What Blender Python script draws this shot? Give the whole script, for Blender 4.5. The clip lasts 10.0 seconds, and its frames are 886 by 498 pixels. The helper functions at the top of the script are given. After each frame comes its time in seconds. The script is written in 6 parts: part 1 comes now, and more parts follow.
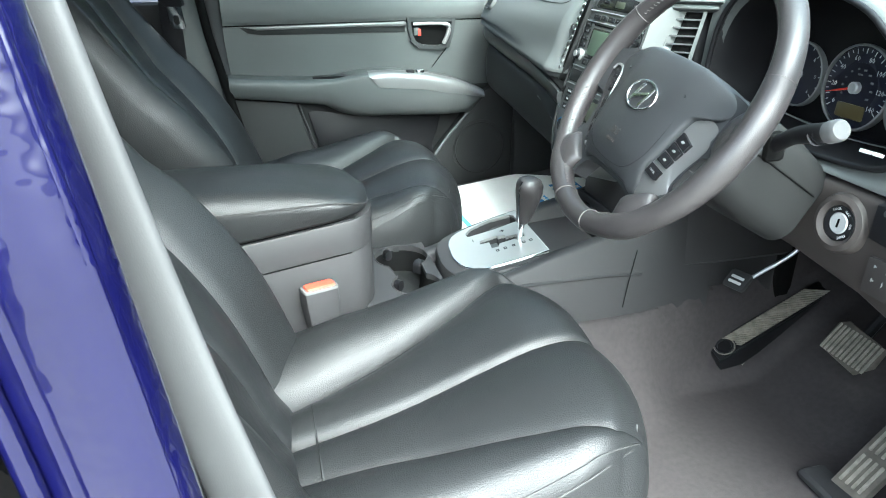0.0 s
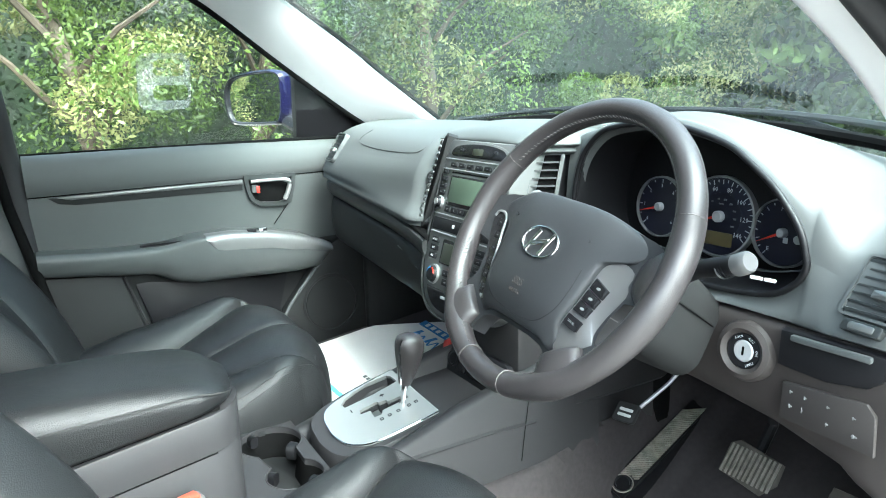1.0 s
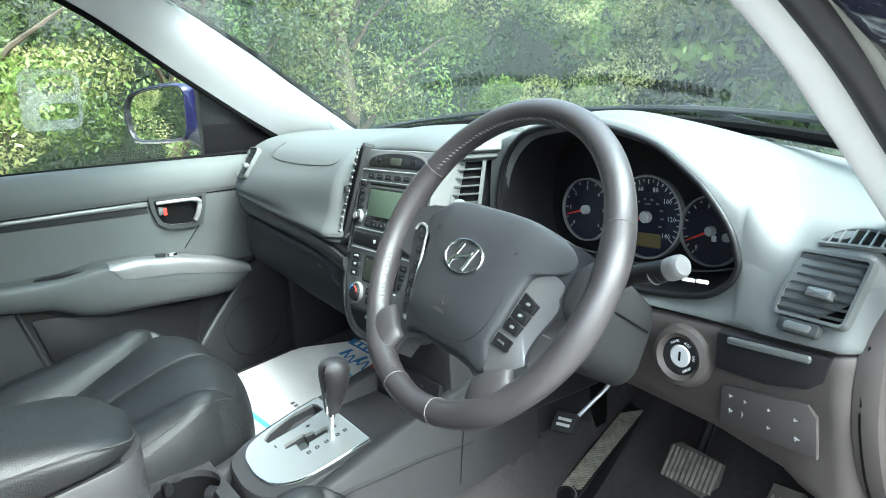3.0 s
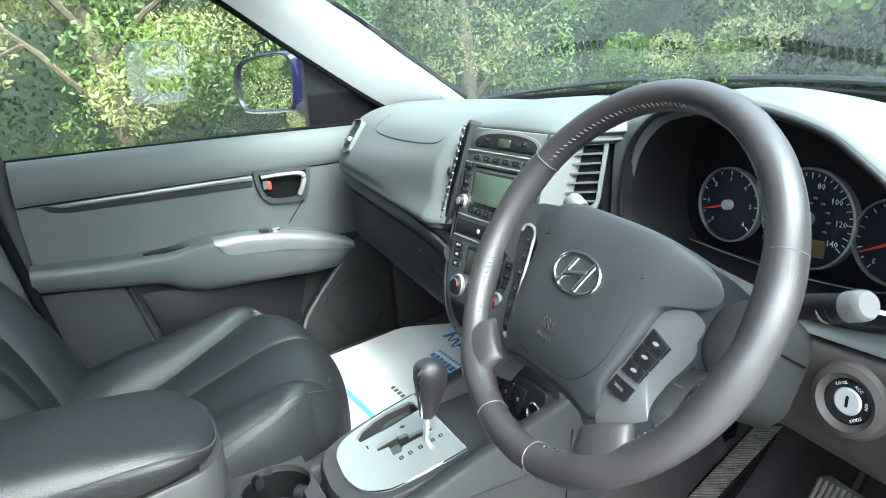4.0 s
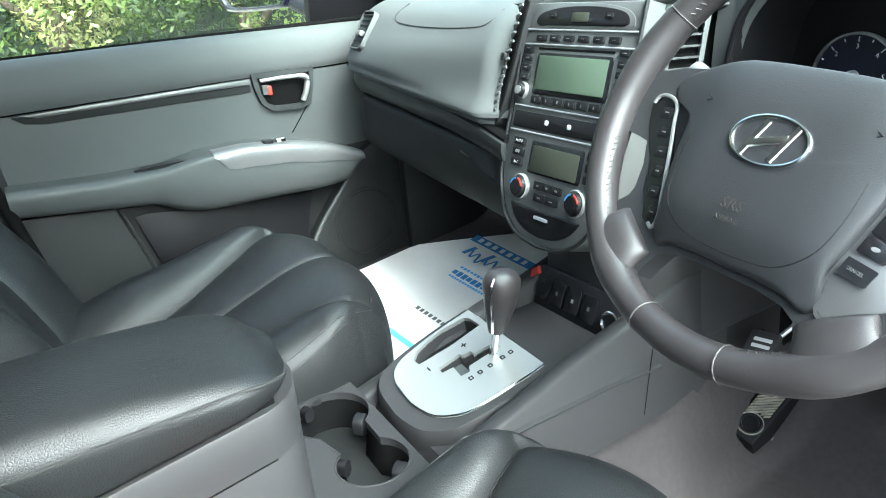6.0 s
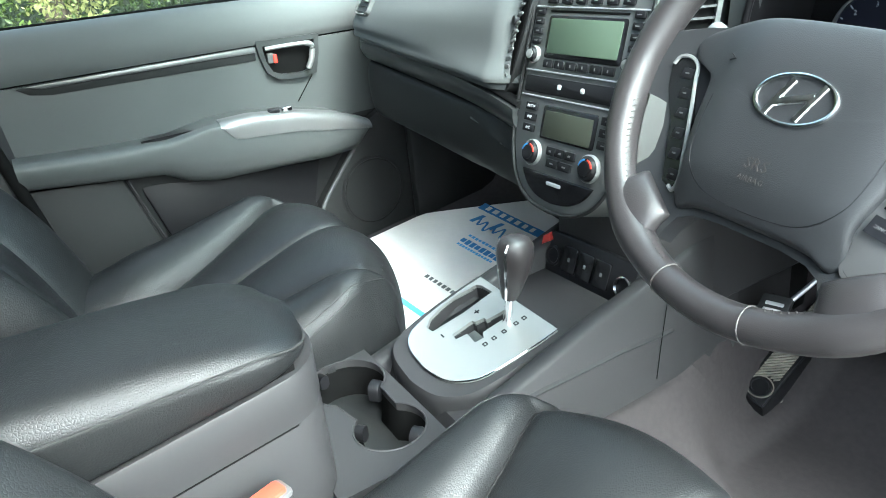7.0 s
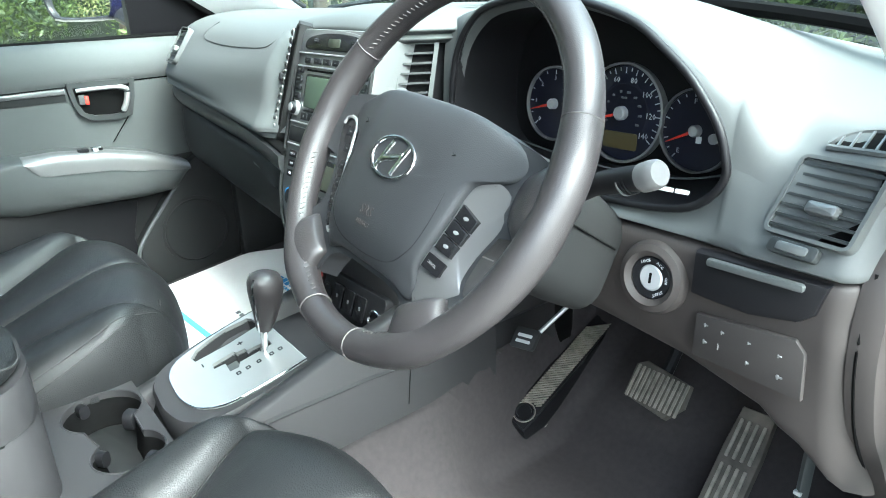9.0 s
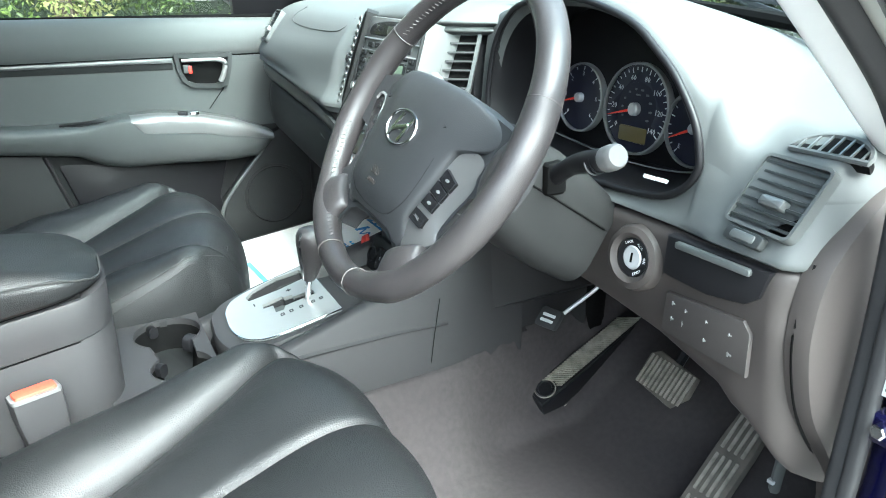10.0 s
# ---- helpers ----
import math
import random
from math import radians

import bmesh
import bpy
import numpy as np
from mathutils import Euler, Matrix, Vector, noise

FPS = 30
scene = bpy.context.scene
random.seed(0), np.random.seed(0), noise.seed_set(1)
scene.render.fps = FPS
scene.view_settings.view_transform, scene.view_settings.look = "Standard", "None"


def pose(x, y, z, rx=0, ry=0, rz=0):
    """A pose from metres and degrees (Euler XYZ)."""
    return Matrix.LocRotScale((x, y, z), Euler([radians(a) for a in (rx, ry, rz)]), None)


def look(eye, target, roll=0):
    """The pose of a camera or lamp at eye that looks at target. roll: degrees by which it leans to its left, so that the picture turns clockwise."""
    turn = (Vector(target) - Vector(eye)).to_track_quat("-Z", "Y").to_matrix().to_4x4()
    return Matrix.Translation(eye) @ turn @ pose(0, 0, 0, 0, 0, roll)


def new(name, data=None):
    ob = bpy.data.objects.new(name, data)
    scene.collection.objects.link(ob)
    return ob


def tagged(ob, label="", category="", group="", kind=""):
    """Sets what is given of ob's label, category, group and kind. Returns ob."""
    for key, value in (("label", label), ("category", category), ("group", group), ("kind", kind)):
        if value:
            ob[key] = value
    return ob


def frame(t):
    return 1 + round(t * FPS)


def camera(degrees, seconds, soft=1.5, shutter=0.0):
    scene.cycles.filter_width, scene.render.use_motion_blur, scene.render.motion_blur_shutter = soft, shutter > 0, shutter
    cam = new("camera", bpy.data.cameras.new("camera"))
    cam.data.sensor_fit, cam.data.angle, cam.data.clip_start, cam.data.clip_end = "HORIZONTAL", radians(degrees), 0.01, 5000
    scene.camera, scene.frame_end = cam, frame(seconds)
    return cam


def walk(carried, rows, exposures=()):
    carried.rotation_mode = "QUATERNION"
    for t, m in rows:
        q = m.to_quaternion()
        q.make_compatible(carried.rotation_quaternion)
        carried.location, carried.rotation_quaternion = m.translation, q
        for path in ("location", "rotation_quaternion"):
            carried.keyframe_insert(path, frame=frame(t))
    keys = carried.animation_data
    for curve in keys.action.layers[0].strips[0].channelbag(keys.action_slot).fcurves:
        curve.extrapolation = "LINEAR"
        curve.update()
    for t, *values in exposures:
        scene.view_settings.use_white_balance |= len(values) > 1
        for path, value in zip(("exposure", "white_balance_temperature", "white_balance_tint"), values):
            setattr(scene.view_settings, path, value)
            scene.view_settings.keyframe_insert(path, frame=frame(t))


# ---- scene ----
cam = camera(65.2, 10.0, soft=1.0)
PATH = [
    (0, (1.162, -0.075, 1.274), (-0.6, 0.395, 0.453), 0.2),
    (0.5, (1.074, -0.106, 1.256), (-0.658, 0.581, 0.532), -2.3),
    (0.7, (1.055, -0.116, 1.256), (-0.679, 0.698, 0.682), -0.9),
    (0.8, (1.038, -0.106, 1.267), (-0.681, 0.785, 0.765), -1.2),
    (1, (1.019, -0.112, 1.273), (-0.67, 0.862, 0.827), -1.6),
    (1.5, (1.001, -0.08, 1.274), (-0.612, 1.028, 0.858), -1.5),
    (2, (0.997, -0.047, 1.272), (-0.532, 1.156, 0.809), -3.7),
    (2.1, (0.993, -0.045, 1.276), (-0.518, 1.173, 0.794), -3.1),
    (3.3, (0.947, -0.066, 1.268), (-0.677, 1.017, 0.832), -3.6),
    (3.5, (0.92, -0.032, 1.288), (-0.736, 0.973, 0.792), -4.1),
    (4, (0.869, 0.022, 1.292), (-0.869, 0.86, 0.766), -4.4),
    (4.2, (0.827, 0.015, 1.294), (-0.904, 0.838, 0.723), -4.1),
    (4.5, (0.766, -0.034, 1.294), (-0.952, 0.781, 0.674), -4.0),
    (5, (0.729, -0.067, 1.268), (-0.957, 0.789, 0.615), -7.4),
    (5.5, (0.713, -0.062, 1.246), (-0.94, 0.838, 0.572), -6.2),
    (6, (0.688, -0.074, 1.229), (-0.931, 0.842, 0.496), -5.3),
    (6.2, (0.667, -0.091, 1.224), (-0.921, 0.86, 0.468), -5.7),
    (7.5, (0.691, -0.083, 1.23), (-0.91, 0.781, 0.399), -6.1),
    (8, (0.71, -0.053, 1.247), (-0.866, 0.921, 0.493), -5.2),
    (8.5, (0.78, -0.013, 1.255), (-0.717, 1.16, 0.636), -3.0),
    (8.8, (0.842, 0.025, 1.242), (-0.633, 1.194, 0.565), -2.1),
    (9, (0.89, 0.059, 1.237), (-0.602, 1.182, 0.522), -2.6),
    (9.5, (0.99, 0.081, 1.229), (-0.593, 1.06, 0.496), 1.4),
    (10, (1.04, 0.083, 1.236), (-0.597, 0.979, 0.517), 0.2),
]
walk(cam, [(t, look(eye, target, roll)) for t, eye, target, roll in PATH], [(0.0, 3.66, 5500, -4), (1.0, 3.64, 5500, -4), (3.5, 3.61, 5500, -4), (6.0, 3.74, 5500, -4), (8.5, 3.76, 5500, -4), (10.0, 3.76, 5500, -4)])

# ---- light ----
world = bpy.data.worlds.new("world")
scene.world = world
world.use_nodes = True
wn, wl = world.node_tree.nodes, world.node_tree.links
sky = wn.new("ShaderNodeTexSky")
sky.sky_type, sky.sun_disc = "NISHITA", False
sky.sun_elevation, sky.sun_rotation = radians(48), radians(84)
sky.air_density, sky.dust_density = 1.0, 10.0
haze = wn.new("ShaderNodeHueSaturation")
haze.inputs["Saturation"].default_value = 0.6
wl.new(sky.outputs[0], haze.inputs["Color"])
wl.new(haze.outputs[0], wn["Background"].inputs[0])
wn["Background"].inputs[1].default_value = 0.15
sun = new("sun", bpy.data.lights.new("sun", "SUN"))
sun.data.energy, sun.data.angle, sun.data.color = 0.4, radians(60), (1.0, 0.97, 0.92)
sun.matrix_world = look((4.5, 0.77, 6.02), (0, 0.3, 1.0))


# ---- materials ----
def material(name, colour, rough=0.5, metal=0.0, grain=None, bump=0.0, tint=0.0, tint_scale=6.0, coat=0.0, spec=0.5, kind="noise", crease=0.0):
    """A principled material: grain (scale per metre) and bump for relief, tint for slow variation of colour and gloss."""
    m = bpy.data.materials.new(name)
    m.use_nodes = True
    n, l = m.node_tree.nodes, m.node_tree.links
    b = n["Principled BSDF"]
    b.inputs["Base Color"].default_value = (*colour, 1)
    b.inputs["Roughness"].default_value = rough
    b.inputs["Metallic"].default_value = metal
    b.inputs["Coat Weight"].default_value = coat
    b.inputs["Coat Roughness"].default_value = 0.05
    b.inputs["Specular IOR Level"].default_value = spec
    co = n.new("ShaderNodeTexCoord")
    if tint:
        t = n.new("ShaderNodeTexNoise")
        t.inputs["Scale"].default_value, t.inputs["Detail"].default_value = tint_scale, 6
        l.new(co.outputs["Object"], t.inputs["Vector"])
        r = n.new("ShaderNodeMapRange")
        r.inputs["From Min"].default_value, r.inputs["From Max"].default_value = 0.3, 0.7
        r.inputs["To Min"].default_value, r.inputs["To Max"].default_value = 1 - tint, 1 + tint
        l.new(t.outputs["Fac"], r.inputs["Value"])
        mx = n.new("ShaderNodeVectorMath")
        mx.operation = "SCALE"
        mx.inputs[0].default_value = colour
        l.new(r.outputs["Result"], mx.inputs["Scale"])
        l.new(mx.outputs["Vector"], b.inputs["Base Color"])
        rr = n.new("ShaderNodeMapRange")
        rr.inputs["From Min"].default_value, rr.inputs["From Max"].default_value = 0.3, 0.7
        rr.inputs["To Min"].default_value, rr.inputs["To Max"].default_value = rough * (1 - 0.5 * tint), min(1, rough * (1 + 0.5 * tint))
        l.new(t.outputs["Fac"], rr.inputs["Value"])
        l.new(rr.outputs["Result"], b.inputs["Roughness"])
    if grain:
        if kind == "cells":
            g = n.new("ShaderNodeTexVoronoi")
            g.feature = "DISTANCE_TO_EDGE"
            g.inputs["Scale"].default_value = grain
            h = n.new("ShaderNodeMapRange")
            h.inputs["From Max"].default_value = 0.25
            w = n.new("ShaderNodeTexNoise")
            w.inputs["Scale"].default_value = grain * 0.6
            ad = n.new("ShaderNodeVectorMath")
            ad.operation = "MULTIPLY_ADD"
            ad.inputs[1].default_value = (0.5 / grain,) * 3
            l.new(co.outputs["Object"], w.inputs["Vector"])
            l.new(w.outputs["Color"], ad.inputs[0])
            l.new(co.outputs["Object"], ad.inputs[2])
            l.new(ad.outputs[0], g.inputs["Vector"])
            l.new(g.outputs["Distance"], h.inputs["Value"])
            out = h.outputs["Result"]
        else:
            g = n.new("ShaderNodeTexNoise")
            g.inputs["Scale"].default_value, g.inputs["Detail"].default_value = grain, 3
            l.new(co.outputs["Object"], g.inputs["Vector"])
            out = g.outputs["Fac"]
        bp = n.new("ShaderNodeBump")
        bp.inputs["Strength"].default_value, bp.inputs["Distance"].default_value = bump, 0.3 / grain
        l.new(out, bp.inputs["Height"])
        if crease:
            f = n.new("ShaderNodeTexNoise")
            f.inputs["Scale"].default_value, f.inputs["Detail"].default_value, f.inputs["Distortion"].default_value = 11, 4, 1.2
            l.new(co.outputs["Object"], f.inputs["Vector"])
            b0 = n.new("ShaderNodeBump")
            b0.inputs["Strength"].default_value, b0.inputs["Distance"].default_value = crease, 0.02
            l.new(f.outputs["Fac"], b0.inputs["Height"])
            l.new(b0.outputs["Normal"], bp.inputs["Normal"])
        l.new(bp.outputs["Normal"], b.inputs["Normal"])
        if coat:
            l.new(bp.outputs["Normal"], b.inputs["Coat Normal"])
    return m


def glass_material(name, tint, gloss=1.0, film=0.0, ior=1.5):
    """A thin pane: clear with a tint, mirror-like at a slant, with a pale patchy film that paints in haze."""
    m = bpy.data.materials.new(name)
    m.use_nodes = True
    n, l = m.node_tree.nodes, m.node_tree.links
    n.remove(n["Principled BSDF"])
    tr, gl, fr, mx = n.new("ShaderNodeBsdfTransparent"), n.new("ShaderNodeBsdfGlossy"), n.new("ShaderNodeFresnel"), n.new("ShaderNodeMixShader")
    tr.inputs[0].default_value = (*tint, 1)
    gl.inputs["Roughness"].default_value = 0.0
    gl.inputs["Color"].default_value = (gloss, gloss, gloss, 1)
    fr.inputs["IOR"].default_value = ior
    l.new(fr.outputs[0], mx.inputs[0]), l.new(tr.outputs[0], mx.inputs[1]), l.new(gl.outputs[0], mx.inputs[2])
    last = mx.outputs[0]
    if film:
        df, no, mr, m2, co = n.new("ShaderNodeBsdfDiffuse"), n.new("ShaderNodeTexNoise"), n.new("ShaderNodeMapRange"), n.new("ShaderNodeMixShader"), n.new("ShaderNodeTexCoord")
        df.inputs[0].default_value = (0.7, 0.75, 0.75, 1)
        no.inputs["Scale"].default_value, no.inputs["Detail"].default_value = 4, 3
        mr.inputs["From Min"].default_value, mr.inputs["From Max"].default_value = 0.3, 0.8
        mr.inputs["To Min"].default_value, mr.inputs["To Max"].default_value = film * 0.4, film * 1.6
        l.new(co.outputs["Object"], no.inputs["Vector"]), l.new(no.outputs["Fac"], mr.inputs["Value"])
        l.new(mr.outputs[0], m2.inputs[0]), l.new(last, m2.inputs[1]), l.new(df.outputs[0], m2.inputs[2])
        last = m2.outputs[0]
    l.new(last, n["Material Output"].inputs[0])
    return m


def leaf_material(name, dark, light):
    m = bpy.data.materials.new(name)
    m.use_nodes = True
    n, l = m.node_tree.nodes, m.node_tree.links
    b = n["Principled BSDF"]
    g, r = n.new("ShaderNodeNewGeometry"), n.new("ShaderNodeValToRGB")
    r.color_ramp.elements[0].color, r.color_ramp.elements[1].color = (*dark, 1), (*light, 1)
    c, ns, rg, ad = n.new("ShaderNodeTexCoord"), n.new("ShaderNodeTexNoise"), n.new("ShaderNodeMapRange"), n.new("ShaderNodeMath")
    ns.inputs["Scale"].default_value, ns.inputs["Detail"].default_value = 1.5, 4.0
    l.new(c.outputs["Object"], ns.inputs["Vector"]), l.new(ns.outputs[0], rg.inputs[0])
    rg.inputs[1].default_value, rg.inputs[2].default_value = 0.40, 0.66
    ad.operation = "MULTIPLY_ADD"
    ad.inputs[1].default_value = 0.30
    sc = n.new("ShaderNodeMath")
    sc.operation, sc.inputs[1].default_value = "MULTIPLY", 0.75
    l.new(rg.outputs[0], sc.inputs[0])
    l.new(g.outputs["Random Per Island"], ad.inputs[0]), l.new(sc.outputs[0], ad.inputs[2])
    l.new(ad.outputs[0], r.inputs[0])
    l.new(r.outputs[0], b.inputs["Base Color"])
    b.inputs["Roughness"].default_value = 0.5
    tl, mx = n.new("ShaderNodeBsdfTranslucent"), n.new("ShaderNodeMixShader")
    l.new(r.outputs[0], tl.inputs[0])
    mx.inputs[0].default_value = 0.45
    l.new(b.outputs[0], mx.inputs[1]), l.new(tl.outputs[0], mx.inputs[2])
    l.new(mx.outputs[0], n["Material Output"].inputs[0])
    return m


PLASTIC = material("grained grey plastic", (0.054, 0.059, 0.058), 0.46, grain=1400, bump=0.25, tint=0.07, spec=0.3)
PAD = material("soft dash plastic", (0.062, 0.067, 0.066), 0.60, grain=1100, bump=0.22, tint=0.06, spec=0.35)
KNEE = material("dark switch panel plastic", (0.027, 0.0245, 0.0235), 0.45, grain=1400, bump=0.15, tint=0.07, spec=0.25)
LOWER = material("brown grey plastic", (0.034, 0.0298, 0.028), 0.52, grain=1400, bump=0.22, tint=0.08, spec=0.25)
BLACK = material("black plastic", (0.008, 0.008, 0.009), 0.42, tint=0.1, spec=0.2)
GLOSS = material("gloss black plastic", (0.008, 0.008, 0.009), 0.22, tint=0.1, spec=0.3)
# black of gaps and seals; in wells and recesses it paints their shade
GAP = material("gap, seal and shade black", (0.004, 0.004, 0.004), 0.8, spec=0.05)
RUBBER = material("black rubber", (0.022, 0.022, 0.023), 0.6, grain=300, bump=0.2, tint=0.15, spec=0.25)
LEATHER = material("black leather", (0.0095, 0.0100, 0.0104), 0.43, grain=330, bump=0.24, tint=0.14, kind="cells", spec=0.31, crease=0.09)
WORN = material("worn wheel leather", (0.0255, 0.0232, 0.0237), 0.36, grain=700, bump=0.2, tint=0.12, kind="cells")
HUB = material("steering hub plastic", (0.023, 0.024, 0.0258), 0.46, grain=620, bump=0.15, tint=0.06, kind="cells", spec=0.35)
SATIN = material("satin aluminium trim", (0.135, 0.137, 0.136), 0.36, metal=0.5, tint=0.06, tint_scale=12)
SILVER = material("silver painted plastic", (0.25, 0.255, 0.25), 0.40, metal=0.5, tint=0.05)
SILVER_DULL = material("dull silver plastic", (0.42, 0.43, 0.44), 0.4, metal=0.5, tint=0.05)
SPOKE = material("satin silver plastic", (0.15, 0.15, 0.15), 0.34, metal=0.6, tint=0.05)
CHROME = material("chrome", (0.78, 0.79, 0.8), 0.1, metal=1.0)
TITAN = material("titanium grey trim", (0.115, 0.12, 0.118), 0.33, metal=0.4, tint=0.08)
CARPET = material("grey carpet", (0.0385, 0.0345, 0.035), 0.95, grain=600, bump=0.8, tint=0.12, tint_scale=90, spec=0.1)
CONSOLE = material("dark console plastic", (0.0255, 0.025, 0.026), 0.54, grain=1400, bump=0.22, tint=0.07, spec=0.22)
DIRT = material("dusty rubber", (0.085, 0.077, 0.066), 0.8, grain=500, bump=0.4, tint=0.3, tint_scale=30, spec=0.2)
PAINT = material("dark blue paint", (0.002, 0.002, 0.020), 0.25, metal=0.0, grain=14, bump=0.30, coat=0.7, tint=0.05, spec=0.2)
TRIM = material("light grey pillar trim", (0.55, 0.565, 0.57), 0.7, grain=900, bump=0.15, tint=0.05)
# paled rubber: the light on the upper lip put into its colour
LIP = material("pale rubber lip", (0.17, 0.175, 0.16), 0.6, grain=700, bump=0.2, tint=0.1)
SEAL = material("grey door seal", (0.050, 0.051, 0.052), 0.6, grain=700, bump=0.2, tint=0.1, spec=0.3)
DUST = material("pale dusty rubber", (0.20, 0.185, 0.158), 0.8, tint=0.3, tint_scale=60, spec=0.2)
THREAD = material("pale thread", (0.058, 0.053, 0.051), 0.6)
STITCH = material("grey stitching", (0.028, 0.028, 0.028), 0.6, spec=0.25)
SEAM = material("dark seam", (0.005, 0.005, 0.005), 0.6)
ORANGE = material("orange red plastic", (0.5, 0.055, 0.03), 0.4)
DARK = material("dark grey plastic", (0.015, 0.0155, 0.0155), 0.55, grain=1400, bump=0.25, tint=0.1, spec=0.15)
RED_DARK = material("dull red plastic", (0.22, 0.018, 0.014), 0.45)
RED = material("red plastic", (0.55, 0.03, 0.015), 0.35)
BLUE = material("blue print", (0.05, 0.22, 0.5), 0.6)
SKY_BLUE = material("pale blue print", (0.12, 0.42, 0.72), 0.6)
MARK = material("grey marking", (0.11, 0.112, 0.112), 0.5)
WHITE = material("white marking", (0.50, 0.51, 0.51), 0.5)
PAPER = material("white paper", (0.82, 0.80, 0.76), 0.75, grain=60, bump=0.1, tint=0.05, tint_scale=10)
LCD = material("lcd screen", (0.072, 0.100, 0.070), 0.32, tint=0.04, spec=0.25)
LCD_DARK = material("dark lcd screen", (0.040, 0.044, 0.033), 0.32, tint=0.04, spec=0.25)
AMBER = material("amber lcd screen", (0.075, 0.06, 0.025), 0.3)
DIAL = material("blue black dial face", (0.006, 0.007, 0.016), 0.3)
TIP = material("pale grey plastic", (0.085, 0.085, 0.085), 0.45)
HEAD = material("headliner fabric", (0.30, 0.30, 0.29), 0.9, grain=800, bump=0.3, tint=0.04)
GLASS = glass_material("side glass", (0.88, 0.94, 0.9), film=0.012)
# the film is pale colour standing in for the dash's reflected haze
SCREEN = glass_material("windscreen glass", (0.76, 0.88, 0.85), ior=1.95, film=0.04)
DIM_GLASS = glass_material("added dark glass", (0.10, 0.11, 0.11))
DIAL_BLUE = material("blue dial edge", (0.006, 0.0075, 0.020), 0.3)
BADGE = material("bright satin badge", (0.60, 0.61, 0.61), 0.20, metal=1.0)
MIRROR = material("mirror", (0.9, 0.92, 0.92), 0.01, metal=1.0)
ASPHALT = material("pale tarmac", (0.20, 0.19, 0.175), 0.9, grain=120, bump=0.6, tint=0.2, tint_scale=2)
BARK = material("bark", (0.06, 0.045, 0.03), 0.9, grain=30, bump=0.8, tint=0.3)
# near-black green that paints the shade inside the hedges
SHADE = material("painted hedge shade", (0.010, 0.019, 0.007), 0.9, grain=8, bump=1.0, tint=0.7, tint_scale=3)
GLOVE = material("dark glovebox plastic", (0.0135, 0.0142, 0.0140), 0.55, grain=1400, bump=0.22, tint=0.08, spec=0.15)
BAND = material("dark satin trim", (0.020, 0.022, 0.022), 0.40, grain=900, bump=0.15, tint=0.12, tint_scale=20, spec=0.35)
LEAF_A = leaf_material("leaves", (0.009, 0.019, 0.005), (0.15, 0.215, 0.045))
# darkened copy of the leaves: the hedge's inner shade put into the colour
LEAF_SHADED = leaf_material("shaded leaves", (0.004, 0.010, 0.003), (0.045, 0.075, 0.022))
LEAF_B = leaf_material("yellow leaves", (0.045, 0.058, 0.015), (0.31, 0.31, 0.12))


# ---- building helpers ----
V = Vector
ORIGIN = {}


def thing(name, at, label, category, group="", kind=""):
    """An empty at the base of a thing; its parts are given in world places."""
    ob = new(name)
    ob.location, ob.empty_display_size = at, 0.05
    ORIGIN[ob.name] = V(at)
    return tagged(ob, label, category, group, kind)


def finish(name, me, mat, parent=None, label="", smooth=38, **tags):
    ob = new(name, me)
    me.materials.append(mat)
    if smooth:
        me.polygons.foreach_set("use_smooth", [True] * len(me.polygons))
        me.set_sharp_from_angle(angle=radians(smooth))
    ORIGIN[ob.name] = V((0, 0, 0))
    if parent is not None:
        ob.parent = parent
        ob.location = -ORIGIN[parent.name]
    return tagged(ob, label, **tags)


def part(name, bm, mat, parent=None, label="", smooth=38, **tags):
    bmesh.ops.recalc_face_normals(bm, faces=bm.faces)
    me = bpy.data.meshes.new(name)
    bm.to_mesh(me)
    bm.free()
    return finish(name, me, mat, parent, label, smooth, **tags)


def pane_part(name, rows, mat, inward, label):
    """A single sheet of glass whose front faces the cabin."""
    bm = loft(rows, False, False)
    bm.normal_update()
    if sum((f.normal.dot(V(inward)) for f in bm.faces)) < 0:
        bmesh.ops.reverse_faces(bm, faces=bm.faces)
    me = bpy.data.meshes.new(name)
    bm.to_mesh(me)
    bm.free()
    ob = finish(name, me, mat, None, label, 60, kind="structure")
    ob.visible_shadow = False
    return ob


def loft(rings, closed=True, caps=True, bm=None):
    """A skin over rings of equally many points."""
    bm = bm or bmesh.new()
    rows = [[bm.verts.new(p) for p in ring] for ring in rings]
    n = len(rows[0])
    for a, b in zip(rows, rows[1:]):
        for k in range(n if closed else n - 1):
            j = (k + 1) % n
            bm.faces.new((a[k], a[j], b[j], b[k]))
    if closed and caps:
        bm.faces.new(rows[0]), bm.faces.new(rows[-1])
    return bm


def solid(rows, thick, bm=None):
    """An open sheet of rows of points given a thickness along a direction."""
    bm = bm or bmesh.new()
    t = V(thick)
    rings = [[V(p) for p in r] + [V(p) + t for p in reversed(r)] for r in rows]
    return loft(rings, True, True, bm)


def smooth_path(points, n=8, closed=False):
    """Points on a Catmull-Rom curve through the given ones."""
    p = [V(q) for q in points]
    out = []
    m = len(p)
    for i in range(m if closed else m - 1):
        g = (lambda k: p[k % m]) if closed else (lambda k: p[min(max(k, 0), m - 1)])
        a, b, c, d = g(i - 1), g(i), g(i + 1), g(i + 2)
        for k in range(n):
            t = k / n
            out.append(0.5 * (2 * b + (c - a) * t + (2 * a - 5 * b + 4 * c - d) * t * t + (3 * b - a - 3 * c + d) * t ** 3))
    if not closed:
        out.append(p[-1])
    return out


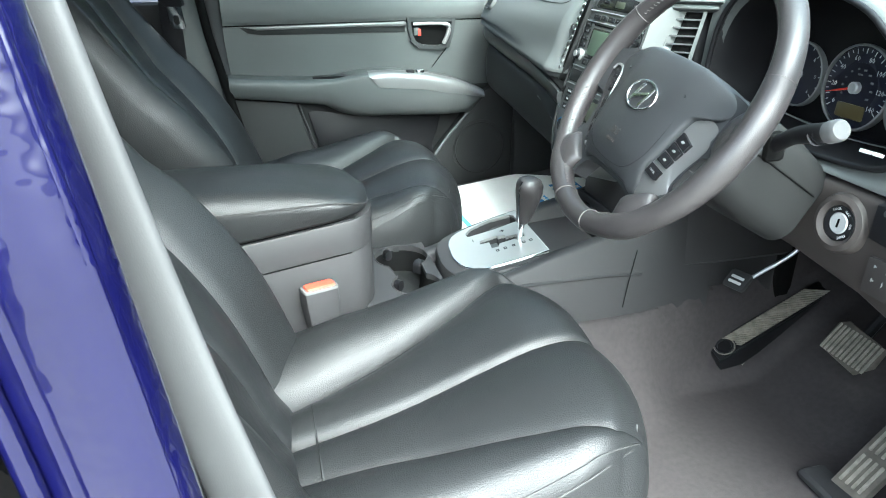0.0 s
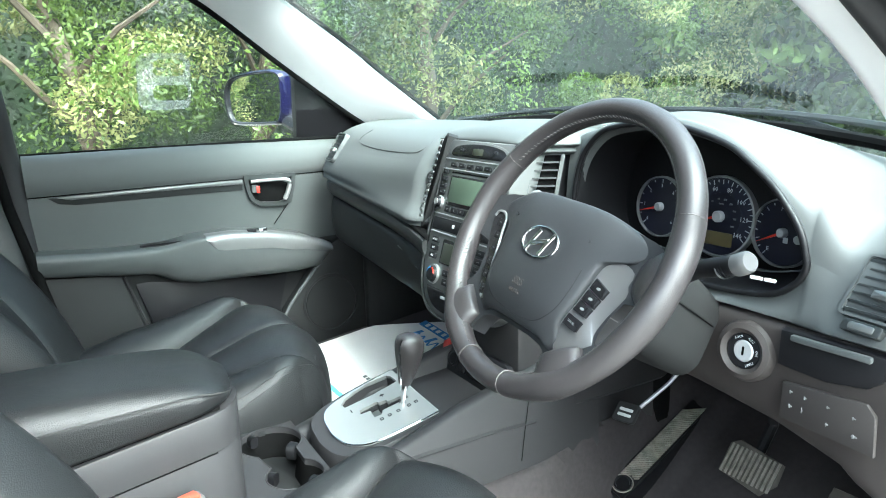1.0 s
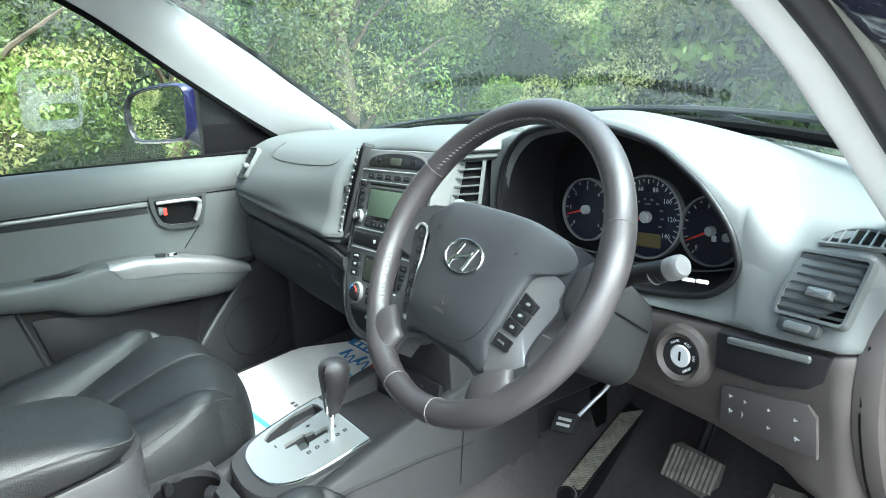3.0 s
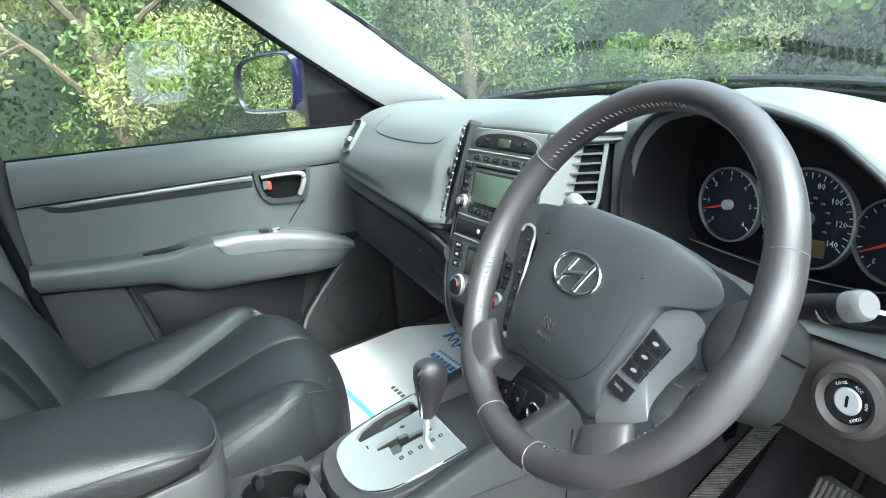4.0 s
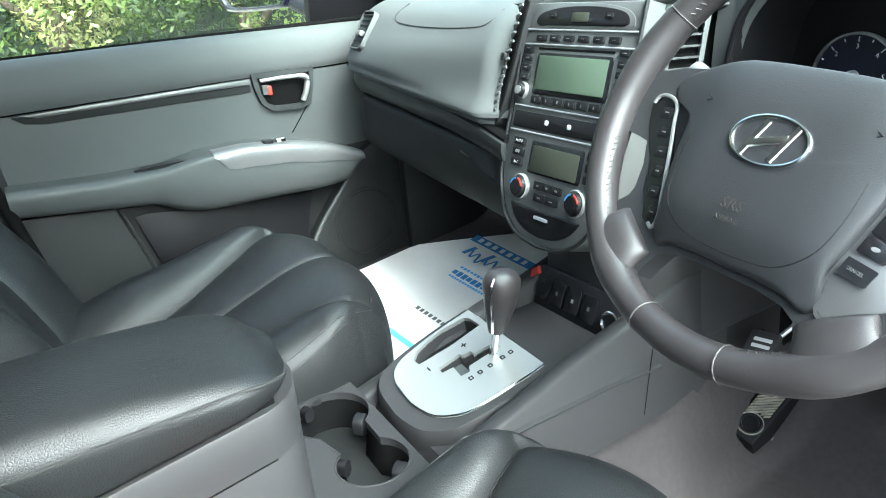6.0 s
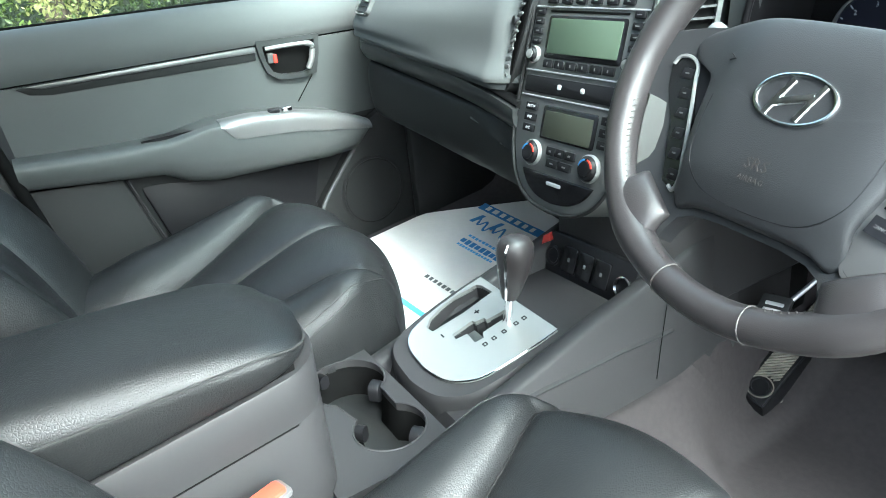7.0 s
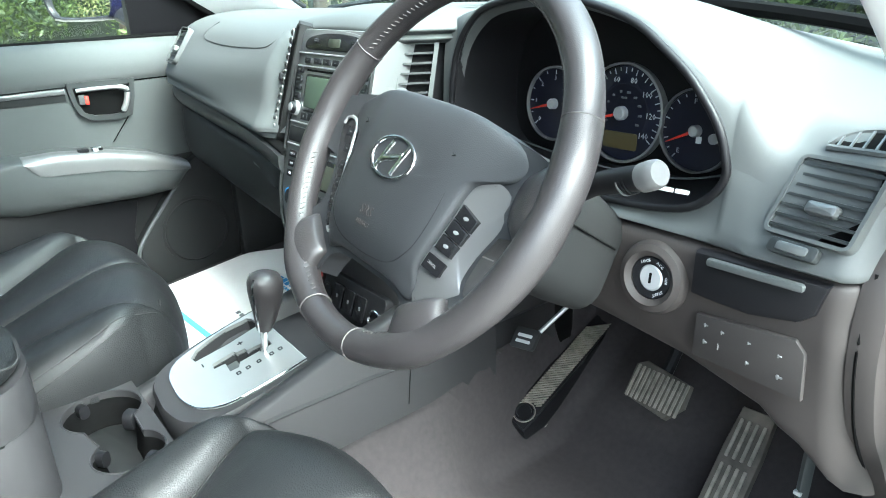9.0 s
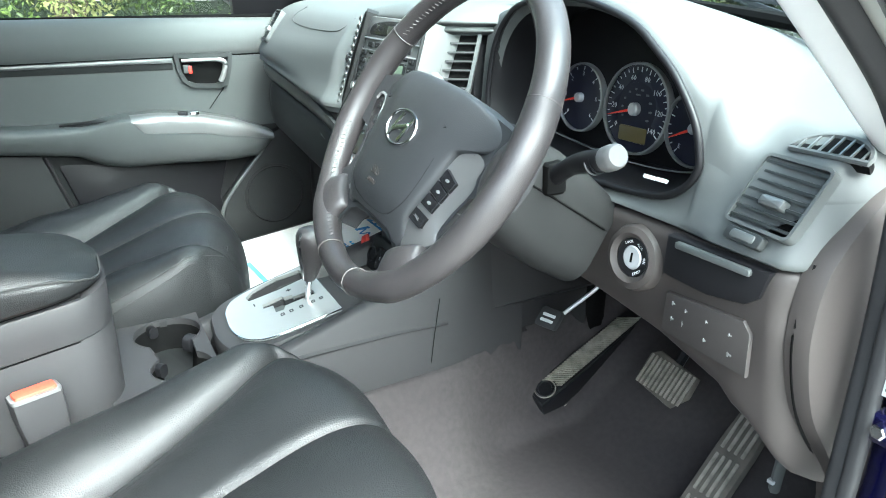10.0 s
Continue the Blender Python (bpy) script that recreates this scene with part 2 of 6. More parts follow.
def tube(path, r, n=8, closed=False, flat=1.0, up=(0, 0, 1), bm=None):
    """A tube along a path; r a number or one for each point."""
    path = [V(p) for p in path]
    m = len(path)
    rr = r if isinstance(r, (list, tuple)) else [r] * m
    rings = []
    for i, p in enumerate(path):
        a, b = (path[(i - 1) % m], path[(i + 1) % m]) if closed else (path[max(i - 1, 0)], path[min(i + 1, m - 1)])
        d = (b - a).normalized()
        s = d.cross(V(up))
        s = s.normalized() if s.length > 1e-5 else d.orthogonal().normalized()
        w = s.cross(d)
        rings.append([p + rr[i] * (math.cos(2 * math.pi * k / n) * s + flat * math.sin(2 * math.pi * k / n) * w) for k in range(n)])
    if closed:
        return loft(rings + [rings[0]], True, False, bm)
    return loft(rings, True, True, bm)


class Frame:
    """A flat working plane: o its origin, u and v its axes, n its normal."""

    def __init__(self, o, u, v):
        self.o, self.u, self.v = V(o), V(u).normalized(), V(v).normalized()
        self.n = self.u.cross(self.v).normalized()

    def at(self, a, b, c=0.0):
        return self.o + a * self.u + b * self.v + c * self.n

    def matrix(self, a=0, b=0, c=0):
        m = Matrix((self.u, self.v, self.n)).transposed().to_4x4()
        m.translation = self.at(a, b, c)
        return m


def rrect(w, h, r, n=4, c=(0, 0)):
    """A rounded rectangle, counter-clockwise."""
    r = min(r, w / 2 - 1e-5, h / 2 - 1e-5)
    out = []
    for sx, sy, a0 in ((1, 1, 0), (-1, 1, 90), (-1, -1, 180), (1, -1, 270)):
        for k in range(n + 1):
            a = radians(a0 + 90 * k / n)
            out.append((c[0] + sx * (w / 2 - r) + r * math.cos(a), c[1] + sy * (h / 2 - r) + r * math.sin(a)))
    return out


def oval(rx, ry, n=24, c=(0, 0), a0=0, a1=360):
    full = a1 - a0 >= 360
    return [(c[0] + rx * math.cos(radians(a0 + (a1 - a0) * k / (n if full else n - 1))), c[1] + ry * math.sin(radians(a0 + (a1 - a0) * k / (n if full else n - 1)))) for k in range(n)]


def inset(poly, d):
    """A polygon moved inwards by d (counter-clockwise)."""
    n, out = len(poly), []
    for i in range(n):
        p, q, r = V(poly[i - 1]), V(poly[i]), V(poly[(i + 1) % n])
        e, f = (q - p), (r - q)
        e = e.normalized() if e.length > 1e-9 else f.normalized()
        f = f.normalized() if f.length > 1e-9 else e
        m = V((-e.y - f.y, e.x + f.x))
        m = m.normalized() if m.length > 1e-6 else V((-e.y, e.x))
        k = max(0.35, m.dot(V((-e.y, e.x))))
        out.append(tuple(q + m * d / k))
    return out


def slab(fr, poly, c0, c1, edge=0.0015, bm=None, dome=0.0):
    """A plate on a frame, from depth c0 to c1, with a chamfered front edge."""
    bm = bm or bmesh.new()
    rings = [[fr.at(a, b, c0) for a, b in poly], [fr.at(a, b, c1 - edge) for a, b in poly], [fr.at(a, b, c1 - edge * 0.3) for a, b in inset(poly, edge * 0.3)], [fr.at(a, b, c1) for a, b in inset(poly, edge)]]
    if dome:
        cx, cy = sum(p[0] for p in poly) / len(poly), sum(p[1] for p in poly) / len(poly)
        base = inset(poly, edge)
        for s in (0.85, 0.65, 0.4, 0.15):
            rings.append([fr.at(cx + (a - cx) * s, cy + (b - cy) * s, c1 + dome * (1 - s * s)) for a, b in base])
    return loft(rings, True, True, bm)


def holed(fr, poly, holes, c0, c1, bm=None):
    """A plate with holes through it."""
    bm = bm or bmesh.new()
    for c in (c0, c1):
        edges = []
        for loop in (poly, *holes):
            vs = [bm.verts.new(fr.at(a, b, c)) for a, b in loop]
            edges += [bm.edges.new((vs[k], vs[(k + 1) % len(vs)])) for k in range(len(vs))]
        bmesh.ops.triangle_fill(bm, use_beauty=True, edges=edges)
    for loop in (poly, *holes):
        loft([[fr.at(a, b, c) for a, b in loop] for c in (c0, c1)], True, False, bm)
    bmesh.ops.remove_doubles(bm, verts=bm.verts, dist=1e-6)
    return bm


def box(lo, hi, edge=0.002, bm=None):
    """A chamfered box between two corners."""
    fr = Frame((0, 0, 0), (1, 0, 0), (0, 1, 0))
    (x0, y0, z0), (x1, y1, z1) = lo, hi
    poly = rrect(x1 - x0, y1 - y0, edge * 1.5, 2, ((x0 + x1) / 2, (y0 + y1) / 2))
    bm = bm or bmesh.new()
    e = min(edge, (z1 - z0) / 3)
    return loft([[fr.at(a, b, z0) for a, b in inset(poly, e)], [fr.at(a, b, z0 + e) for a, b in poly], [fr.at(a, b, z1 - e) for a, b in poly], [fr.at(a, b, z1) for a, b in inset(poly, e)]], True, True, bm)


def lathe(fr, profile, n=24, c=(0, 0), bm=None, caps=True):
    """Turned about a frame's normal: profile of (radius, depth)."""
    return loft([[fr.at(c[0] + r * math.cos(2 * math.pi * k / n), c[1] + r * math.sin(2 * math.pi * k / n), d) for k in range(n)] for r, d in profile], True, caps, bm)


def text_bm(fr, words, size, a, b, c, turn=0.0):
    """Raised lettering in the built-in font, centred at (a, b)."""
    cu = bpy.data.curves.new("lettering", "FONT")
    cu.body, cu.size, cu.align_x, cu.align_y, cu.extrude, cu.resolution_u = words, size, "CENTER", "CENTER", 0.0002, 1
    ob = bpy.data.objects.new("lettering", cu)
    scene.collection.objects.link(ob)
    me = bpy.data.meshes.new_from_object(ob.evaluated_get(bpy.context.evaluated_depsgraph_get()))
    bpy.data.objects.remove(ob)
    bpy.data.curves.remove(cu)
    me.transform(fr.matrix(a, b, c) @ Matrix.Rotation(turn, 4, "Z"))
    bm = bmesh.new()
    bm.from_mesh(me)
    bpy.data.meshes.remove(me)
    return bm


def mix(a, b, t):
    return a + (b - a) * t


def curve_at(table, x):
    """A piecewise smooth value from (x, value) rows."""
    if x <= table[0][0]:
        return table[0][1]
    for (x0, y0), (x1, y1) in zip(table, table[1:]):
        if x <= x1:
            return mix(y0, y1, (x - x0) / (x1 - x0))
    return table[-1][1]


def spread(a, b, n):
    return [a + (b - a) * k / (n - 1) for k in range(n)]


def curved(pts, n=4):
    """An open outline smoothed through its points."""
    return [(p.x, p.y) for p in smooth_path([(a, b, 0) for a, b in pts], n)]


# ---- ground, distance ----
g = bmesh.new()
bmesh.ops.create_grid(g, x_segments=40, y_segments=40, size=400)
part("ground", g, ASPHALT, kind="structure", label="grey tarmac with scattered fallen leaves")

# ---- car body ----


def ease(k):
    k = min(1, max(0, k))
    return k * k * (3 - 2 * k)


# carpeted floor: across x, along y
def floor_z(x, y):
    side = abs(x + 0.03)
    z = curve_at([(0, 0.57), (0.100, 0.565), (0.106, 0.52), (0.122, 0.43), (0.15, 0.405), (0.60, 0.40), (0.68, 0.45), (0.74, 0.46)], side)
    if x > 0:
        tunnel = 0.1 + (side - 0.120 + 0.2 * max(0, y - 0.62)) * (1 + 4.0 * ease((y - 0.62) / 0.18))
        z = curve_at([(0, 0.58), (0.100, 0.575), (0.108, 0.560), (0.128, 0.515), (0.155, 0.462), (0.190, 0.425), (0.24, 0.405), (0.34, 0.40)], min(tunnel, 0.34))
        z += curve_at([(0, 0.0), (0.60, 0.0), (0.68, 0.05), (0.74, 0.06)], side)
        return z + 0.07 * (min(y, 0.8) - 0.52) * min(1, max(0, (0.16 - side) / 0.03)) * min(1, max(0, (y - 0.2) / 0.2)) + max(0, y - 0.90) * 0.8 + 0.004 * math.sin(9 * x + 4) * math.sin(11 * y)
    sheet = 0.392 - 0.15 * x + 0.135 * y
    k = min(1, max(0, (y - 0.15) / 0.2)) * min(1, max(0, (-0.13 - x) / 0.1))
    return max(z, mix(z, sheet, k)) + max(0, y - 0.88) * 1.2


rows = [[V((x, y, floor_z(x, y))) for x in spread(-0.79, 0.735, 150)] for y in spread(-1.6, 1.25, 80)]
part("floor", solid(rows, (0, 0, -0.03)), CARPET, None, "dusty dark grey carpet", kind="structure", smooth=60)

# roof, rear and lower body that close the cabin
part("ceiling", solid([[V((x, y, 1.60 - 0.22 * max(0, y - 0.05) ** 1.3 - 0.05 * abs(x) ** 3)) for x in spread(-0.60, 0.58, 9)] for y in spread(-1.9, 0.42, 12)], (0, 0, 0.05)), HEAD, None, "light grey fabric headliner", kind="structure")
part("wall_rear", box((-0.80, -1.95, 0.25), (0.75, -1.88, 1.62), 0.01), PLASTIC, None, "dark trim closing the cabin", kind="structure")
part("wall_left", box((-0.90, -1.90, 0.22), (-0.845, -0.16, 1.14), 0.02), PAINT, None, "dark blue painted body side", kind="structure")
part("wall_right", box((0.79, -1.90, 0.22), (0.85, -0.24, 1.14), 0.02), PAINT, None, "dark blue painted rear door", kind="structure")
part("sill", box((0.70, -0.24, 0.25), (0.80, 1.0, 0.45), 0.02), PLASTIC, None, "dark plastic door sill", kind="structure")

# unseen dark panes over the rear doors, added to cut light into the cabin
pane_part("window_3", [[V((x, y, z)) for y in spread(-1.88, -0.25, 6)] for x, z in ((-0.83, 1.13), (-0.77, 1.32), (-0.66, 1.56))], DIM_GLASS, (1, 0, 0), "unseen dark pane added to dim the cabin").visible_shadow = True
pane_part("window_4", [[V((x, y, z)) for y in spread(-1.88, -0.25, 6)] for x, z in ((0.80, 1.13), (0.74, 1.32), (0.63, 1.56))], DIM_GLASS, (-1, 0, 0), "unseen dark pane added to dim the cabin").visible_shadow = True

# bonnet
rows = [[V((x, y, 1.10 - 0.11 * (y - 1.0) ** 1.5 - 0.07 * (x / 0.75) ** 4 + 0.012 * math.exp(-((abs(x) - 0.45) / 0.06) ** 2))) for x in spread(-0.82, 0.80, 30)] for y in spread(1.02, 2.0, 16)]
part("bonnet", solid(rows, (0, 0, -0.03)), PAINT, None, "dark blue painted bonnet", kind="structure")
# black sheet in place of the deep shade in the passenger footwell
part("bulkhead", box((-0.80, 0.98, 0.25), (0.03, 1.04, 0.80), 0.01), GAP, None, "black panel put in as the passenger footwell's shade", kind="structure")
part("bulkhead", box((-0.80, 0.98, 0.80), (0.78, 1.04, 1.12), 0.01), GAP, None, "black scuttle panel below the windscreen", kind="structure")
# unseen ledge, added so that no light leaks in above the pedals
part("bulkhead", box((0.03, 1.045, 0.80), (0.78, 1.20, 0.85), 0.01), GAP, None, "unseen black ledge added to close the driver's footwell", kind="structure")


# windscreen, curved across
def screen(x, s):
    """A point of the windscreen: s 0 at its foot, 1 at its head."""
    foot = V((x, 1.00 - 0.19 * (abs(x + 0.03) / 0.74) ** 2.2, 1.198 - 0.045 * (abs(x + 0.03) / 0.74) ** 2))
    head = V((x * 0.80, 0.36 - 0.09 * (abs(x + 0.03) / 0.74) ** 2.2, 1.575 - 0.04 * (abs(x + 0.03) / 0.74) ** 2.2))
    p = foot.lerp(head, s)
    return p + V((0, 0.25, 0.45)) * 0.06 * s * (1 - s) * 4


rows = [[screen(x, s) for x in spread(-0.79, 0.73, 25)] for s in spread(-0.04, 1.0, 14)]
pane_part("window_1", rows, SCREEN, (0, -1, -0.5), "curved windscreen with a pale haze painted on")
part("windscreen_seal", tube([screen(x, 0.012) + V((0, -0.012, 0.004)) for x in spread(-0.70, 0.70, 40)], 0.010, 8), GAP, None, "black rubber strip along the windscreen foot", kind="structure")
for k, (x0, x1) in enumerate(((-0.62, -0.18), (0.0, 0.55))):
    t = thing("wiper", screen(x0, -0.02), "black windscreen wiper parked at the glass foot", "wiper", "wipers")
    part("blade", tube([screen(x, 0.02 + 0.012 * math.sin(3 * (x - x0))) + V((0, 0.02, 0.016)) for x in spread(x0, x1, 12)], 0.006, 6), BLACK, t)
    part("arm", tube([screen(mix(x0, x1, 0.45), 0.03) + V((0, 0.025, 0.02)), screen(mix(x0, x1, 0.9), -0.02) + V((0, 0.06, 0.0))], 0.005, 6), BLACK, t)


# pillars
def pillar(name, path, w, d, mat, label, up):
    pts = smooth_path(path, 8)
    bm = bmesh.new()
    rings = []
    for i, p in enumerate(pts):
        a, b = pts[max(i - 1, 0)], pts[min(i + 1, len(pts) - 1)]
        t = (b - a).normalized()
        s = t.cross(V(up)).normalized()
        n = s.cross(t)
        k = i / (len(pts) - 1)
        ww, dd = (w[0] + (w[1] - w[0]) * k, d[0] + (d[1] - d[0]) * k)
        rings.append([p + s * a2 * ww + n * b2 * dd for a2, b2 in rrect(1, 1, 0.35, 4)])
    return part(name, loft(rings, True, True, bm), mat, None, label, kind="structure", smooth=60)


EDGE_L = smooth_path([(-0.805, 0.83, 1.125), (-0.781, 0.68, 1.197), (-0.718, 0.46, 1.337), (-0.655, 0.24, 1.485), (-0.60, 0.04, 1.58)], 8)
EDGE_R = smooth_path([(-0.665, 0.850, 1.195), (-0.657, 0.67, 1.325), (-0.645, 0.60, 1.375), (-0.600, 0.44, 1.470), (-0.52, 0.22, 1.590)], 8)
rows = []
for a, b in zip(EDGE_L, EDGE_R):
    rows.append([a.lerp(b, k) + V((0.42, -0.30, 0.30)) * 0.055 * math.sin(math.pi * k) for k in spread(0, 1, 11)])
part("pillar_left", solid(rows, (-0.02, 0.016, 0.012)), TRIM, None, "light grey windscreen pillar trim", kind="structure", smooth=60)
part("pillar_gasket", tube([p + V((0.003, 0.006, 0.004)) for p in EDGE_R], 0.006, 8), GAP, None, "black gasket between pillar and windscreen", kind="structure", smooth=60)
part("pillar_gasket", tube([p + V((-0.006, 0.0, -0.006)) for p in EDGE_L], 0.007, 8), GAP, None, "black gasket above the side window", kind="structure", smooth=60)
pillar("pillar_right", [(0.700, 0.86, 1.025), (0.692, 0.76, 1.098), (0.688, 0.59, 1.230), (0.682, 0.46, 1.326), (0.645, 0.28, 1.445), (0.597, 0.10, 1.54)], (0.046, 0.044), (0.03, 0.03), TRIM, "light grey windscreen pillar trim", (-0.3, 0.55, 0.78))
pillar("door_seal", [(0.745, 0.62, 0.44), (0.733, 0.70, 0.58), (0.728, 0.722, 0.80), (0.728, 0.718, 1.0), (0.727, 0.69, 1.12), (0.722, 0.565, 1.232), (0.715, 0.44, 1.320), (0.682, 0.26, 1.445), (0.63, 0.05, 1.56)], (0.028, 0.022), (0.026, 0.024), RUBBER, "black rubber door seal", (-0.75, 0.0, 0.65))
pillar("door_seal", [(0.756, 0.63, 0.44), (0.745, 0.695, 0.58), (0.741, 0.712, 0.80), (0.743, 0.706, 1.0), (0.751, 0.690, 1.11)], (0.014, 0.014), (0.016, 0.016), RUBBER, "dark rubber lip on the door flange", (-0.75, 0.0, 0.65))
# upper length of the same lip, painted pale where light falls on it
pillar("door_seal", [(0.751, 0.690, 1.11), (0.748, 0.672, 1.15), (0.739, 0.56, 1.245), (0.730, 0.44, 1.334), (0.699, 0.26, 1.462)], (0.018, 0.020), (0.016, 0.018), LIP, "rubber lip on the door flange, paled as if lit", (-0.75, 0.0, 0.65))
pillar("pillar_outer", [(0.803, 0.70, 0.40), (0.797, 0.738, 0.62), (0.793, 0.745, 0.85), (0.790, 0.728, 1.0), (0.786, 0.697, 1.095), (0.776, 0.655, 1.175), (0.772, 0.556, 1.262), (0.772, 0.452, 1.318), (0.752, 0.30, 1.41), (0.715, 0.16, 1.50)], (0.135, 0.058), (0.06, 0.045), PAINT, "dark blue painted door pillar", (-0.2, -0.97, -0.1))

# driver's door post: grey trim, seal and blue paint
POST = [(0.706, -0.055, 0.44), (0.708, -0.100, 0.75), (0.706, -0.150, 1.0), (0.700, -0.194, 1.25), (0.64, -0.26, 1.58)]
part("post_groove", tube([V((x + 0.0065, y + 0.010, z)) for x, y, z in smooth_path(POST, 8)], 0.0020, 6), GAP, None, "dark line in the door post seal", kind="structure")
pillar("pillar_trim", POST, (0.075, 0.020), (0.014, 0.014), SEAL, "grey door post trim and seal", (-1, 0.4, 0))
BLUE_POST = [(0.785, -0.112, 0.30), (0.79, -0.163, 0.75), (0.782, -0.192, 1.0), (0.768, -0.226, 1.25), (0.70, -0.29, 1.62)]
for off, r in ((-0.034, 0.007), (-0.012, 0.005), (0.022, 0.006), (0.038, 0.004)):
    part("post_ridge", tube([V((x + 0.0245 - r * 0.4, y + off, z)) for x, y, z in smooth_path(BLUE_POST, 8)], r, 10), PAINT, None, "pressed ridge in the blue door post", kind="structure", smooth=60)
pillar("pillar_rear", BLUE_POST, (0.100, 0.09), (0.05, 0.05), PAINT, "dark blue painted door post", (-1, 0.3, 0))
part("wall_left", box((-0.842, -1.85, 0.30), (-0.825, -0.20, 1.12), 0.006), DARK, None, "dark trim of the rear passenger door", kind="structure")
part("door_seal", tube([(-0.736, -0.070, 0.45), (-0.730, -0.128, 0.80), (-0.722, -0.180, 1.05), (-0.70, -0.198, 1.20)], 0.011, 10), GAP, None, "black seal beside the passenger door", kind="structure", smooth=60)
pillar("pillar_post", [(-0.775, -0.13, 0.45), (-0.765, -0.185, 0.80), (-0.755, -0.235, 1.05), (-0.73, -0.25, 1.25), (-0.64, -0.28, 1.58)], (0.10, 0.085), (0.04, 0.04), PAD, "grey door post trim", (1, 0.2, 0))
part("pillar_gap", tube([(-0.785, -0.14, 0.45), (-0.78, -0.155, 0.80), (-0.775, -0.165, 1.05), (-0.755, -0.18, 1.25), (-0.66, -0.21, 1.58)], 0.026, 10), RUBBER, None, "black rubber door seal", kind="structure")


# ---- front seats ----
def seat(cx, dy, dz, label):
    t = thing("car_seat", (cx, dy + 0.1, 0.42), label, "seat", "front seats")
    W = 0.255
    prof = smooth_path([(-0.16, 0.610, 0), (-0.05, 0.635, 0), (0.08, 0.672, 0), (0.19, 0.714, 0), (0.27, 0.742, 0), (0.325, 0.747, 0), (0.362, 0.728, 0), (0.385, 0.69, 0), (0.393, 0.64, 0), (0.389, 0.58, 0), (0.37, 0.52, 0)], 7)

    def panel(y):
        """Half width of the two middle panels; their seams flare out towards the front corners."""
        return 0.085 + 0.130 * min(1, max(0, (y + 0.10) / 0.42)) ** 1.5

    def top(u, y):
        sm, a = panel(y), abs(u)
        front = min(1, max(0, (y - 0.02) / 0.30))
        if a < sm:
            up = 0.014 * math.sin(math.pi * a / sm) - 0.003
        else:
            q = min(1, (a - sm) / (W - sm))
            high = 0.026 if cx < 0 < u else (0.072 if cx < 0 else 0.056)
            up = mix(high, 0.008 if cx < 0 < u else 0.014, front) * math.sin(math.pi * 0.82 * q ** 0.8)
        up -= 0.011 * math.exp(-((a - sm) / 0.006) ** 2) + 0.009 * math.exp(-(u / 0.006) ** 2)
        e = max(0, (a - (W - 0.035)) / 0.035)
        return up - mix(0.030, 0.012, front) * e ** 2.2

    def narrow(y):
        """The plan draws in round the front corners."""
        return 1 - 0.10 * min(1, max(0, (y - 0.20) / 0.19)) ** 1.6

    def plan(u, y):
        k = min(1, max(0, (y - 0.22) / 0.13))
        return 0.062 * k * (abs(u) / W) ** 3.2

    def surface(u, y, z, fade=1.0):
        return V((cx + u * narrow(y), y + dy - plan(u, y), z + dz + top(u, y) * fade - 0.012 * min(1, max(0, (y - 0.25) / 0.1)) * (u / W) ** 2))

    cols = [("b", -q) for q in spread(1, 0.04, 18)] + [("c", -q) for q in (1.0, 0.96, 0.9)] + [("c", q) for q in spread(-0.8, -0.12, 8)] + [("c", q) for q in (-0.06, -0.03, 0, 0.03, 0.06)] + [("c", q) for q in spread(0.12, 0.8, 8)] + [("c", q) for q in (0.9, 0.96, 1.0)] + [("b", q) for q in spread(0.04, 1, 18)]
    rings = []
    for p in prof:
        y, z = p.x, p.y
        low = min(0.50, z - 0.02)
        fade = min(1, max(0, (z - 0.60) / 0.1)) if y > 0.36 else 1.0
        row = [surface(q * panel(y) if zone == "c" else math.copysign(panel(y) + abs(q) * (W - panel(y)), q), y, z, fade) for zone, q in cols]
        lo, hi = row[0], row[-1]

        def flank(edge, out):
            h = edge.z - (low + dz)
            return [V((cx + (edge.x - cx) * (1 + k * out), edge.y, edge.z - d * h)) for k, d in ((0.012, 0.05), (0.030, 0.22), (0.036, 0.5), (0.0, 1.0))]

        rings.append(flank(lo, 2.2 if cx > 0 else 1.0)[::-1] + row + flank(hi, 1.0))
    cu = part("cushion", loft(rings), LEATHER, t, "black leather cushion with sewn panels", smooth=75)

    def on_top(u, y):
        j = min(range(len(prof) - 4), key=lambda i: abs(prof[i].x - y))
        return surface(u, y, prof[j].y)

    for f in (-1, 0, 1):
        part("seam", tube([surface(f * panel(p.x), p.x, p.y) + V((0, 0, 0.0012)) for p in prof if -0.045 < p.x and p.y > 0.70], 0.0013, 5), SEAM, cu, "dark sewn seam")
    part("seam", tube([on_top(u, -0.045) + V((0, 0.0, 0.0015)) for u in spread(-panel(-0.045), panel(-0.045), 14)], 0.0016, 5), SEAM, cu, "dark cross seam at the back of the panels")
    for sg in (-1, 1):
        for inward, drop in ((0.006, 0.0), (0.0, -0.007)):
            lift = V((sg * (0.0006 if inward else 0.0022), 0, 0.0008 + drop))
            edge = [surface(sg * (W - inward), p.x, p.y) + lift for p in prof if -0.1 < p.x < 0.318 and p.y > 0.62][::5]
            nose = min(prof, key=lambda p: abs(p.x - 0.362) + abs(p.y - 0.728))
            edge += [surface(sg * q * W, nose.x, nose.y + drop * 0.8) + V((0, 0.0016, 0.0008)) for q in (0.93, 0.84, 0.76)]
            edge = smooth_path(edge, 5)
            part("seam", tube(edge, 0.0012, 5), STITCH, cu, "grey double stitching")
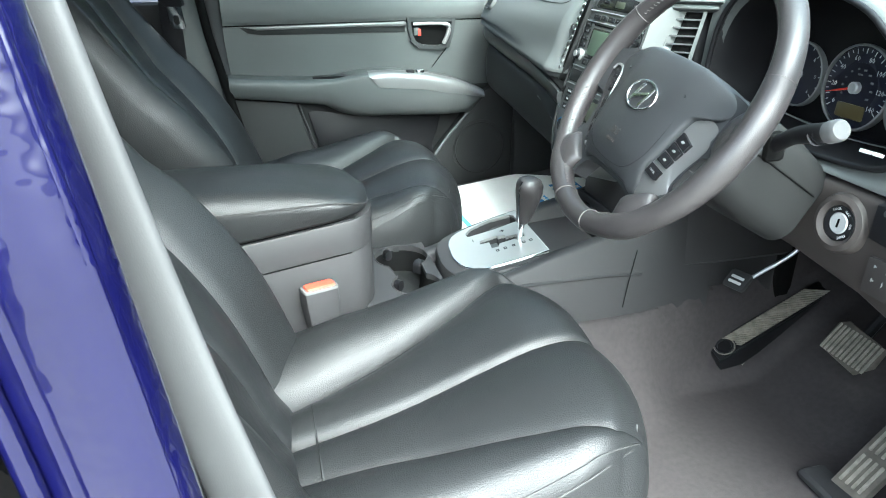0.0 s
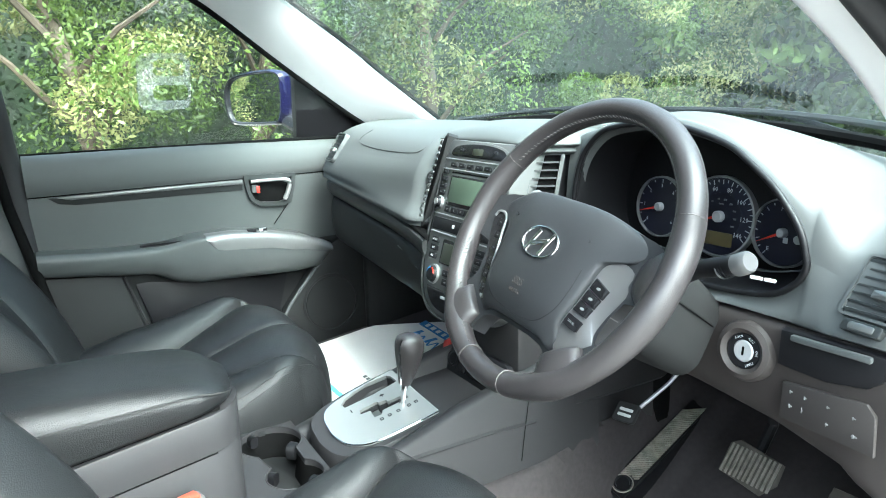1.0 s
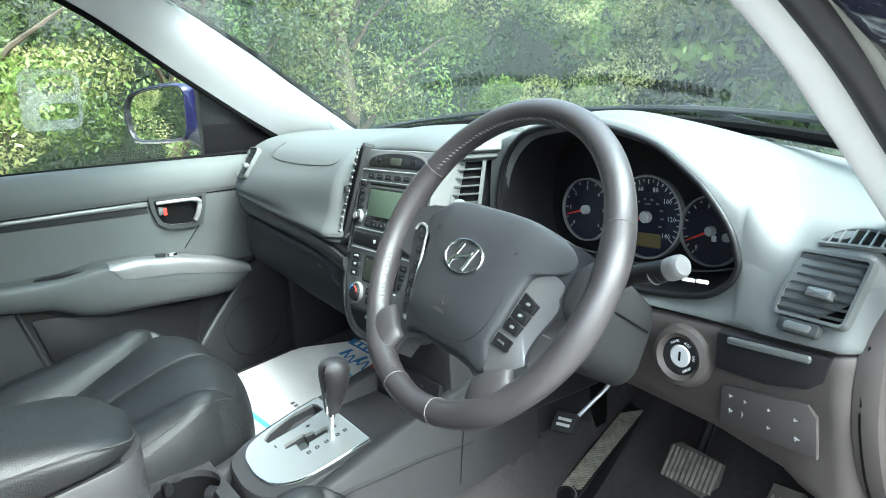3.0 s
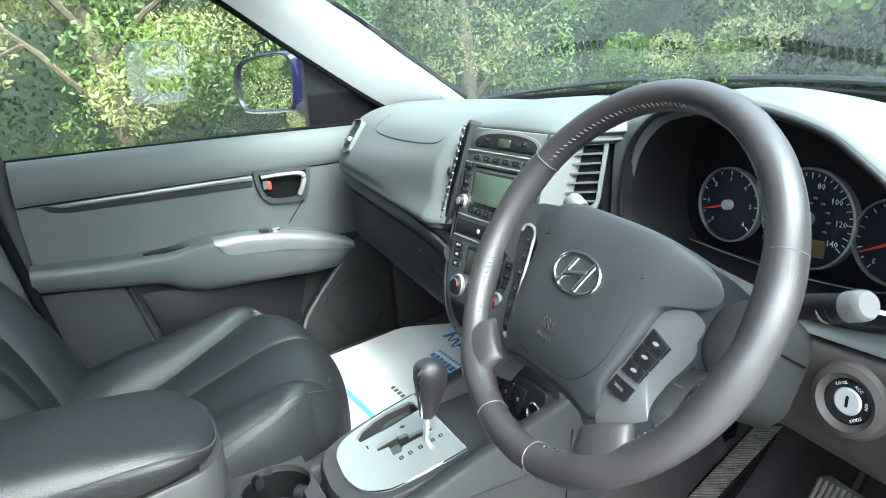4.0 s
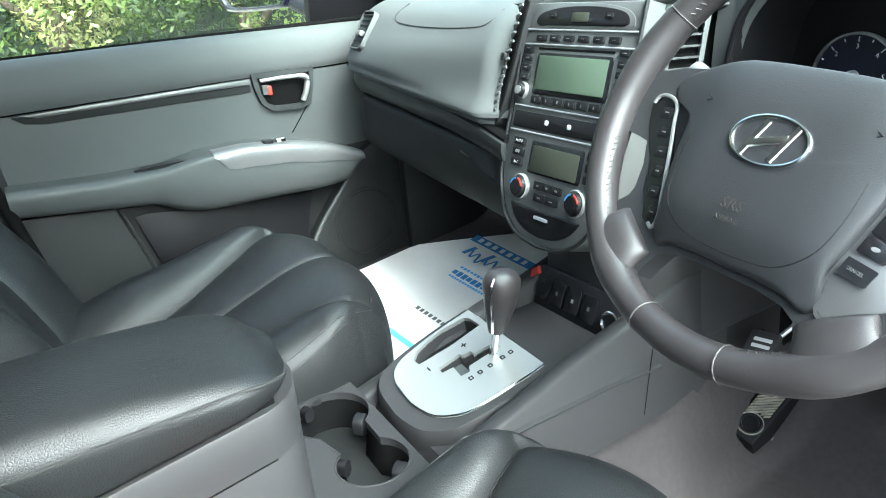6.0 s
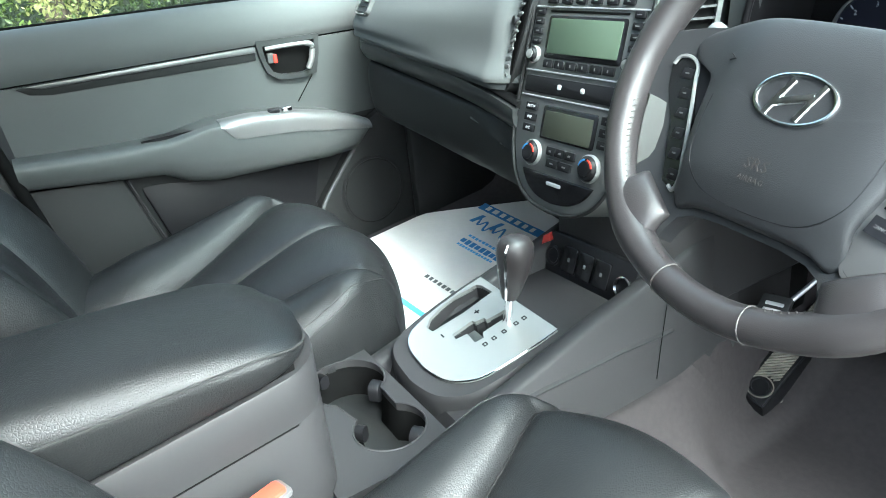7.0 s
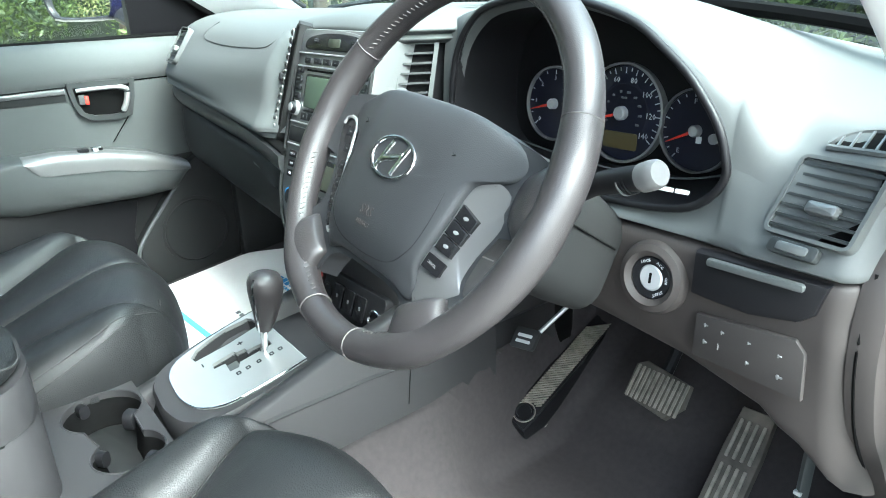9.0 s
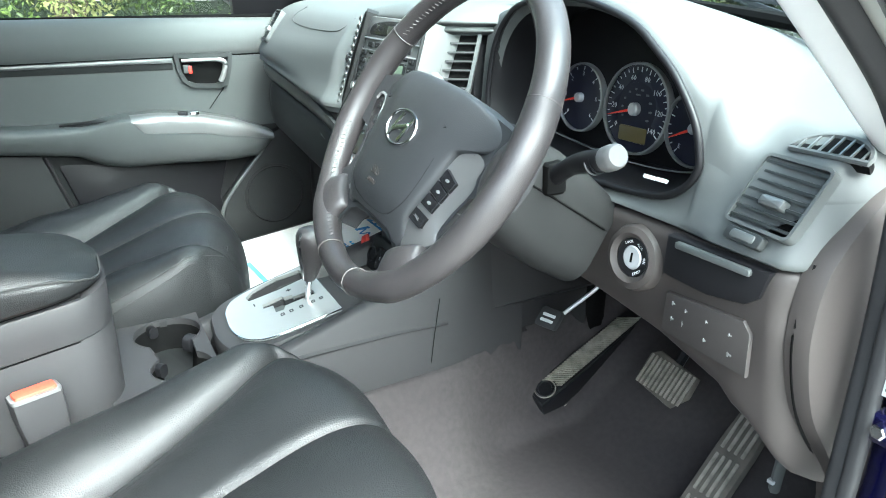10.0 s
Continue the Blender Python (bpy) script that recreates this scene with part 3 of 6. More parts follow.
    # lower shield and rails
    part("seat_shield", loft([[V((cx + a, dy + y, z + dz)) for a, z in rrect(2 * W - 0.03, 0.14, 0.03, 3, (0, 0.47))] for y in (-0.2, 0.3)]), PLASTIC, t, "dark plastic side shield")
    for sg in (-1, 1):
        part("seat_rail", box((cx + sg * 0.19 - 0.02, dy - 0.22, 0.40), (cx + sg * 0.19 + 0.02, dy + 0.3, 0.44), 0.003), SILVER_DULL, t)
    bx = cx - 0.205
    part("hinge_bracket", box((bx - 0.03, dy - 0.12, 0.60 + dz), (bx + 0.03, dy - 0.07, 0.615 + dz), 0.003), SILVER, t, "bare metal hinge bracket")
    # backrest
    e, f_dir = V((0, -0.50, 0.866)), V((0, 0.866, 0.50))
    o = V((cx, -0.100 + dy, 0.66 + dz))
    rings = []
    WB = [(0, 0.235), (0.1, 0.25), (0.3, 0.262), (0.5, 0.245), (0.62, 0.20), (0.68, 0.13)]
    hs = spread(-0.06, 0.68, 44)
    for h in hs:
        wb = curve_at(WB, h)
        s = mix(0.105, 0.17, min(1, max(0, h / 0.5)))
        ring = []
        for zone, q in cols:
            u = q * s if zone == "c" else math.copysign(s + abs(q) * (wb - s), q)
            a = abs(u)
            d = 0.0
            if a < s:
                d = 0.010 * math.sin(math.pi * a / s)
            else:
                d = 0.055 * math.sin(math.pi * 0.62 * min(1, (a - s) / (wb - s))) * mix(1, 0.4, max(0, (h - 0.3) / 0.38))
            d -= 0.009 * math.exp(-((a - s) / 0.006) ** 2) + 0.007 * math.exp(-(u / 0.006) ** 2)
            ed = max(0, (a - (wb - 0.05)) / 0.05)
            d -= 0.05 * ed ** 2.5
            d += 0.02 * math.sin(math.pi * min(1, max(0, h / 0.35)))
            if h > 0.6:
                d -= (h - 0.6) ** 2 * 6
            ring.append(o + e * h + f_dir * d + V((u, 0, 0)))
        ring += [o + e * h - f_dir * 0.09 + V((wb * 0.95, 0, 0)), o + e * h - f_dir * 0.09 - V((wb * 0.95, 0, 0))]
        rings.append(ring)
    bk = part("backrest", loft(rings), LEATHER, t, "black leather backrest with side bolsters", smooth=75)
    for sg in (-1, 1):
        edge = [o + e * h + f_dir * (0.030 + 0.02 * math.sin(math.pi * min(1, max(0, h / 0.35)))) + V((sg * (curve_at(WB, h) - 0.022), 0, 0)) for h in spread(0.02, 0.5, 24)]
        part("seam", tube(edge, 0.0016, 5), STITCH, bk, "grey double stitching")
    for f in (-1, 0, 1):
        line = []
        for h in spread(0.02, 0.56, 28):
            s = mix(0.105, 0.17, min(1, max(0, h / 0.5)))
            line.append(o + e * h + f_dir * (0.02 * math.sin(math.pi * min(1, max(0, h / 0.35))) - 0.006) + V((f * s, 0, 0)))
        part("seam", tube(line, 0.0016, 5), SEAM, bk, "dark sewn seam")
    return t


seat(0.374, 0.0, 0.0, "black leather driver's seat with sewn panels, slightly creased")
seat(-0.434, -0.02, 0.034, "black leather passenger seat with sewn panels")

# ---- dashboard ----
XC = -0.042
dash = thing("dashboard", (XC, 0.75, 0.85), "dark grey plastic dashboard with vents and glovebox", "dashboard")
EDGE_Z = [(0.09, 1.199), (0.22, 1.191), (0.42, 1.171), (0.56, 1.155), (0.72, 1.140)]
BASE = [(-0.80, 0.83), (-0.5, 0.955), (-0.03, 1.0), (0.4, 0.955), (0.72, 0.83)]


def shift_left(x):
    return 0.075 * max(0, (-0.69 - x) / 0.08) ** 2


rows = []
for x in spread(-0.775, -0.168, 46):
    s = (x + 0.775) / 0.572
    zl, yl = mix(1.068, 1.020, s), mix(0.526, 0.508, s)
    d = shift_left(x) + 1.1 * max(0, x + 0.204)
    yb = curve_at(BASE, x)
    bulge = 0.008 * math.sin(math.pi * min(1, max(0, s)))
    prof = [(yb, 1.185), (mix(yb, 0.68, 0.35), 1.197), (mix(yb, 0.68, 0.7), 1.2), (0.66 + d, 1.196), (0.61 + d, 1.184), (0.578 + d, 1.166), (0.556 + d, 1.14), (0.540 + d - bulge, 1.11), (0.527 + d - bulge, mix(1.11, zl, 0.55)), (yl + 0.002 + d, zl + 0.012), (yl + d, zl + 0.004), (yl + 0.005 + d, zl), (yl + 0.05 + d, zl - 0.002)]
    pp = smooth_path([(x, a, b) for a, b in prof], 3)
    rows.append(pp)
part("upper_pad", solid(rows, (0, 0.012, -0.012)), PAD, dash, "grained soft grey upper pad", smooth=50)
# thin line of the hidden airbag lid
part("airbag_lid_line", tube(smooth_path([(-0.555, 0.606, 1.1835), (-0.560, 0.578, 1.1665), (-0.535, 0.566, 1.1535), (-0.42, 0.560, 1.1465), (-0.28, 0.561, 1.1475), (-0.235, 0.567, 1.155), (-0.222, 0.588, 1.173)], 6), 0.0008, 5), CONSOLE, dash, "thin dark groove")


def band(z0, z1, y0, y1, mat, name, label, xs=(-0.775, -0.150), bul=0.006):
    rows = []
    for x in spread(*xs, 36):
        s = (x + 0.775) / 0.572
        zl, yl, d = mix(1.068, 1.020, s), mix(0.526, 0.508, s), shift_left(x)
        z_off = -0.012 * max(0, (s - 0.72) / 0.3) ** 2
        rows.append([V((x, yl + mix(y0, y1, k) + d - bul * math.sin(math.pi * k), zl + mix(z0, z1, k) + z_off)) for k in spread(0, 1, 9)])
    return part(name, solid(rows, (0, 0.01, 0)), mat, dash, label, smooth=60)


band(-0.001, -0.012, 0.022, 0.022, GAP, "recess", "dark shadow gap")
band(-0.010, -0.048, 0.010, 0.022, BAND, "trim_band", "satin dark grey trim strip")
# glovebox
rows = []
for x in spread(-0.72, -0.153, 36):
    s = (x + 0.775) / 0.572
    zl, d = mix(1.068, 1.020, s), shift_left(x)
    r = max(0, (s - 0.8) / 0.2) ** 2 * 0.03 + max(0, (0.13 - s) / 0.13) ** 2 * 0.02
    prof = [(0.545, zl - 0.054), (0.530, zl - 0.062 - r), (0.524, zl - 0.10), (0.530, zl - 0.155), (0.552, mix(0.885, 0.862, s) + r), (0.59, mix(0.872, 0.850, s)), (0.70, 0.86), (0.90, 0.87)]
    rows.append(smooth_path([(x, a + d + 0.02 * (1 - s), b) for a, b in prof], 4))
gb = part("glovebox_lid", solid(rows, (0, 0.015, 0.006)), GLOVE, dash, "dark grey glovebox lid", smooth=60)
fr = Frame((-0.262, 0.534, 0.938), (1, -0.02, -0.28), (0, -0.10, 1))
part("glovebox_handle", slab(fr, rrect(0.062, 0.020, 0.006), -0.012, 0.002), BLACK, gb, "black recessed handle")
part("glovebox_handle", slab(fr, rrect(0.056, 0.008, 0.003, 3, (0, 0.005)), -0.002, 0.005), PLASTIC, gb, "dark grey pull lip")

# centre of the dash top
rows = []
for x in spread(-0.212, 0.118, 14):
    yb = curve_at(BASE, x)
    q = ((x - XC) / 0.165) ** 2
    prof = [(yb, 1.199), (0.86, 1.206), (0.74, 1.209), (0.66, 1.208 - 0.008 * q), (0.622, 1.202 - 0.010 * q), (0.603, 1.190 - 0.008 * q), (0.598, 1.178), (0.615, 1.172)]
    back = 1.46 * max(0, x - 0.064)
    rows.append(smooth_path([(x, min(a + back, yb), b) if a < 0.7 else (x, a, b) for a, b in prof], 4))
part("centre_cowl", solid(rows, (0, 0.01, -0.012)), PAD, dash, "grey dash top over the radio", smooth=50)

STACK = Frame((XC, 0.54, 1.02), (1, 0, 0), (0, 0.29, 1))
outline = smooth_path([(0.111, 0.168, 0), (0.113, 0.05, 0), (0.114, -0.05, 0), (0.105, -0.10, 0), (0.082, -0.14, 0), (0.045, -0.162, 0), (0, -0.168, 0)], 5)
outline = [(p.x, p.y) for p in outline]
poly = [(-a, b) for a, b in outline] + [(a, b) for a, b in reversed(outline[:-1])]
stack = thing("centre_stack", (XC, 0.56, 0.86), "dark metallic centre stack with radio and climate panel", "car radio")
part("fascia", slab(STACK, poly, -0.09, 0.0, 0.006), TITAN, stack, "dark metallic grey fascia")


# vents
def vent(owner, fr, w, h, slats, name="air_vent", bezel=PLASTIC, r=0.006, tilt=0.12, upright=False, dep=0.035, tab=True, blade=BAND, lift=0.0, rim=0.012, proud=0.003):
    ring = rrect(w, h, r, 4)
    b = part(name, holed(fr, rrect(w + rim, h + rim, r + 0.004, 4), [ring], -0.012, proud), bezel, owner, "vent surround")
    # shallow black sheet in place of the shade deep in the vent
    part("vent_well", slab(fr, inset(ring, -0.001), -dep - 0.004, -dep), GAP, b, "shallow black sheet as the vent's shaded depth")
    n = slats
    for k in range(n):
        q = (k + 0.5) / n - 0.5
        bm = bmesh.new()
        if upright:
            a = q * w
            ring4 = [(a - 0.0016, -0.002), (a + 0.0016, -0.002), (a + 0.0016 + tilt * 0.012, -0.02), (a - 0.0016 + tilt * 0.012, -0.02)]
            loft([[fr.at(x, y, c) for x, c in ring4] for y in (-h / 2, h / 2)], True, True, bm)
        else:
            bb = q * h
            ring4 = [(bb - 0.0015, -0.001 + lift), (bb + 0.0013 + lift * 0.3, -0.001 + lift), (bb + 0.0011 + tilt * 0.005, -0.006), (bb - 0.0011 + tilt * 0.005, -0.006)]
            loft([[fr.at(x, y, c) for y, c in ring4] for x in (-w / 2, w / 2)], True, True, bm)
        part("slat", bm, blade, b, smooth=0)
    if tab:
        part("tab", slab(fr, rrect(w * 0.38, h * 0.16, 0.003, 4, (w * 0.04, -h * 0.12)), -0.004, 0.007, 0.003, dome=0.001), TITAN, b, "grey sliding tab")
    return b


# centre vent beside the radio, driver's side
CV = Frame((0.082, 0.632, 1.122), (0.56, 0.82, 0), (-0.0045, 0.0185, 0.066))
vent(dash, CV, 0.046, 0.096, 7, r=0.010, tab=False, bezel=PAD, proud=0.001, dep=0.0095)
part("vent_backing", slab(CV, rrect(0.058, 0.118, 0.012, 4), -0.05, -0.011), PAD, dash, "panel round the vent")
# narrow vent with bright fins, passenger's side of the radio
NV = Frame(STACK.at(-0.135, 0.084, 0.009), (0.95, -0.30, 0), (0.10, 0.30, 1))
well = curved([(0.018, 0.086), (0.004, 0.090), (-0.010, 0.060), (-0.018, 0.0), (-0.024, -0.060), (-0.022, -0.084), (-0.008, -0.090), (0.006, -0.070), (0.014, 0.0)])
# black sheet paints the shade between the fins
nv = part("air_vent", slab(NV, well, -0.030, -0.004, 0.003), GAP, dash, "black sheet behind the fins as shaded depth")
for k in range(13):
    q = k / 12
    b = mix(0.076, -0.078, q)
    a0, a1 = mix(0.000, -0.022, q), mix(0.017, 0.004, q)
    fin = smooth_path([NV.at(a0, b - 0.005, -0.002), NV.at(mix(a0, a1, 0.5), b, 0.002), NV.at(a1, b + 0.004, 0.001)], 4)
    part("fin", tube(fin, [0.0016, 0.0026, 0.0030, 0.0032, 0.0032, 0.0032, 0.0030, 0.0026, 0.0018], 8, flat=0.7, up=NV.n), SATIN, nv, "satin silver vent fin")
part("fin_tab", slab(NV, rrect(0.012, 0.012, 0.003, 3, (-0.003, 0.004)), 0.0, 0.008, 0.002), BLACK, nv, "black vent tab")
part("vent_backing", slab(NV, [(a * 1.25, b * 1.10 - 0.004) for a, b in well], -0.05, -0.006), DARK, dash, "panel round the vent")
part("stack_backing", box((-0.225, 0.66, 0.86), (0.085, 0.72, 1.180), 0.01), BLACK, dash, "black inner dash panel")
part("stack_foot", box((-0.150, 0.590, 0.66), (0.062, 0.99, 0.90), 0.01), CONSOLE, dash, "dark grey foot of the centre stack")
# passenger end vent
f3 = Frame((-0.6635, 0.5495, 1.1400), (1, -0.10, 0), (0.0, 0.57, 0.82))
vent(dash, f3, 0.064, 0.078, 7, r=0.010, dep=0.0085, bezel=PAD, rim=0.005, proud=0.0012)

# driver's side of the dash
TOP = [(0.125, 1.085), (0.131, 1.12), (0.140, 1.15), (0.156, 1.175), (0.177, 1.194), (0.20, 1.206), (0.24, 1.214), (0.29, 1.218), (0.34, 1.215), (0.39, 1.204), (0.43, 1.19), (0.46, 1.170), (0.49, 1.147), (0.51, 1.125), (0.525, 1.105), (0.535, 1.085), (0.5415, 1.06)]
BOT = [(0.125, 1.06), (0.131, 1.035), (0.143, 1.018), (0.168, 1.006), (0.25, 1.0), (0.41, 1.002), (0.48, 1.008), (0.51, 1.017), (0.53, 1.033), (0.5385, 1.046), (0.5415, 1.055)]
def dense(table, n=5):
    """A smooth, finer table through the given rows."""
    return [(p.x, p.y) for p in smooth_path([(a, b, 0) for a, b in table], n)]


TOP, BOT = dense(TOP), dense(BOT)
CROWN = [(0.097, 1.192), (0.118, 1.197), (0.14, 1.205), (0.2, 1.222), (0.29, 1.231), (0.36, 1.226), (0.43, 1.203), (0.49, 1.165), (0.525, 1.140), (0.56, 1.124), (0.62, 1.110), (0.70, 1.098)]


CROWN = dense(CROWN)


def end_turn(x):
    return 0.10 * max(0, (x - 0.662) / 0.038) ** 2.2


xs = [0.097, 0.104, 0.111, 0.118, 0.1245, 0.1251, 0.128, 0.1315, 0.135, 0.140, 0.145] + spread(0.15, 0.49, 34) + [0.4975, 0.505, 0.515, 0.525, 0.532, 0.538, 0.5415, 0.5422, 0.548, 0.56, 0.57, 0.58, 0.60, 0.62, 0.64, 0.655, 0.665, 0.675, 0.685, 0.693, 0.70]
rows, rows2, rows3 = [], [], []
for x in xs:
    yb, cr, d = curve_at(BASE, x), curve_at(CROWN, x), end_turn(x)
    inside = 0.125 <= x <= 0.5415
    near = 1.0
    zt = curve_at(TOP, x) if inside else (1.072 if x < 0.2 else mix(1.06, 1.05, (x - 0.5415) / 0.16))
    zb = curve_at(BOT, x) if inside else zt
    back = 0.668 if inside else (mix(0.636, 0.668, near) if x < 0.2 else 0.668 + 0.012 * min(1, (x - 0.5415) / 0.05))
    d = d - 0.030 * (1 - near)
    zw = curve_at(EDGE_Z, x)
    drop = cr - zt
    k = min(1, max(0, (x - 0.548) / 0.04))
    k = k * k * (3 - 2 * k)
    zt, zb = mix(zt, 1.046, k), mix(zb, 1.046, k)
    back = mix(back, 0.676, k)
    prof = [(yb, zw), (mix(yb, 0.73, 0.5), mix(zw, cr, 0.5) + 0.006), (0.745 + d, cr + 0.001), (mix(0.705, 0.728, k) + d, cr - mix(0.001, 0.008, k)), (mix(0.685, 0.708, k) + d, mix(cr - 0.006, 1.0855, k)), (mix(0.674, 0.690, k) + d, mix(cr - 0.4 * drop, 1.069, k)), (back + max(0, d), zt)]
    rows.append(smooth_path([(x, a, b) for a, b in prof], 4))
    prof = [(back + max(0, d), zb), (0.663 + d, mix(zb, 0.986, 0.5)), (mix(0.655, 0.649, k) + d, 0.986), (0.672 + d, 0.982)]
    rows2.append(smooth_path([(x, a, b) for a, b in prof], 4))
    zl = curve_at([(0.1, 0.865), (0.39, 0.846), (0.508, 0.834), (0.60, 0.813), (0.64, 0.785), (0.66, 0.757), (0.68, 0.722), (0.70, 0.69)], x)
    lean = 0.5 * max(0, 0.800 - zl)
    prof = [(0.668 + d, 0.981), (0.654 + d, 0.974), (0.652 + d, 0.94), (0.656 + d, 0.90), (0.668 + d + lean, zl + 0.02), (0.690 + d + lean, zl), (0.76 + d + lean, zl - 0.004), (0.95, zl)]
    rows3.append(smooth_path([(x, a, b) for a, b in prof], 4))
part("upper_pad", solid(rows, (0, 0.012, -0.01)), PAD, dash, "grained soft grey upper pad", smooth=50)
part("instrument_surround", solid(rows2, (0, 0.015, 0)), PAD, dash, "grey panel below the instruments", smooth=50)
part("knee_panel", solid(rows3, (0, 0.02, 0.004)), LOWER, dash, "brown grey lower dash panel", smooth=50)
def curved_loop(points, n=5):
    """A closed outline rounded through its points."""
    return [(p.x, p.y) for p in smooth_path([(a, b, 0) for a, b in points], n, True)]


side = Frame((0.694, 0, 0), (0, 1, 0), (0, 0, 1))
part("end_cap", slab(side, curved_loop([(0.668, 0.985), (0.660, 0.93), (0.669, 0.88), (0.694, 0.82), (0.738, 0.76), (0.775, 0.70), (0.80, 0.60), (0.86, 0.58), (0.86, 1.09), (0.80, 1.085), (0.75, 1.065), (0.705, 1.03)]), -0.018, 0.010, 0.014), LOWER, dash, "rounded brown grey end cover")
part("end_cap_gap", tube(smooth_path([(0.684, 0.672, 0.992), (0.684, 0.661, 0.93), (0.684, 0.671, 0.876), (0.684, 0.697, 0.815), (0.684, 0.742, 0.752), (0.686, 0.778, 0.70)], 6), 0.0018, 5), GAP, dash, "thin shut line")

# driver's end vents
DV = Frame((0.633, 0.671, 1.046), (1, -0.11, 0), (0.13, 0.51, 0.85))
vent(dash, DV, 0.074, 0.071, 7, r=0.004, bezel=PAD, tilt=0.30, rim=0.007, proud=0.0008, dep=0.0095)
DV2 = Frame((0.6525, 0.7065, 1.0845), (1, 0.04, 0), (0, 0.85, 0.5))
half = [(a, b) for a, b in oval(0.039, 0.029, 18, (0, 0), 0, 180)]
part("demister_rim", tube([DV2.at(a, b, 0.001) for a, b in half], 0.003, 6, True, up=DV2.n), PAD, dash, "grey demister rim")
b2 = part("demister_vent", slab(DV2, half, -0.012, 0.0008, 0.001), GAP, dash, "black slotted side demister")
for k in range(7):
    a = -0.031 + 0.0104 * k
    hgt = 0.028 * math.sqrt(max(0.05, 1 - (a / 0.039) ** 2))
    part("slat", loft([[DV2.at(a + x, y, c) for x, c in ((-0.0010, 0.003), (0.0008, 0.003), (0.0008, -0.004), (-0.0010, -0.004))] for y in (0.0, hgt)]), TITAN, b2, smooth=0)
part("vent_wheel", slab(DV, rrect(0.030, 0.009, 0.003, 3, (-0.004, -0.049)), -0.004, 0.004), TITAN, dash, "dark silver thumb wheel")
part("vent_wheel", slab(DV, rrect(0.046, 0.014, 0.004, 3, (-0.004, -0.049)), -0.006, 0.0025), BAND, dash, "dark thumb wheel housing")

# coin tray and switch panel
LOW = Frame((0.590, 0.6495, 0.932), (1, 0.03, 0), (0, -0.02, 1))
tr = part("coin_tray", slab(LOW, [(-0.060, 0.046), (-0.062, 0.0), (-0.045, -0.002), (0.0, -0.004), (0.045, 0.004), (0.060, 0.016), (0.068, 0.046)], -0.012, 0.004, 0.003), BLACK, dash, "dark coin tray flap")
part("tray_lip", slab(LOW, rrect(0.094, 0.008, 0.003, 3, (0.002, 0.040)), 0.002, 0.009, 0.002), PLASTIC, tr, "grey pull lip")
sp = part("switch_panel", slab(LOW, [(-0.054, -0.022), (-0.056, -0.070), (0.058, -0.075), (0.056, -0.026), (0.046, -0.014)], -0.004, 0.002, 0.0015), KNEE, dash, "dark grey switch panel")
for k, (a, b, w, h) in enumerate(((-0.042, -0.031, 0.010, 0.006), (-0.042, -0.050, 0.010, 0.007), (-0.024, -0.033, 0.008, 0.006), (-0.027, -0.050, 0.004, 0.010), (0.004, -0.034, 0.008, 0.005), (0.004, -0.056, 0.008, 0.006), (0.034, -0.036, 0.010, 0.005), (0.036, -0.058, 0.014, 0.007))):
    sy = part("symbol", slab(LOW, rrect(w * 0.5, h * 0.36, 0.001, 2, (a, b)), 0.001, 0.0024, 0.0003), MARK, sp, "small white symbol")
    part("symbol_stroke", slab(LOW, rrect(w * 0.16, h * 0.75, 0.0005, 1, (a - w * 0.10, b)), 0.001, 0.0028, 0.0002), MARK, sy)

# ignition
IG = Frame((0.480, 0.655, 0.932), (1, 0.05, 0), (0, 0.12, 1))
ig = thing("ignition_switch", IG.at(0, 0, 0), "grey ignition barrel with chromed lock", "ignition")
part("collar", lathe(IG, [(0.041, -0.02), (0.041, 0.006), (0.037, 0.014), (0.030, 0.017), (0.024, 0.012), (0.024, -0.01)], 36), LOWER, ig, "brown grey collar")
part("bezel", lathe(IG, [(0.0238, -0.012), (0.0238, 0.010), (0.022, 0.012), (0.0145, 0.0115), (0.0145, -0.01)], 32), BLACK, ig, "black ring with white lettering")
part("lock", lathe(IG, [(0.0155, -0.012), (0.0155, 0.010), (0.0125, 0.0125), (0.004, 0.0125)], 24), SILVER_DULL, ig, "chromed key barrel")
part("keyhole", slab(IG, rrect(0.003, 0.012, 0.001, 2), 0.012, 0.0132, 0.0003), GAP, ig, "black keyhole")
for word, ang in (("LOCK", 115), ("ACC", 60), ("ON", 5), ("START", -55)):
    a = radians(ang)
    part("lettering", text_bm(IG, word, 0.0046, 0.0187 * math.cos(a), 0.0187 * math.sin(a), 0.0122, a - math.pi / 2), WHITE, ig, "white lettering")

# ---- instrument cluster ----
clu = thing("instrument_cluster", (0.33, 0.74, 1.0), "black instrument cluster with three chrome ringed dials", "instrument cluster")
ring_out = [(x, z) for x, z in TOP[::2]] + [(x, z) for x, z in reversed(BOT[::2])]
ring_out = [ring_out[0]] + [p for q, p in zip(ring_out, ring_out[1:]) if abs(p[0] - q[0]) + abs(p[1] - q[1]) > 0.002]
cx0, cz0 = 0.325, 1.095
rings = []
for y, k in ((0.660, 1.012), (0.664, 1.0), (0.70, 0.975), (0.74, 0.95), (0.775, 0.93)):
    rings.append([V((cx0 + (x - cx0) * k, y, cz0 + (z - cz0) * k)) for x, z in ring_out])
part("hood_lining", loft(rings, True, False), BLACK, clu, "black hood lining", smooth=60)
lip = [V((cx0 + (x - cx0) * 1.008, 0.663, cz0 + (z - cz0) * 1.008)) for x, z in ring_out]
part("hood_lip", tube(lip, 0.0045, 8, True, up=(0, 1, 0)), BLACK, clu, "black rounded rim", smooth=60)
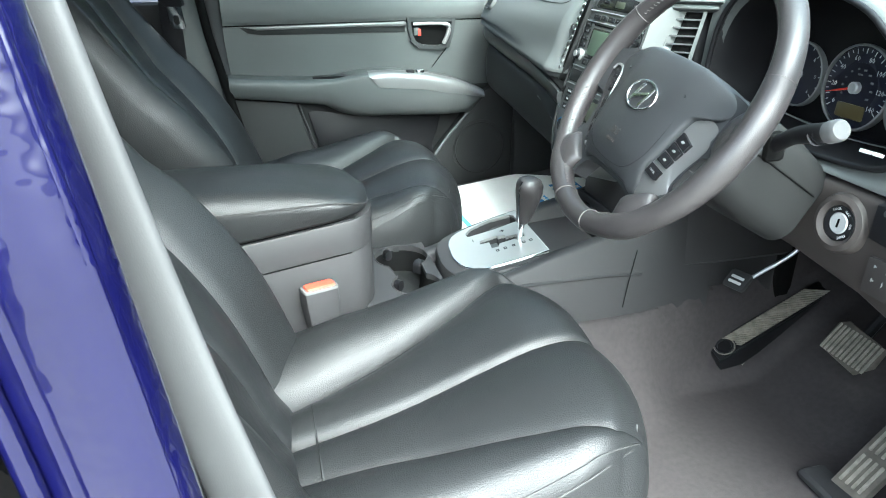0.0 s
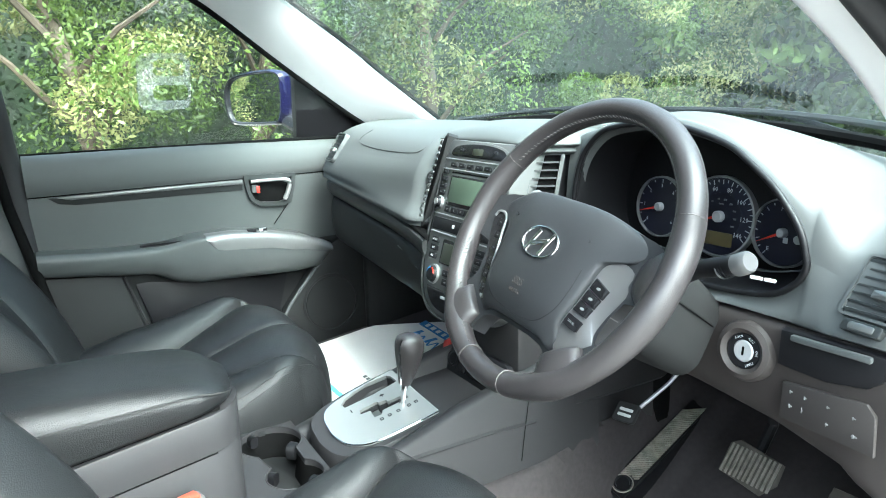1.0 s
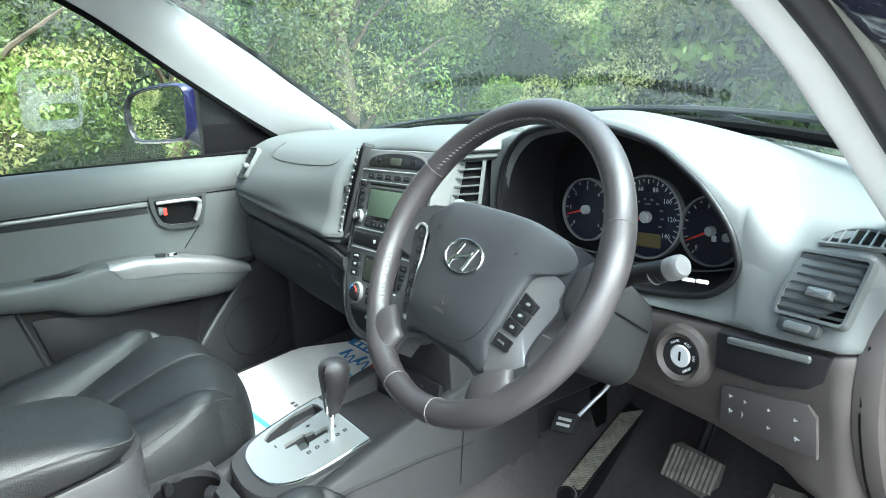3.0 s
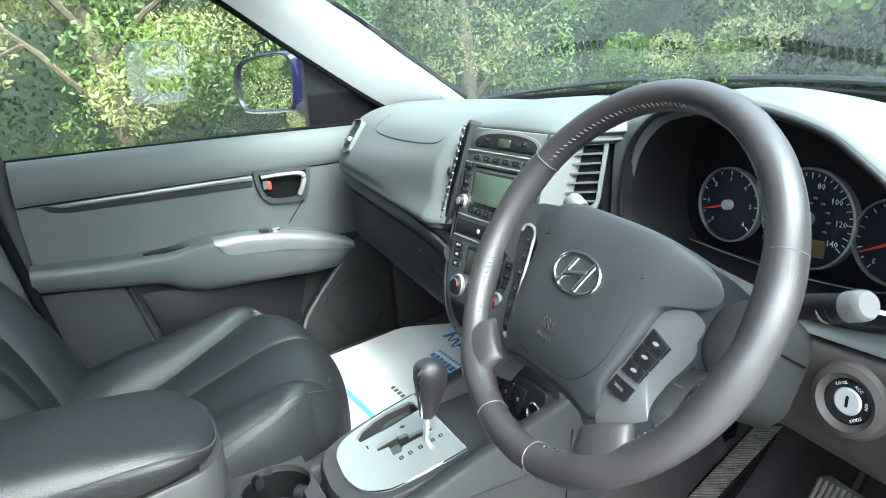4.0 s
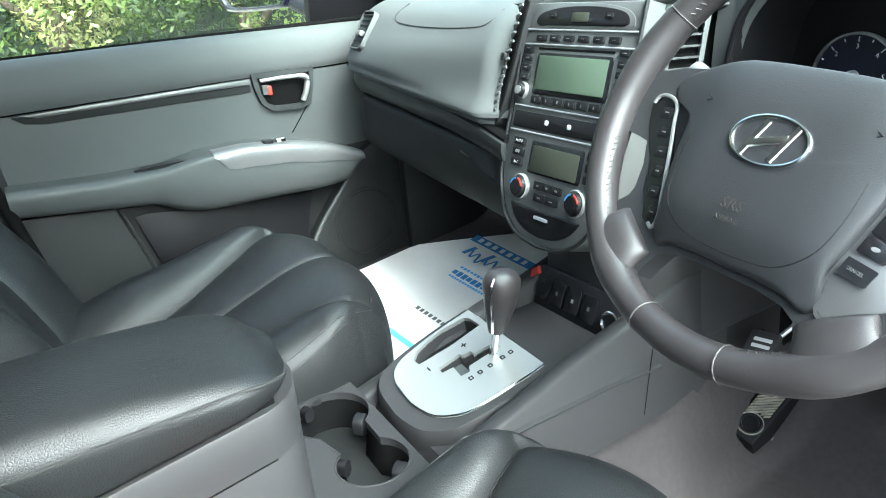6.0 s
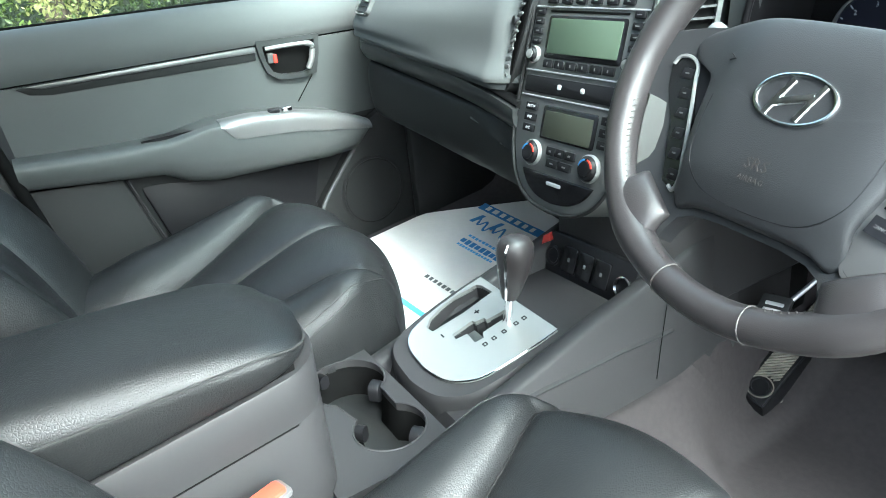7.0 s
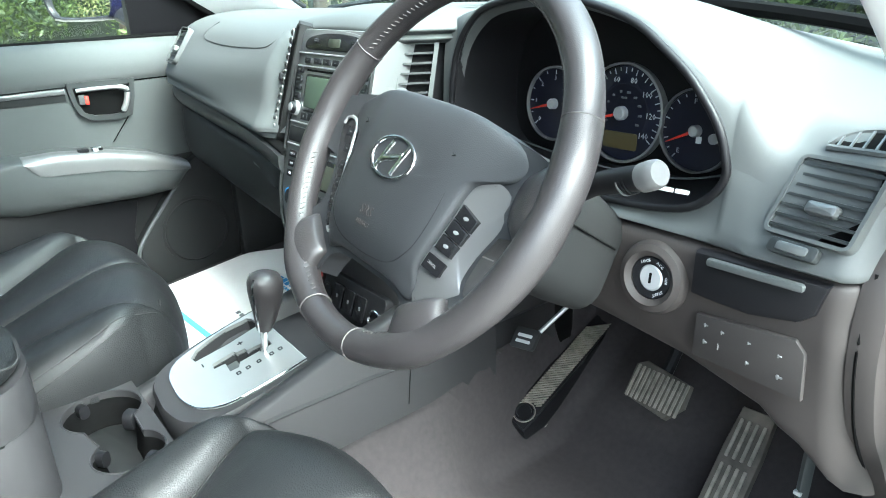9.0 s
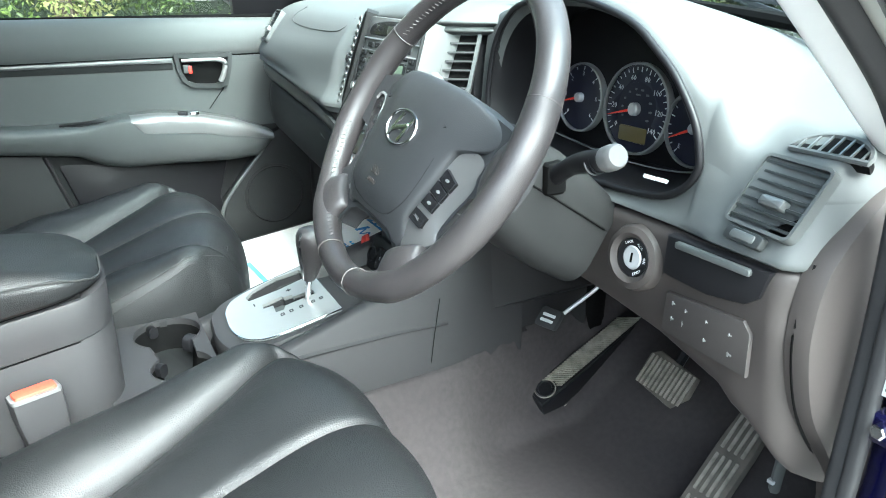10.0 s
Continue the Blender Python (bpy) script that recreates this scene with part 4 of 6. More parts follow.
face = Frame((0, 0.768, 0), (1, 0, 0), (0, 0.10, 1))
part("cluster_plate", slab(Frame((0, 0.772, 0), (1, 0, 0), (0, 0, 1)), [(cx0 + (x - cx0) * 0.94, cz0 + (z - cz0) * 0.94) for x, z in reversed(ring_out)], -0.02, 0.0), BLACK, clu, "black backing")


def gauge(cx, cz, r, y, marks, a0, a1, words, needle, big=False):
    fr = Frame((cx, y, cz), (1, 0, 0), (0, 0.08, 1))
    gob = part("dial", lathe(fr, [(r, -0.01), (r, 0.0), (r * 0.98, 0.001), (0.002, 0.001)], 48), DIAL, clu, "blue black dial")
    part("dial_ring", lathe(fr, [(r, -0.008), (r * 1.062, -0.006), (r * 1.056, 0.005), (r * 1.012, 0.006), (r, 0.003)], 48, caps=False), SILVER, gob, "chrome ring")
    bm = bmesh.new()
    for k in range(marks):
        a = radians(mix(a0, a1, k / (marks - 1)))
        r0 = r * (0.83 if k % 2 == 0 else 0.88)
        d, s = V((math.cos(a), math.sin(a))), V((-math.sin(a), math.cos(a))) * 0.0006
        p, q = d * r0, d * r * 0.95
        loft([[fr.at(*(v), c) for v in (p - s, p + s, q + s, q - s)] for c in (0.001, 0.0016)], True, True, bm)
    part("scale_marks", bm, WHITE, gob, "white scale marks", smooth=0)
    for k, wd in enumerate(words):
        a = radians(mix(a0, a1, k / (len(words) - 1)))
        part("numeral", text_bm(fr, wd, r * 0.175, r * 0.72 * math.cos(a), r * 0.72 * math.sin(a), 0.0018), WHITE, gob)
    a = radians(needle)
    d, s = V((math.cos(a), math.sin(a))), V((-math.sin(a), math.cos(a)))
    part("needle", loft([[fr.at(*(v), c) for v in (d * r * 0.14 - s * 0.0018, d * r * 0.14 + s * 0.0018, d * r * 0.86 + s * 0.0005, d * r * 0.86 - s * 0.0005)] for c in (0.006, 0.0075)]), RED, gob, "red needle", smooth=0)
    part("needle_cap", lathe(fr, [(r * 0.15, 0.001), (r * 0.15, 0.008), (r * 0.12, 0.010), (0.001, 0.0105)], 20), SILVER_DULL, gob, "grey needle hub")
    return fr, gob


gauge(0.2225, 1.0765, 0.0475, 0.765, 13, 222, -42, ["0", "1", "2", "3", "4", "5", "6"], 195)
fr, sp_ob = gauge(0.3385, 1.0765, 0.0585, 0.765, 29, 216, -36, ["0", "20", "40", "60", "80", "100", "120", "140"], 196)
part("dial_edge", slab(fr, [(0.0575 * math.cos(radians(a)), 0.0575 * math.sin(radians(a))) for a in spread(-30, 210, 40)] + [(0.036 * math.cos(radians(a)), 0.036 * math.sin(radians(a))) for a in spread(210, -30, 40)], 0.0, 0.0012, 0.0002), DIAL_BLUE, sp_ob, "blue band round the dial")
for k in range(10):
    a = radians(mix(205, -28, k / 9))
    part("small_numeral", slab(fr, rrect(0.0032 if k < 5 else 0.005, 0.0026, 0.0004, 1, (0.0265 * math.cos(a), 0.0265 * math.sin(a))), 0.0005, 0.0019, 0.0002), MARK, sp_ob, "tiny pale numeral")
part("unit_mark", slab(fr, rrect(0.008, 0.0022, 0.0004, 1, (0, 0.019)), 0.0005, 0.0019, 0.0002), MARK, sp_ob, "tiny pale unit mark")
part("trip_screen", slab(fr, rrect(0.052, 0.021, 0.003, 3, (0, -0.034)), 0.0, 0.002, 0.0005), AMBER, sp_ob, "dim amber display")
fr, fu = gauge(0.444, 1.068, 0.046, 0.765, 9, 230, 100, ["E", "F"], 205)
part("fuel_symbol", slab(fr, rrect(0.007, 0.008, 0.001, 2, (0.004, -0.010)), 0.001, 0.002, 0.0003), WHITE, fu, "white pump symbol")
part("needle_cap", lathe(fr, [(0.006, 0.001), (0.006, 0.006), (0.001, 0.0065)], 16, (0.024, -0.006)), SILVER_DULL, fu, "second grey needle hub")
MK = Frame((0.494, 0.6525, 1.0315), (1, 0.0, 0.04), (0, 0.4, 1))
for a, w in ((-0.0095, 0.016), (0.0095, 0.014)):
    part("marking", slab(MK, rrect(w, 0.0045, 0.001, 2, (a, 0)), -0.003, 0.0012, 0.0003), WHITE, clu, "small white lettering on the hood sill")
part("lens_edge", tube(smooth_path([(0.165, 0.752, 1.020), (0.25, 0.742, 1.016), (0.345, 0.738, 1.012), (0.44, 0.742, 1.016), (0.50, 0.752, 1.03)], 8), 0.0012, 6), TITAN, clu, "thin grey edge of the cover glass")

# long demister slot at the foot of the windscreen
dem = thing("demister_grille", (0.05, 0.88, 1.19), "black slotted demister grille on the dash top", "air vent")
BACK = [(-0.40, -0.033), (-0.28, -0.014), (-0.157, -0.008), (-0.036, 0.0), (0.086, 0.006), (0.207, 0.016), (0.34, 0.016)]


def dash_top(x, back):
    """Height of the dash top, a way in front of its foot at the windscreen."""
    yb = curve_at(BASE, x)
    if x < -0.203:
        return 1.185 + 0.012 * back / (0.35 * (yb - 0.68))
    if x < 0.105:
        return 1.199 + 0.007 * back / (yb - 0.86)
    cr, zw = curve_at(CROWN, x), curve_at(EDGE_Z, x)
    return zw + (0.5 * (cr - zw) + 0.006) * back / (0.5 * (yb - 0.73))


for k in range(48):
    x = -0.388 + 0.0146 * k + (0.012 if k > 23 else 0)
    back = 0.075 - curve_at(BACK, x)
    y, z = curve_at(BASE, x) - back, dash_top(x, back)
    f9 = Frame((x, y, z + 0.003), (1, 0, 0), (0, 1, -0.12))
    part("slot", slab(f9, rrect(0.0092, 0.017, 0.002, 2), -0.012, 0.0, 0.0005), GAP, dem, smooth=0)
for x in (-0.405, 0.338):
    back = 0.075 - curve_at(BACK, x)
    f9 = Frame((x, curve_at(BASE, x) - back, dash_top(x, back) + 0.003), (1, 0, 0), (0, 1, -0.12))
    part("end_ring", lathe(f9, [(0.009, -0.006), (0.009, 0.001), (0.006, 0.001), (0.006, -0.006)], 20, caps=False), GAP, dem, "small black ring")


# ---- centre stack controls ----
def press(owner, fr, a, b, w, h, mat=BLACK, c=0.004, name="button", label="", mark=None, r=0.0015):
    ob = part(name, slab(fr, rrect(w, h, r, 3, (a, b)), -0.002, c, 0.0008), mat, owner, label)
    if mark:
        part("symbol", slab(fr, rrect(mark[0], mark[1], 0.0004, 1, (a, b)), c - 0.0005, c + 0.0004, 0.0001), MARK, ob, "pale symbol")
    return ob


def knob(owner, fr, a, b, r, label, marks=False):
    ob = part("knob", lathe(fr, [(r, -0.002), (r, 0.004), (r * 0.88, 0.009), (r * 0.80, 0.0105), (0.001, 0.011)], 32, (a, b)), BLACK, owner, label)
    part("knob_ring", lathe(fr, [(r * 1.16, -0.002), (r * 1.16, 0.004), (r * 1.06, 0.006), (r * 1.02, 0.004)], 32, (a, b), caps=False), SILVER, ob, "silver ring")
    part("knob_cap", lathe(fr, [(r * 0.62, 0.009), (r * 0.60, 0.0122), (0.001, 0.0126)], 28, (a, b)), SILVER if not marks else BLACK, ob, "round cap")
    if marks:
        for a0, a1, m in ((100, 170, BLUE), (10, 80, RED)):
            ring = [(a + r * 0.80 * math.cos(radians(t)), b + r * 0.80 * math.sin(radians(t))) for t in spread(a0, a1, 8)] + [(a + r * 0.66 * math.cos(radians(t)), b + r * 0.66 * math.sin(radians(t))) for t in spread(a1, a0, 8)]
            part("heat_mark", slab(fr, ring, 0.009, 0.0116, 0.0002), m, ob, "coloured temperature arc")
    return ob


S = STACK
arch = curved([(0.090, 0.139), (0.088, 0.147), (0.074, 0.155), (0.040, 0.160), (0.0, 0.1615), (-0.040, 0.160), (-0.074, 0.155), (-0.088, 0.147), (-0.090, 0.139)]) + [(-0.082, 0.1355), (0.082, 0.1355)]
part("clock_bezel", slab(S, [(a * 1.10, (b - 0.148) * 1.28 + 0.148) for a, b in arch], -0.002, 0.0012, 0.001), SATIN, stack, "satin silver clock surround")
part("clock_panel", slab(S, arch, -0.002, 0.0022, 0.0015), GLOSS, stack, "glossy black clock strip")
part("clock_screen", slab(S, rrect(0.034, 0.012, 0.002, 3, (0.0, 0.147)), 0.0, 0.0029, 0.0003), LCD_DARK, stack, "dim clock display")
for a in (-0.055, 0.055):
    press(stack, S, a, 0.149, 0.012, 0.006, mark=(0.006, 0.001))
for k in range(6):
    press(stack, S, -0.072 + 0.0288 * k, 0.119, 0.019, 0.0085, mark=(0.006, 0.001))
for b in (0.130, 0.110):
    part("silver_line", slab(S, rrect(0.214, 0.0022, 0.001, 2, (0, b)), -0.002, 0.0022, 0.0005), SILVER_DULL, stack, "thin silver line")
part("cd_slot", slab(S, rrect(0.15, 0.003, 0.001, 2, (0, 0.1045)), -0.002, 0.0008, 0.0003), GAP, stack, "narrow disc slot")
part("radio_surround", slab(S, rrect(0.150, 0.058, 0.005, 4, (0.001, 0.070)), -0.002, 0.002), GLOSS, stack, "glossy black display surround")
part("radio_screen", slab(S, rrect(0.138, 0.047, 0.002, 3, (0.001, 0.0715)), 0.0, 0.0028, 0.0004), LCD, stack, "grey green radio display")
for sg in (-1, 1):
    for k in range(4):
        press(stack, S, sg * 0.094, 0.104 - 0.0135 * k, 0.016, 0.009, mark=(0.007, 0.0014))
    knob(stack, S, sg * 0.094, 0.044, 0.0105, "black radio knob")
for k in range(6):
    press(stack, S, -0.060 + 0.024 * k, 0.0335, 0.019, 0.011, mark=(0.002, 0.004))
part("silver_line", slab(S, rrect(0.214, 0.0022, 0.001, 2, (0, 0.0225)), -0.002, 0.0022, 0.0005), SILVER_DULL, stack, "thin silver line")
part("hazard_panel", slab(S, rrect(0.206, 0.024, 0.004, 4, (0, 0.0035)), -0.002, 0.0025), BLACK, stack, "black blank panel")
for a in (-0.027, 0.020):
    part("symbol", slab(S, rrect(0.008, 0.007, 0.002, 2, (a, 0.004)), 0.001, 0.003, 0.0003), WHITE, stack, "white warning symbol")
part("silver_line", slab(S, rrect(0.214, 0.0022, 0.001, 2, (0, -0.013)), -0.002, 0.0022, 0.0005), SILVER_DULL, stack, "thin silver line")
part("climate_surround", slab(S, rrect(0.110, 0.047, 0.004, 4, (0.003, -0.046)), -0.002, 0.002), GLOSS, stack, "glossy black climate display surround")
part("climate_screen", slab(S, rrect(0.098, 0.037, 0.002, 3, (0.003, -0.048)), 0.0, 0.0028, 0.0004), LCD_DARK, stack, "dark climate display")
for sg in (-1, 1):
    for k, wd in enumerate(("AUTO", "OFF", "A/C")):
        ob = press(stack, S, sg * 0.078, -0.028 - 0.0155 * k, 0.024, 0.011, mark=None if sg < 0 else (0.008, 0.0015))
        if sg < 0:
            part("lettering", text_bm(S, wd, 0.006, sg * 0.078, -0.028 - 0.0155 * k, 0.0043), WHITE, ob)
    knob(stack, S, sg * 0.060 + 0.0, -0.0925, 0.0165, "black temperature dial", True)
for i in range(3):
    press(stack, S, -0.020 + 0.02 * i, -0.084, 0.018, 0.012, mark=(0.005, 0.003))
for i in range(2):
    press(stack, S, -0.013 + 0.026 * i, -0.1005, 0.024, 0.012, mark=(0.007, 0.002))
pk = [(a * 0.80, b * 0.90 - 0.004) for a, b in poly if b < -0.118] 
part("pocket_lid", slab(S, pk, -0.004, 0.004, 0.002), GLOSS, stack, "glossy black ashtray lid")
part("lid_badge", slab(S, rrect(0.030, 0.005, 0.002, 3, (0.0, -0.128)), 0.002, 0.0055, 0.0005), SILVER_DULL, stack, "small silver pull tab")
for sg in (-1, 1):
    part("edge_strip", tube([STACK.at(sg * a, b, 0.001) for a, b in outline], 0.0028, 6, up=(0, 1, 0)), DARK, stack, "rounded fascia edge")

# ---- steering wheel ----
t5 = radians(-5.0)
WX, WU = V((1, 0, 0)), V((0, 0.530, 0.848))
SW = Frame((0.370, 0.425, 1.088), math.cos(t5) * WX + math.sin(t5) * WU, -math.sin(t5) * WX + math.cos(t5) * WU)
wheel = thing("steering_wheel", SW.at(0, 0, -0.05), "worn grey black leather steering wheel with silver spokes", "steering wheel")
RM = 0.183

def rim_thick(deg):
    """The rim swells at the thumb rests and where the spokes meet it."""
    deg = (deg + 180) % 360 - 180
    return 1.0 + 0.10 * (math.exp(-((abs(deg) - 12) / 14) ** 2) + math.exp(-((abs(deg) - 168) / 14) ** 2)) + 0.16 * (math.exp(-((deg + 55) / 9) ** 2) + math.exp(-((deg + 125) / 9) ** 2))


rings = []
for k in range(120):
    a = 2 * math.pi * k / 120
    thick = rim_thick(math.degrees(a))
    ring = []
    for j in range(16):
        b = 2 * math.pi * j / 16
        ring.append(SW.at((RM + 0.0150 * thick * math.cos(b)) * math.cos(a), (RM + 0.0150 * thick * math.cos(b)) * math.sin(a), 0.0165 * thick * math.sin(b)))
    rings.append(ring)
rim = part("rim", loft(rings + [rings[0]], True, False), WORN, wheel, "worn leather rim", smooth=70)
for deg in (23, 152, -77, -104):
    a = radians(deg)
    ring = [SW.at((RM + 0.0156 * math.cos(b)) * math.cos(a), (RM + 0.0156 * math.cos(b)) * math.sin(a), 0.0171 * math.sin(b)) for b in spread(0, 2 * math.pi, 17)[:-1]]
    part("joint", tube(ring, 0.0007, 5, True), THREAD, rim, "pale leather joint")
for d0, d1 in ((26, 150), (-74, -12), (-107, -168)):
    for q in range(int(abs(d1 - d0) / 2.0)):
        a = radians(d0 + (1 if d1 > d0 else -1) * (q * 2.0 + 1))
        th = rim_thick(math.degrees(a))
        e1 = SW.at((RM - 0.0143 * th) * math.cos(a), (RM - 0.0143 * th) * math.sin(a), 0.0060 * th)
        a2 = a + 0.014
        e2 = SW.at((RM - 0.0128 * th) * math.cos(a2), (RM - 0.0128 * th) * math.sin(a2), 0.0094 * th)
        if q == 0:
            bm = bmesh.new()
        tube([e1, e2], 0.0007, 4, bm=bm)
    part("rim_stitching", bm, THREAD, rim, "grey cross stitching", smooth=0)


def polar(r, deg):
    return (r * math.cos(radians(deg)), r * math.sin(radians(deg)))


def sym(pts):
    """Points of the right half from the top down, mirrored to a whole outline."""
    return [(-a, b) for a, b in pts] + [(a, b) for a, b in reversed(pts)]


class Dish(Frame):
    """The wheel's plane, falling away towards the rim."""

    def at(self, a, b, c=0.0):
        p, q = min(1, max(0, (abs(a) - 0.05) / 0.085)), min(1, max(0, (-0.075 - b) / 0.05))
        fall = 0.015 * p * p * (3 - 2 * p) + 0.010 * q * q * (3 - 2 * q)
        return self.o + a * self.u + b * self.v + (c - fall) * self.n


def clean(pts):
    out = [p for i, p in enumerate(pts) if i == 0 or abs(p[0] - pts[i - 1][0]) + abs(p[1] - pts[i - 1][1]) > 1e-4]
    return out[:-1] if abs(out[-1][0] - out[0][0]) + abs(out[-1][1] - out[0][1]) < 1e-4 else out


SD = Dish(SW.o, SW.u, SW.v)
body = clean(sym([(0.0, 0.044), (0.065, 0.043), (0.105, 0.038), (0.135, 0.034), (0.152, 0.029), polar(0.170, 9), polar(0.172, 0), polar(0.170, -8), (0.148, -0.026), (0.134, -0.029), (0.1235, -0.054), (0.1198, -0.078), (0.123, -0.090), (0.131, -0.098), polar(0.170, -40), polar(0.174, -50), polar(0.172, -61), (0.080, -0.138), (0.072, -0.122), (0.056, -0.114), (0.03, -0.111), (0.0, -0.111)]))
part("hub_body", slab(SW, body[::-1], -0.035, -0.005, 0.006), HUB, wheel, "dark grey hub and spokes", smooth=60)
cover = clean(sym(curved([(0.0, 0.054), (0.035, 0.054), (0.070, 0.052), (0.105, 0.045), (0.132, 0.036), (0.140, 0.027), (0.130, 0.012), (0.112, 0.004), (0.0985, -0.003), (0.0935, -0.014), (0.0905, -0.033), (0.0855, -0.060), (0.0795, -0.086), (0.081, -0.106), (0.072, -0.119), (0.056, -0.113), (0.03, -0.111), (0.0, -0.111)], 3)))
cx, cy = 0.0, -0.03
bm = bmesh.new()


def lift(a, b):
    """Height of the hub's smooth dome."""
    return 0.0235 - 0.010 * min(1.2, (a / 0.125) ** 2) - 0.008 * max(0, (b + 0.01) / 0.064) ** 3 - 0.006 * max(0, (-0.03 - b) / 0.08) ** 2


loft([[SD.at(x, y, lift(x, y) - low) for x, y in [(cx + (a - cx) * s, cy + (b - cy) * s) for a, b in cover[::-1]]] for s, low in ((1.0, 0.035), (1.0, 0.008), (0.992, 0.004), (0.975, 0.0014), (0.95, 0.0004), (0.92, 0.0), (0.86, 0.0), (0.78, 0.0), (0.68, 0.0), (0.56, 0.0), (0.43, 0.0), (0.29, 0.0), (0.14, 0.0), (0.03, 0.0))], True, True, bm)
airbag = part("airbag_cover", bm, HUB, wheel, "grained airbag cover", smooth=60)


seam = curved([(-0.078, -0.020), (-0.076, -0.050), (-0.068, -0.078), (-0.048, -0.096), (-0.02, -0.1015), (0.02, -0.1015), (0.048, -0.096), (0.068, -0.078), (0.076, -0.050), (0.078, -0.020)], 6)
part("cover_seam", tube([SD.at(a, b, lift(a, b) - 0.0004) for a, b in seam], 0.0007, 5), BLACK, airbag, "faint tear seam")
# oval badge
BX, BY = -0.001, -0.0115
bd = [SD.at(BX + 0.033 * math.cos(a), BY + 0.0195 * math.sin(a), 0.0236) for a in spread(0, 2 * math.pi, 37)[:-1]]
bg = part("badge", tube(bd, 0.0018, 8, True, up=SW.n), BADGE, airbag, "oval silver badge")
for q in (-1, 1):
    part("badge_bar", tube(smooth_path([SD.at(BX + q * 0.0135 - 0.006, BY - 0.015, 0.0234), SD.at(BX + q * 0.0135, BY, 0.0237), SD.at(BX + q * 0.0135 + 0.006, BY + 0.015, 0.0234)], 5), 0.0029, 8, flat=0.6, up=SW.n), BADGE, bg, "slanted silver bar")
part("badge_bar", tube(smooth_path([SD.at(BX - 0.0145, BY - 0.005, 0.0235), SD.at(BX - 0.005, BY - 0.0015, 0.0237), SD.at(BX + 0.005, BY + 0.0015, 0.0237), SD.at(BX + 0.0145, BY + 0.005, 0.0235)], 5), 0.0036, 8, flat=0.6, up=SW.n), BADGE, bg, "silver wave")
part("lettering", text_bm(SW, "SRS", 0.014, -0.004, -0.066, 0.0227), LOWER, airbag, "embossed grey lettering", smooth=0)
part("lettering", text_bm(SW, "AIRBAG", 0.0068, -0.004, -0.078, 0.0217), LOWER, airbag, "embossed grey lettering", smooth=0)
for sg in (-1, 1):
    fh = Frame(SD.at(sg * 0.072, 0.012, lift(sg * 0.072, 0.012)), SW.u, SW.v)
    part("horn_mark", tube([fh.at(-0.005, 0.003, 0.0004), fh.at(0.0, 0.0, 0.0006), fh.at(-0.005, -0.002, 0.0004)], 0.0007, 5), BLACK, airbag, "small horn symbol")
# leather clad spoke ends
for sg in (-1, 1):
    for wd, spine in (((0.0, 1.0), ((0.130, 0.0, 0.019, 0.004, -0.012), (0.144, 0.0, 0.024, 0.0085, -0.007), (0.158, 0.0, 0.031, 0.0125, -0.002), (0.172, 0.0, 0.037, 0.0140, 0.0), (0.184, 0.0, 0.044, 0.010, 0.0))), ((0.83, 0.56), ((0.0975, -0.1125, 0.0265, 0.0115, 0.001), (0.0990, -0.1150, 0.0272, 0.0128, 0.002), (0.1035, -0.1230, 0.0285, 0.0140, 0.003), (0.1080, -0.1310, 0.0325, 0.0150, 0.002), (0.1140, -0.1410, 0.037, 0.0140, 0.001)))):
        if sg < 0 and wd[0] == 0:
            continue
        rings = []
        for k, (a, b, hw, th, c) in enumerate(spine):
            c -= 0.0022 * (4 - k) if sg < 0 else 0
            rings.append([SW.at(sg * (a + wd[0] * hw * math.cos(q)), b + wd[1] * hw * math.cos(q), c + th * math.copysign(abs(math.sin(q)) ** 0.7, math.sin(q))) for q in spread(0, 2 * math.pi, 25)[:-1]])
        part("spoke_leather", loft(rings), WORN, wheel, "leather spoke end", smooth=70)
# left switch pod: chrome edged black panel
pod_l = [(-0.150, 0.002), (-0.146, 0.010), (-0.134, 0.011), (-0.122, 0.004), (-0.115, -0.012), (-0.096, -0.050), (-0.0795, -0.088), (-0.082, -0.106), (-0.100, -0.100), (-0.108, -0.075), (-0.1215, -0.047), (-0.133, -0.034), (-0.142, -0.020), (-0.147, -0.008)]
lp = part("switch_pod", slab(SD, pod_l, -0.008, 0.0105, 0.002), GLOSS, wheel, "glossy black switch panel")
part("pod_trim", tube([SD.at(a, b, 0.0115) for a, b in curved([(-0.150, 0.002), (-0.146, 0.010), (-0.134, 0.011), (-0.122, 0.004), (-0.115, -0.012), (-0.096, -0.050), (-0.0795, -0.088), (-0.082, -0.106), (-0.090, -0.104)])], 0.0019, 6, up=SW.n), SILVER, lp, "bright silver edge")
for k in range(6):
    q = k / 5
    press(lp, SD, mix(-0.130, -0.089, q), mix(-0.004, -0.094, q), 0.014, 0.010, mat=BLACK, c=0.0118, mark=(0.005, 0.0014))
# right switch pod: satin trim with a group of three buttons and one more
trim_r = curved([(0.0935, -0.118), (0.083, -0.113), (0.0815, -0.104), (0.0815, -0.086), (0.0865, -0.060), (0.0915, -0.033), (0.0945, -0.013), (0.1005, -0.001), (0.113, 0.002), (0.129, -0.003), (0.129, -0.016), (0.1335, -0.027), (0.1232, -0.055), (0.1192, -0.079), (0.1225, -0.092)], 3)
rp = part("spoke_trim", slab(SD, trim_r, -0.012, 0.0112, 0.004, dome=0.003), SPOKE, wheel, "satin silver spoke trim", smooth=60)
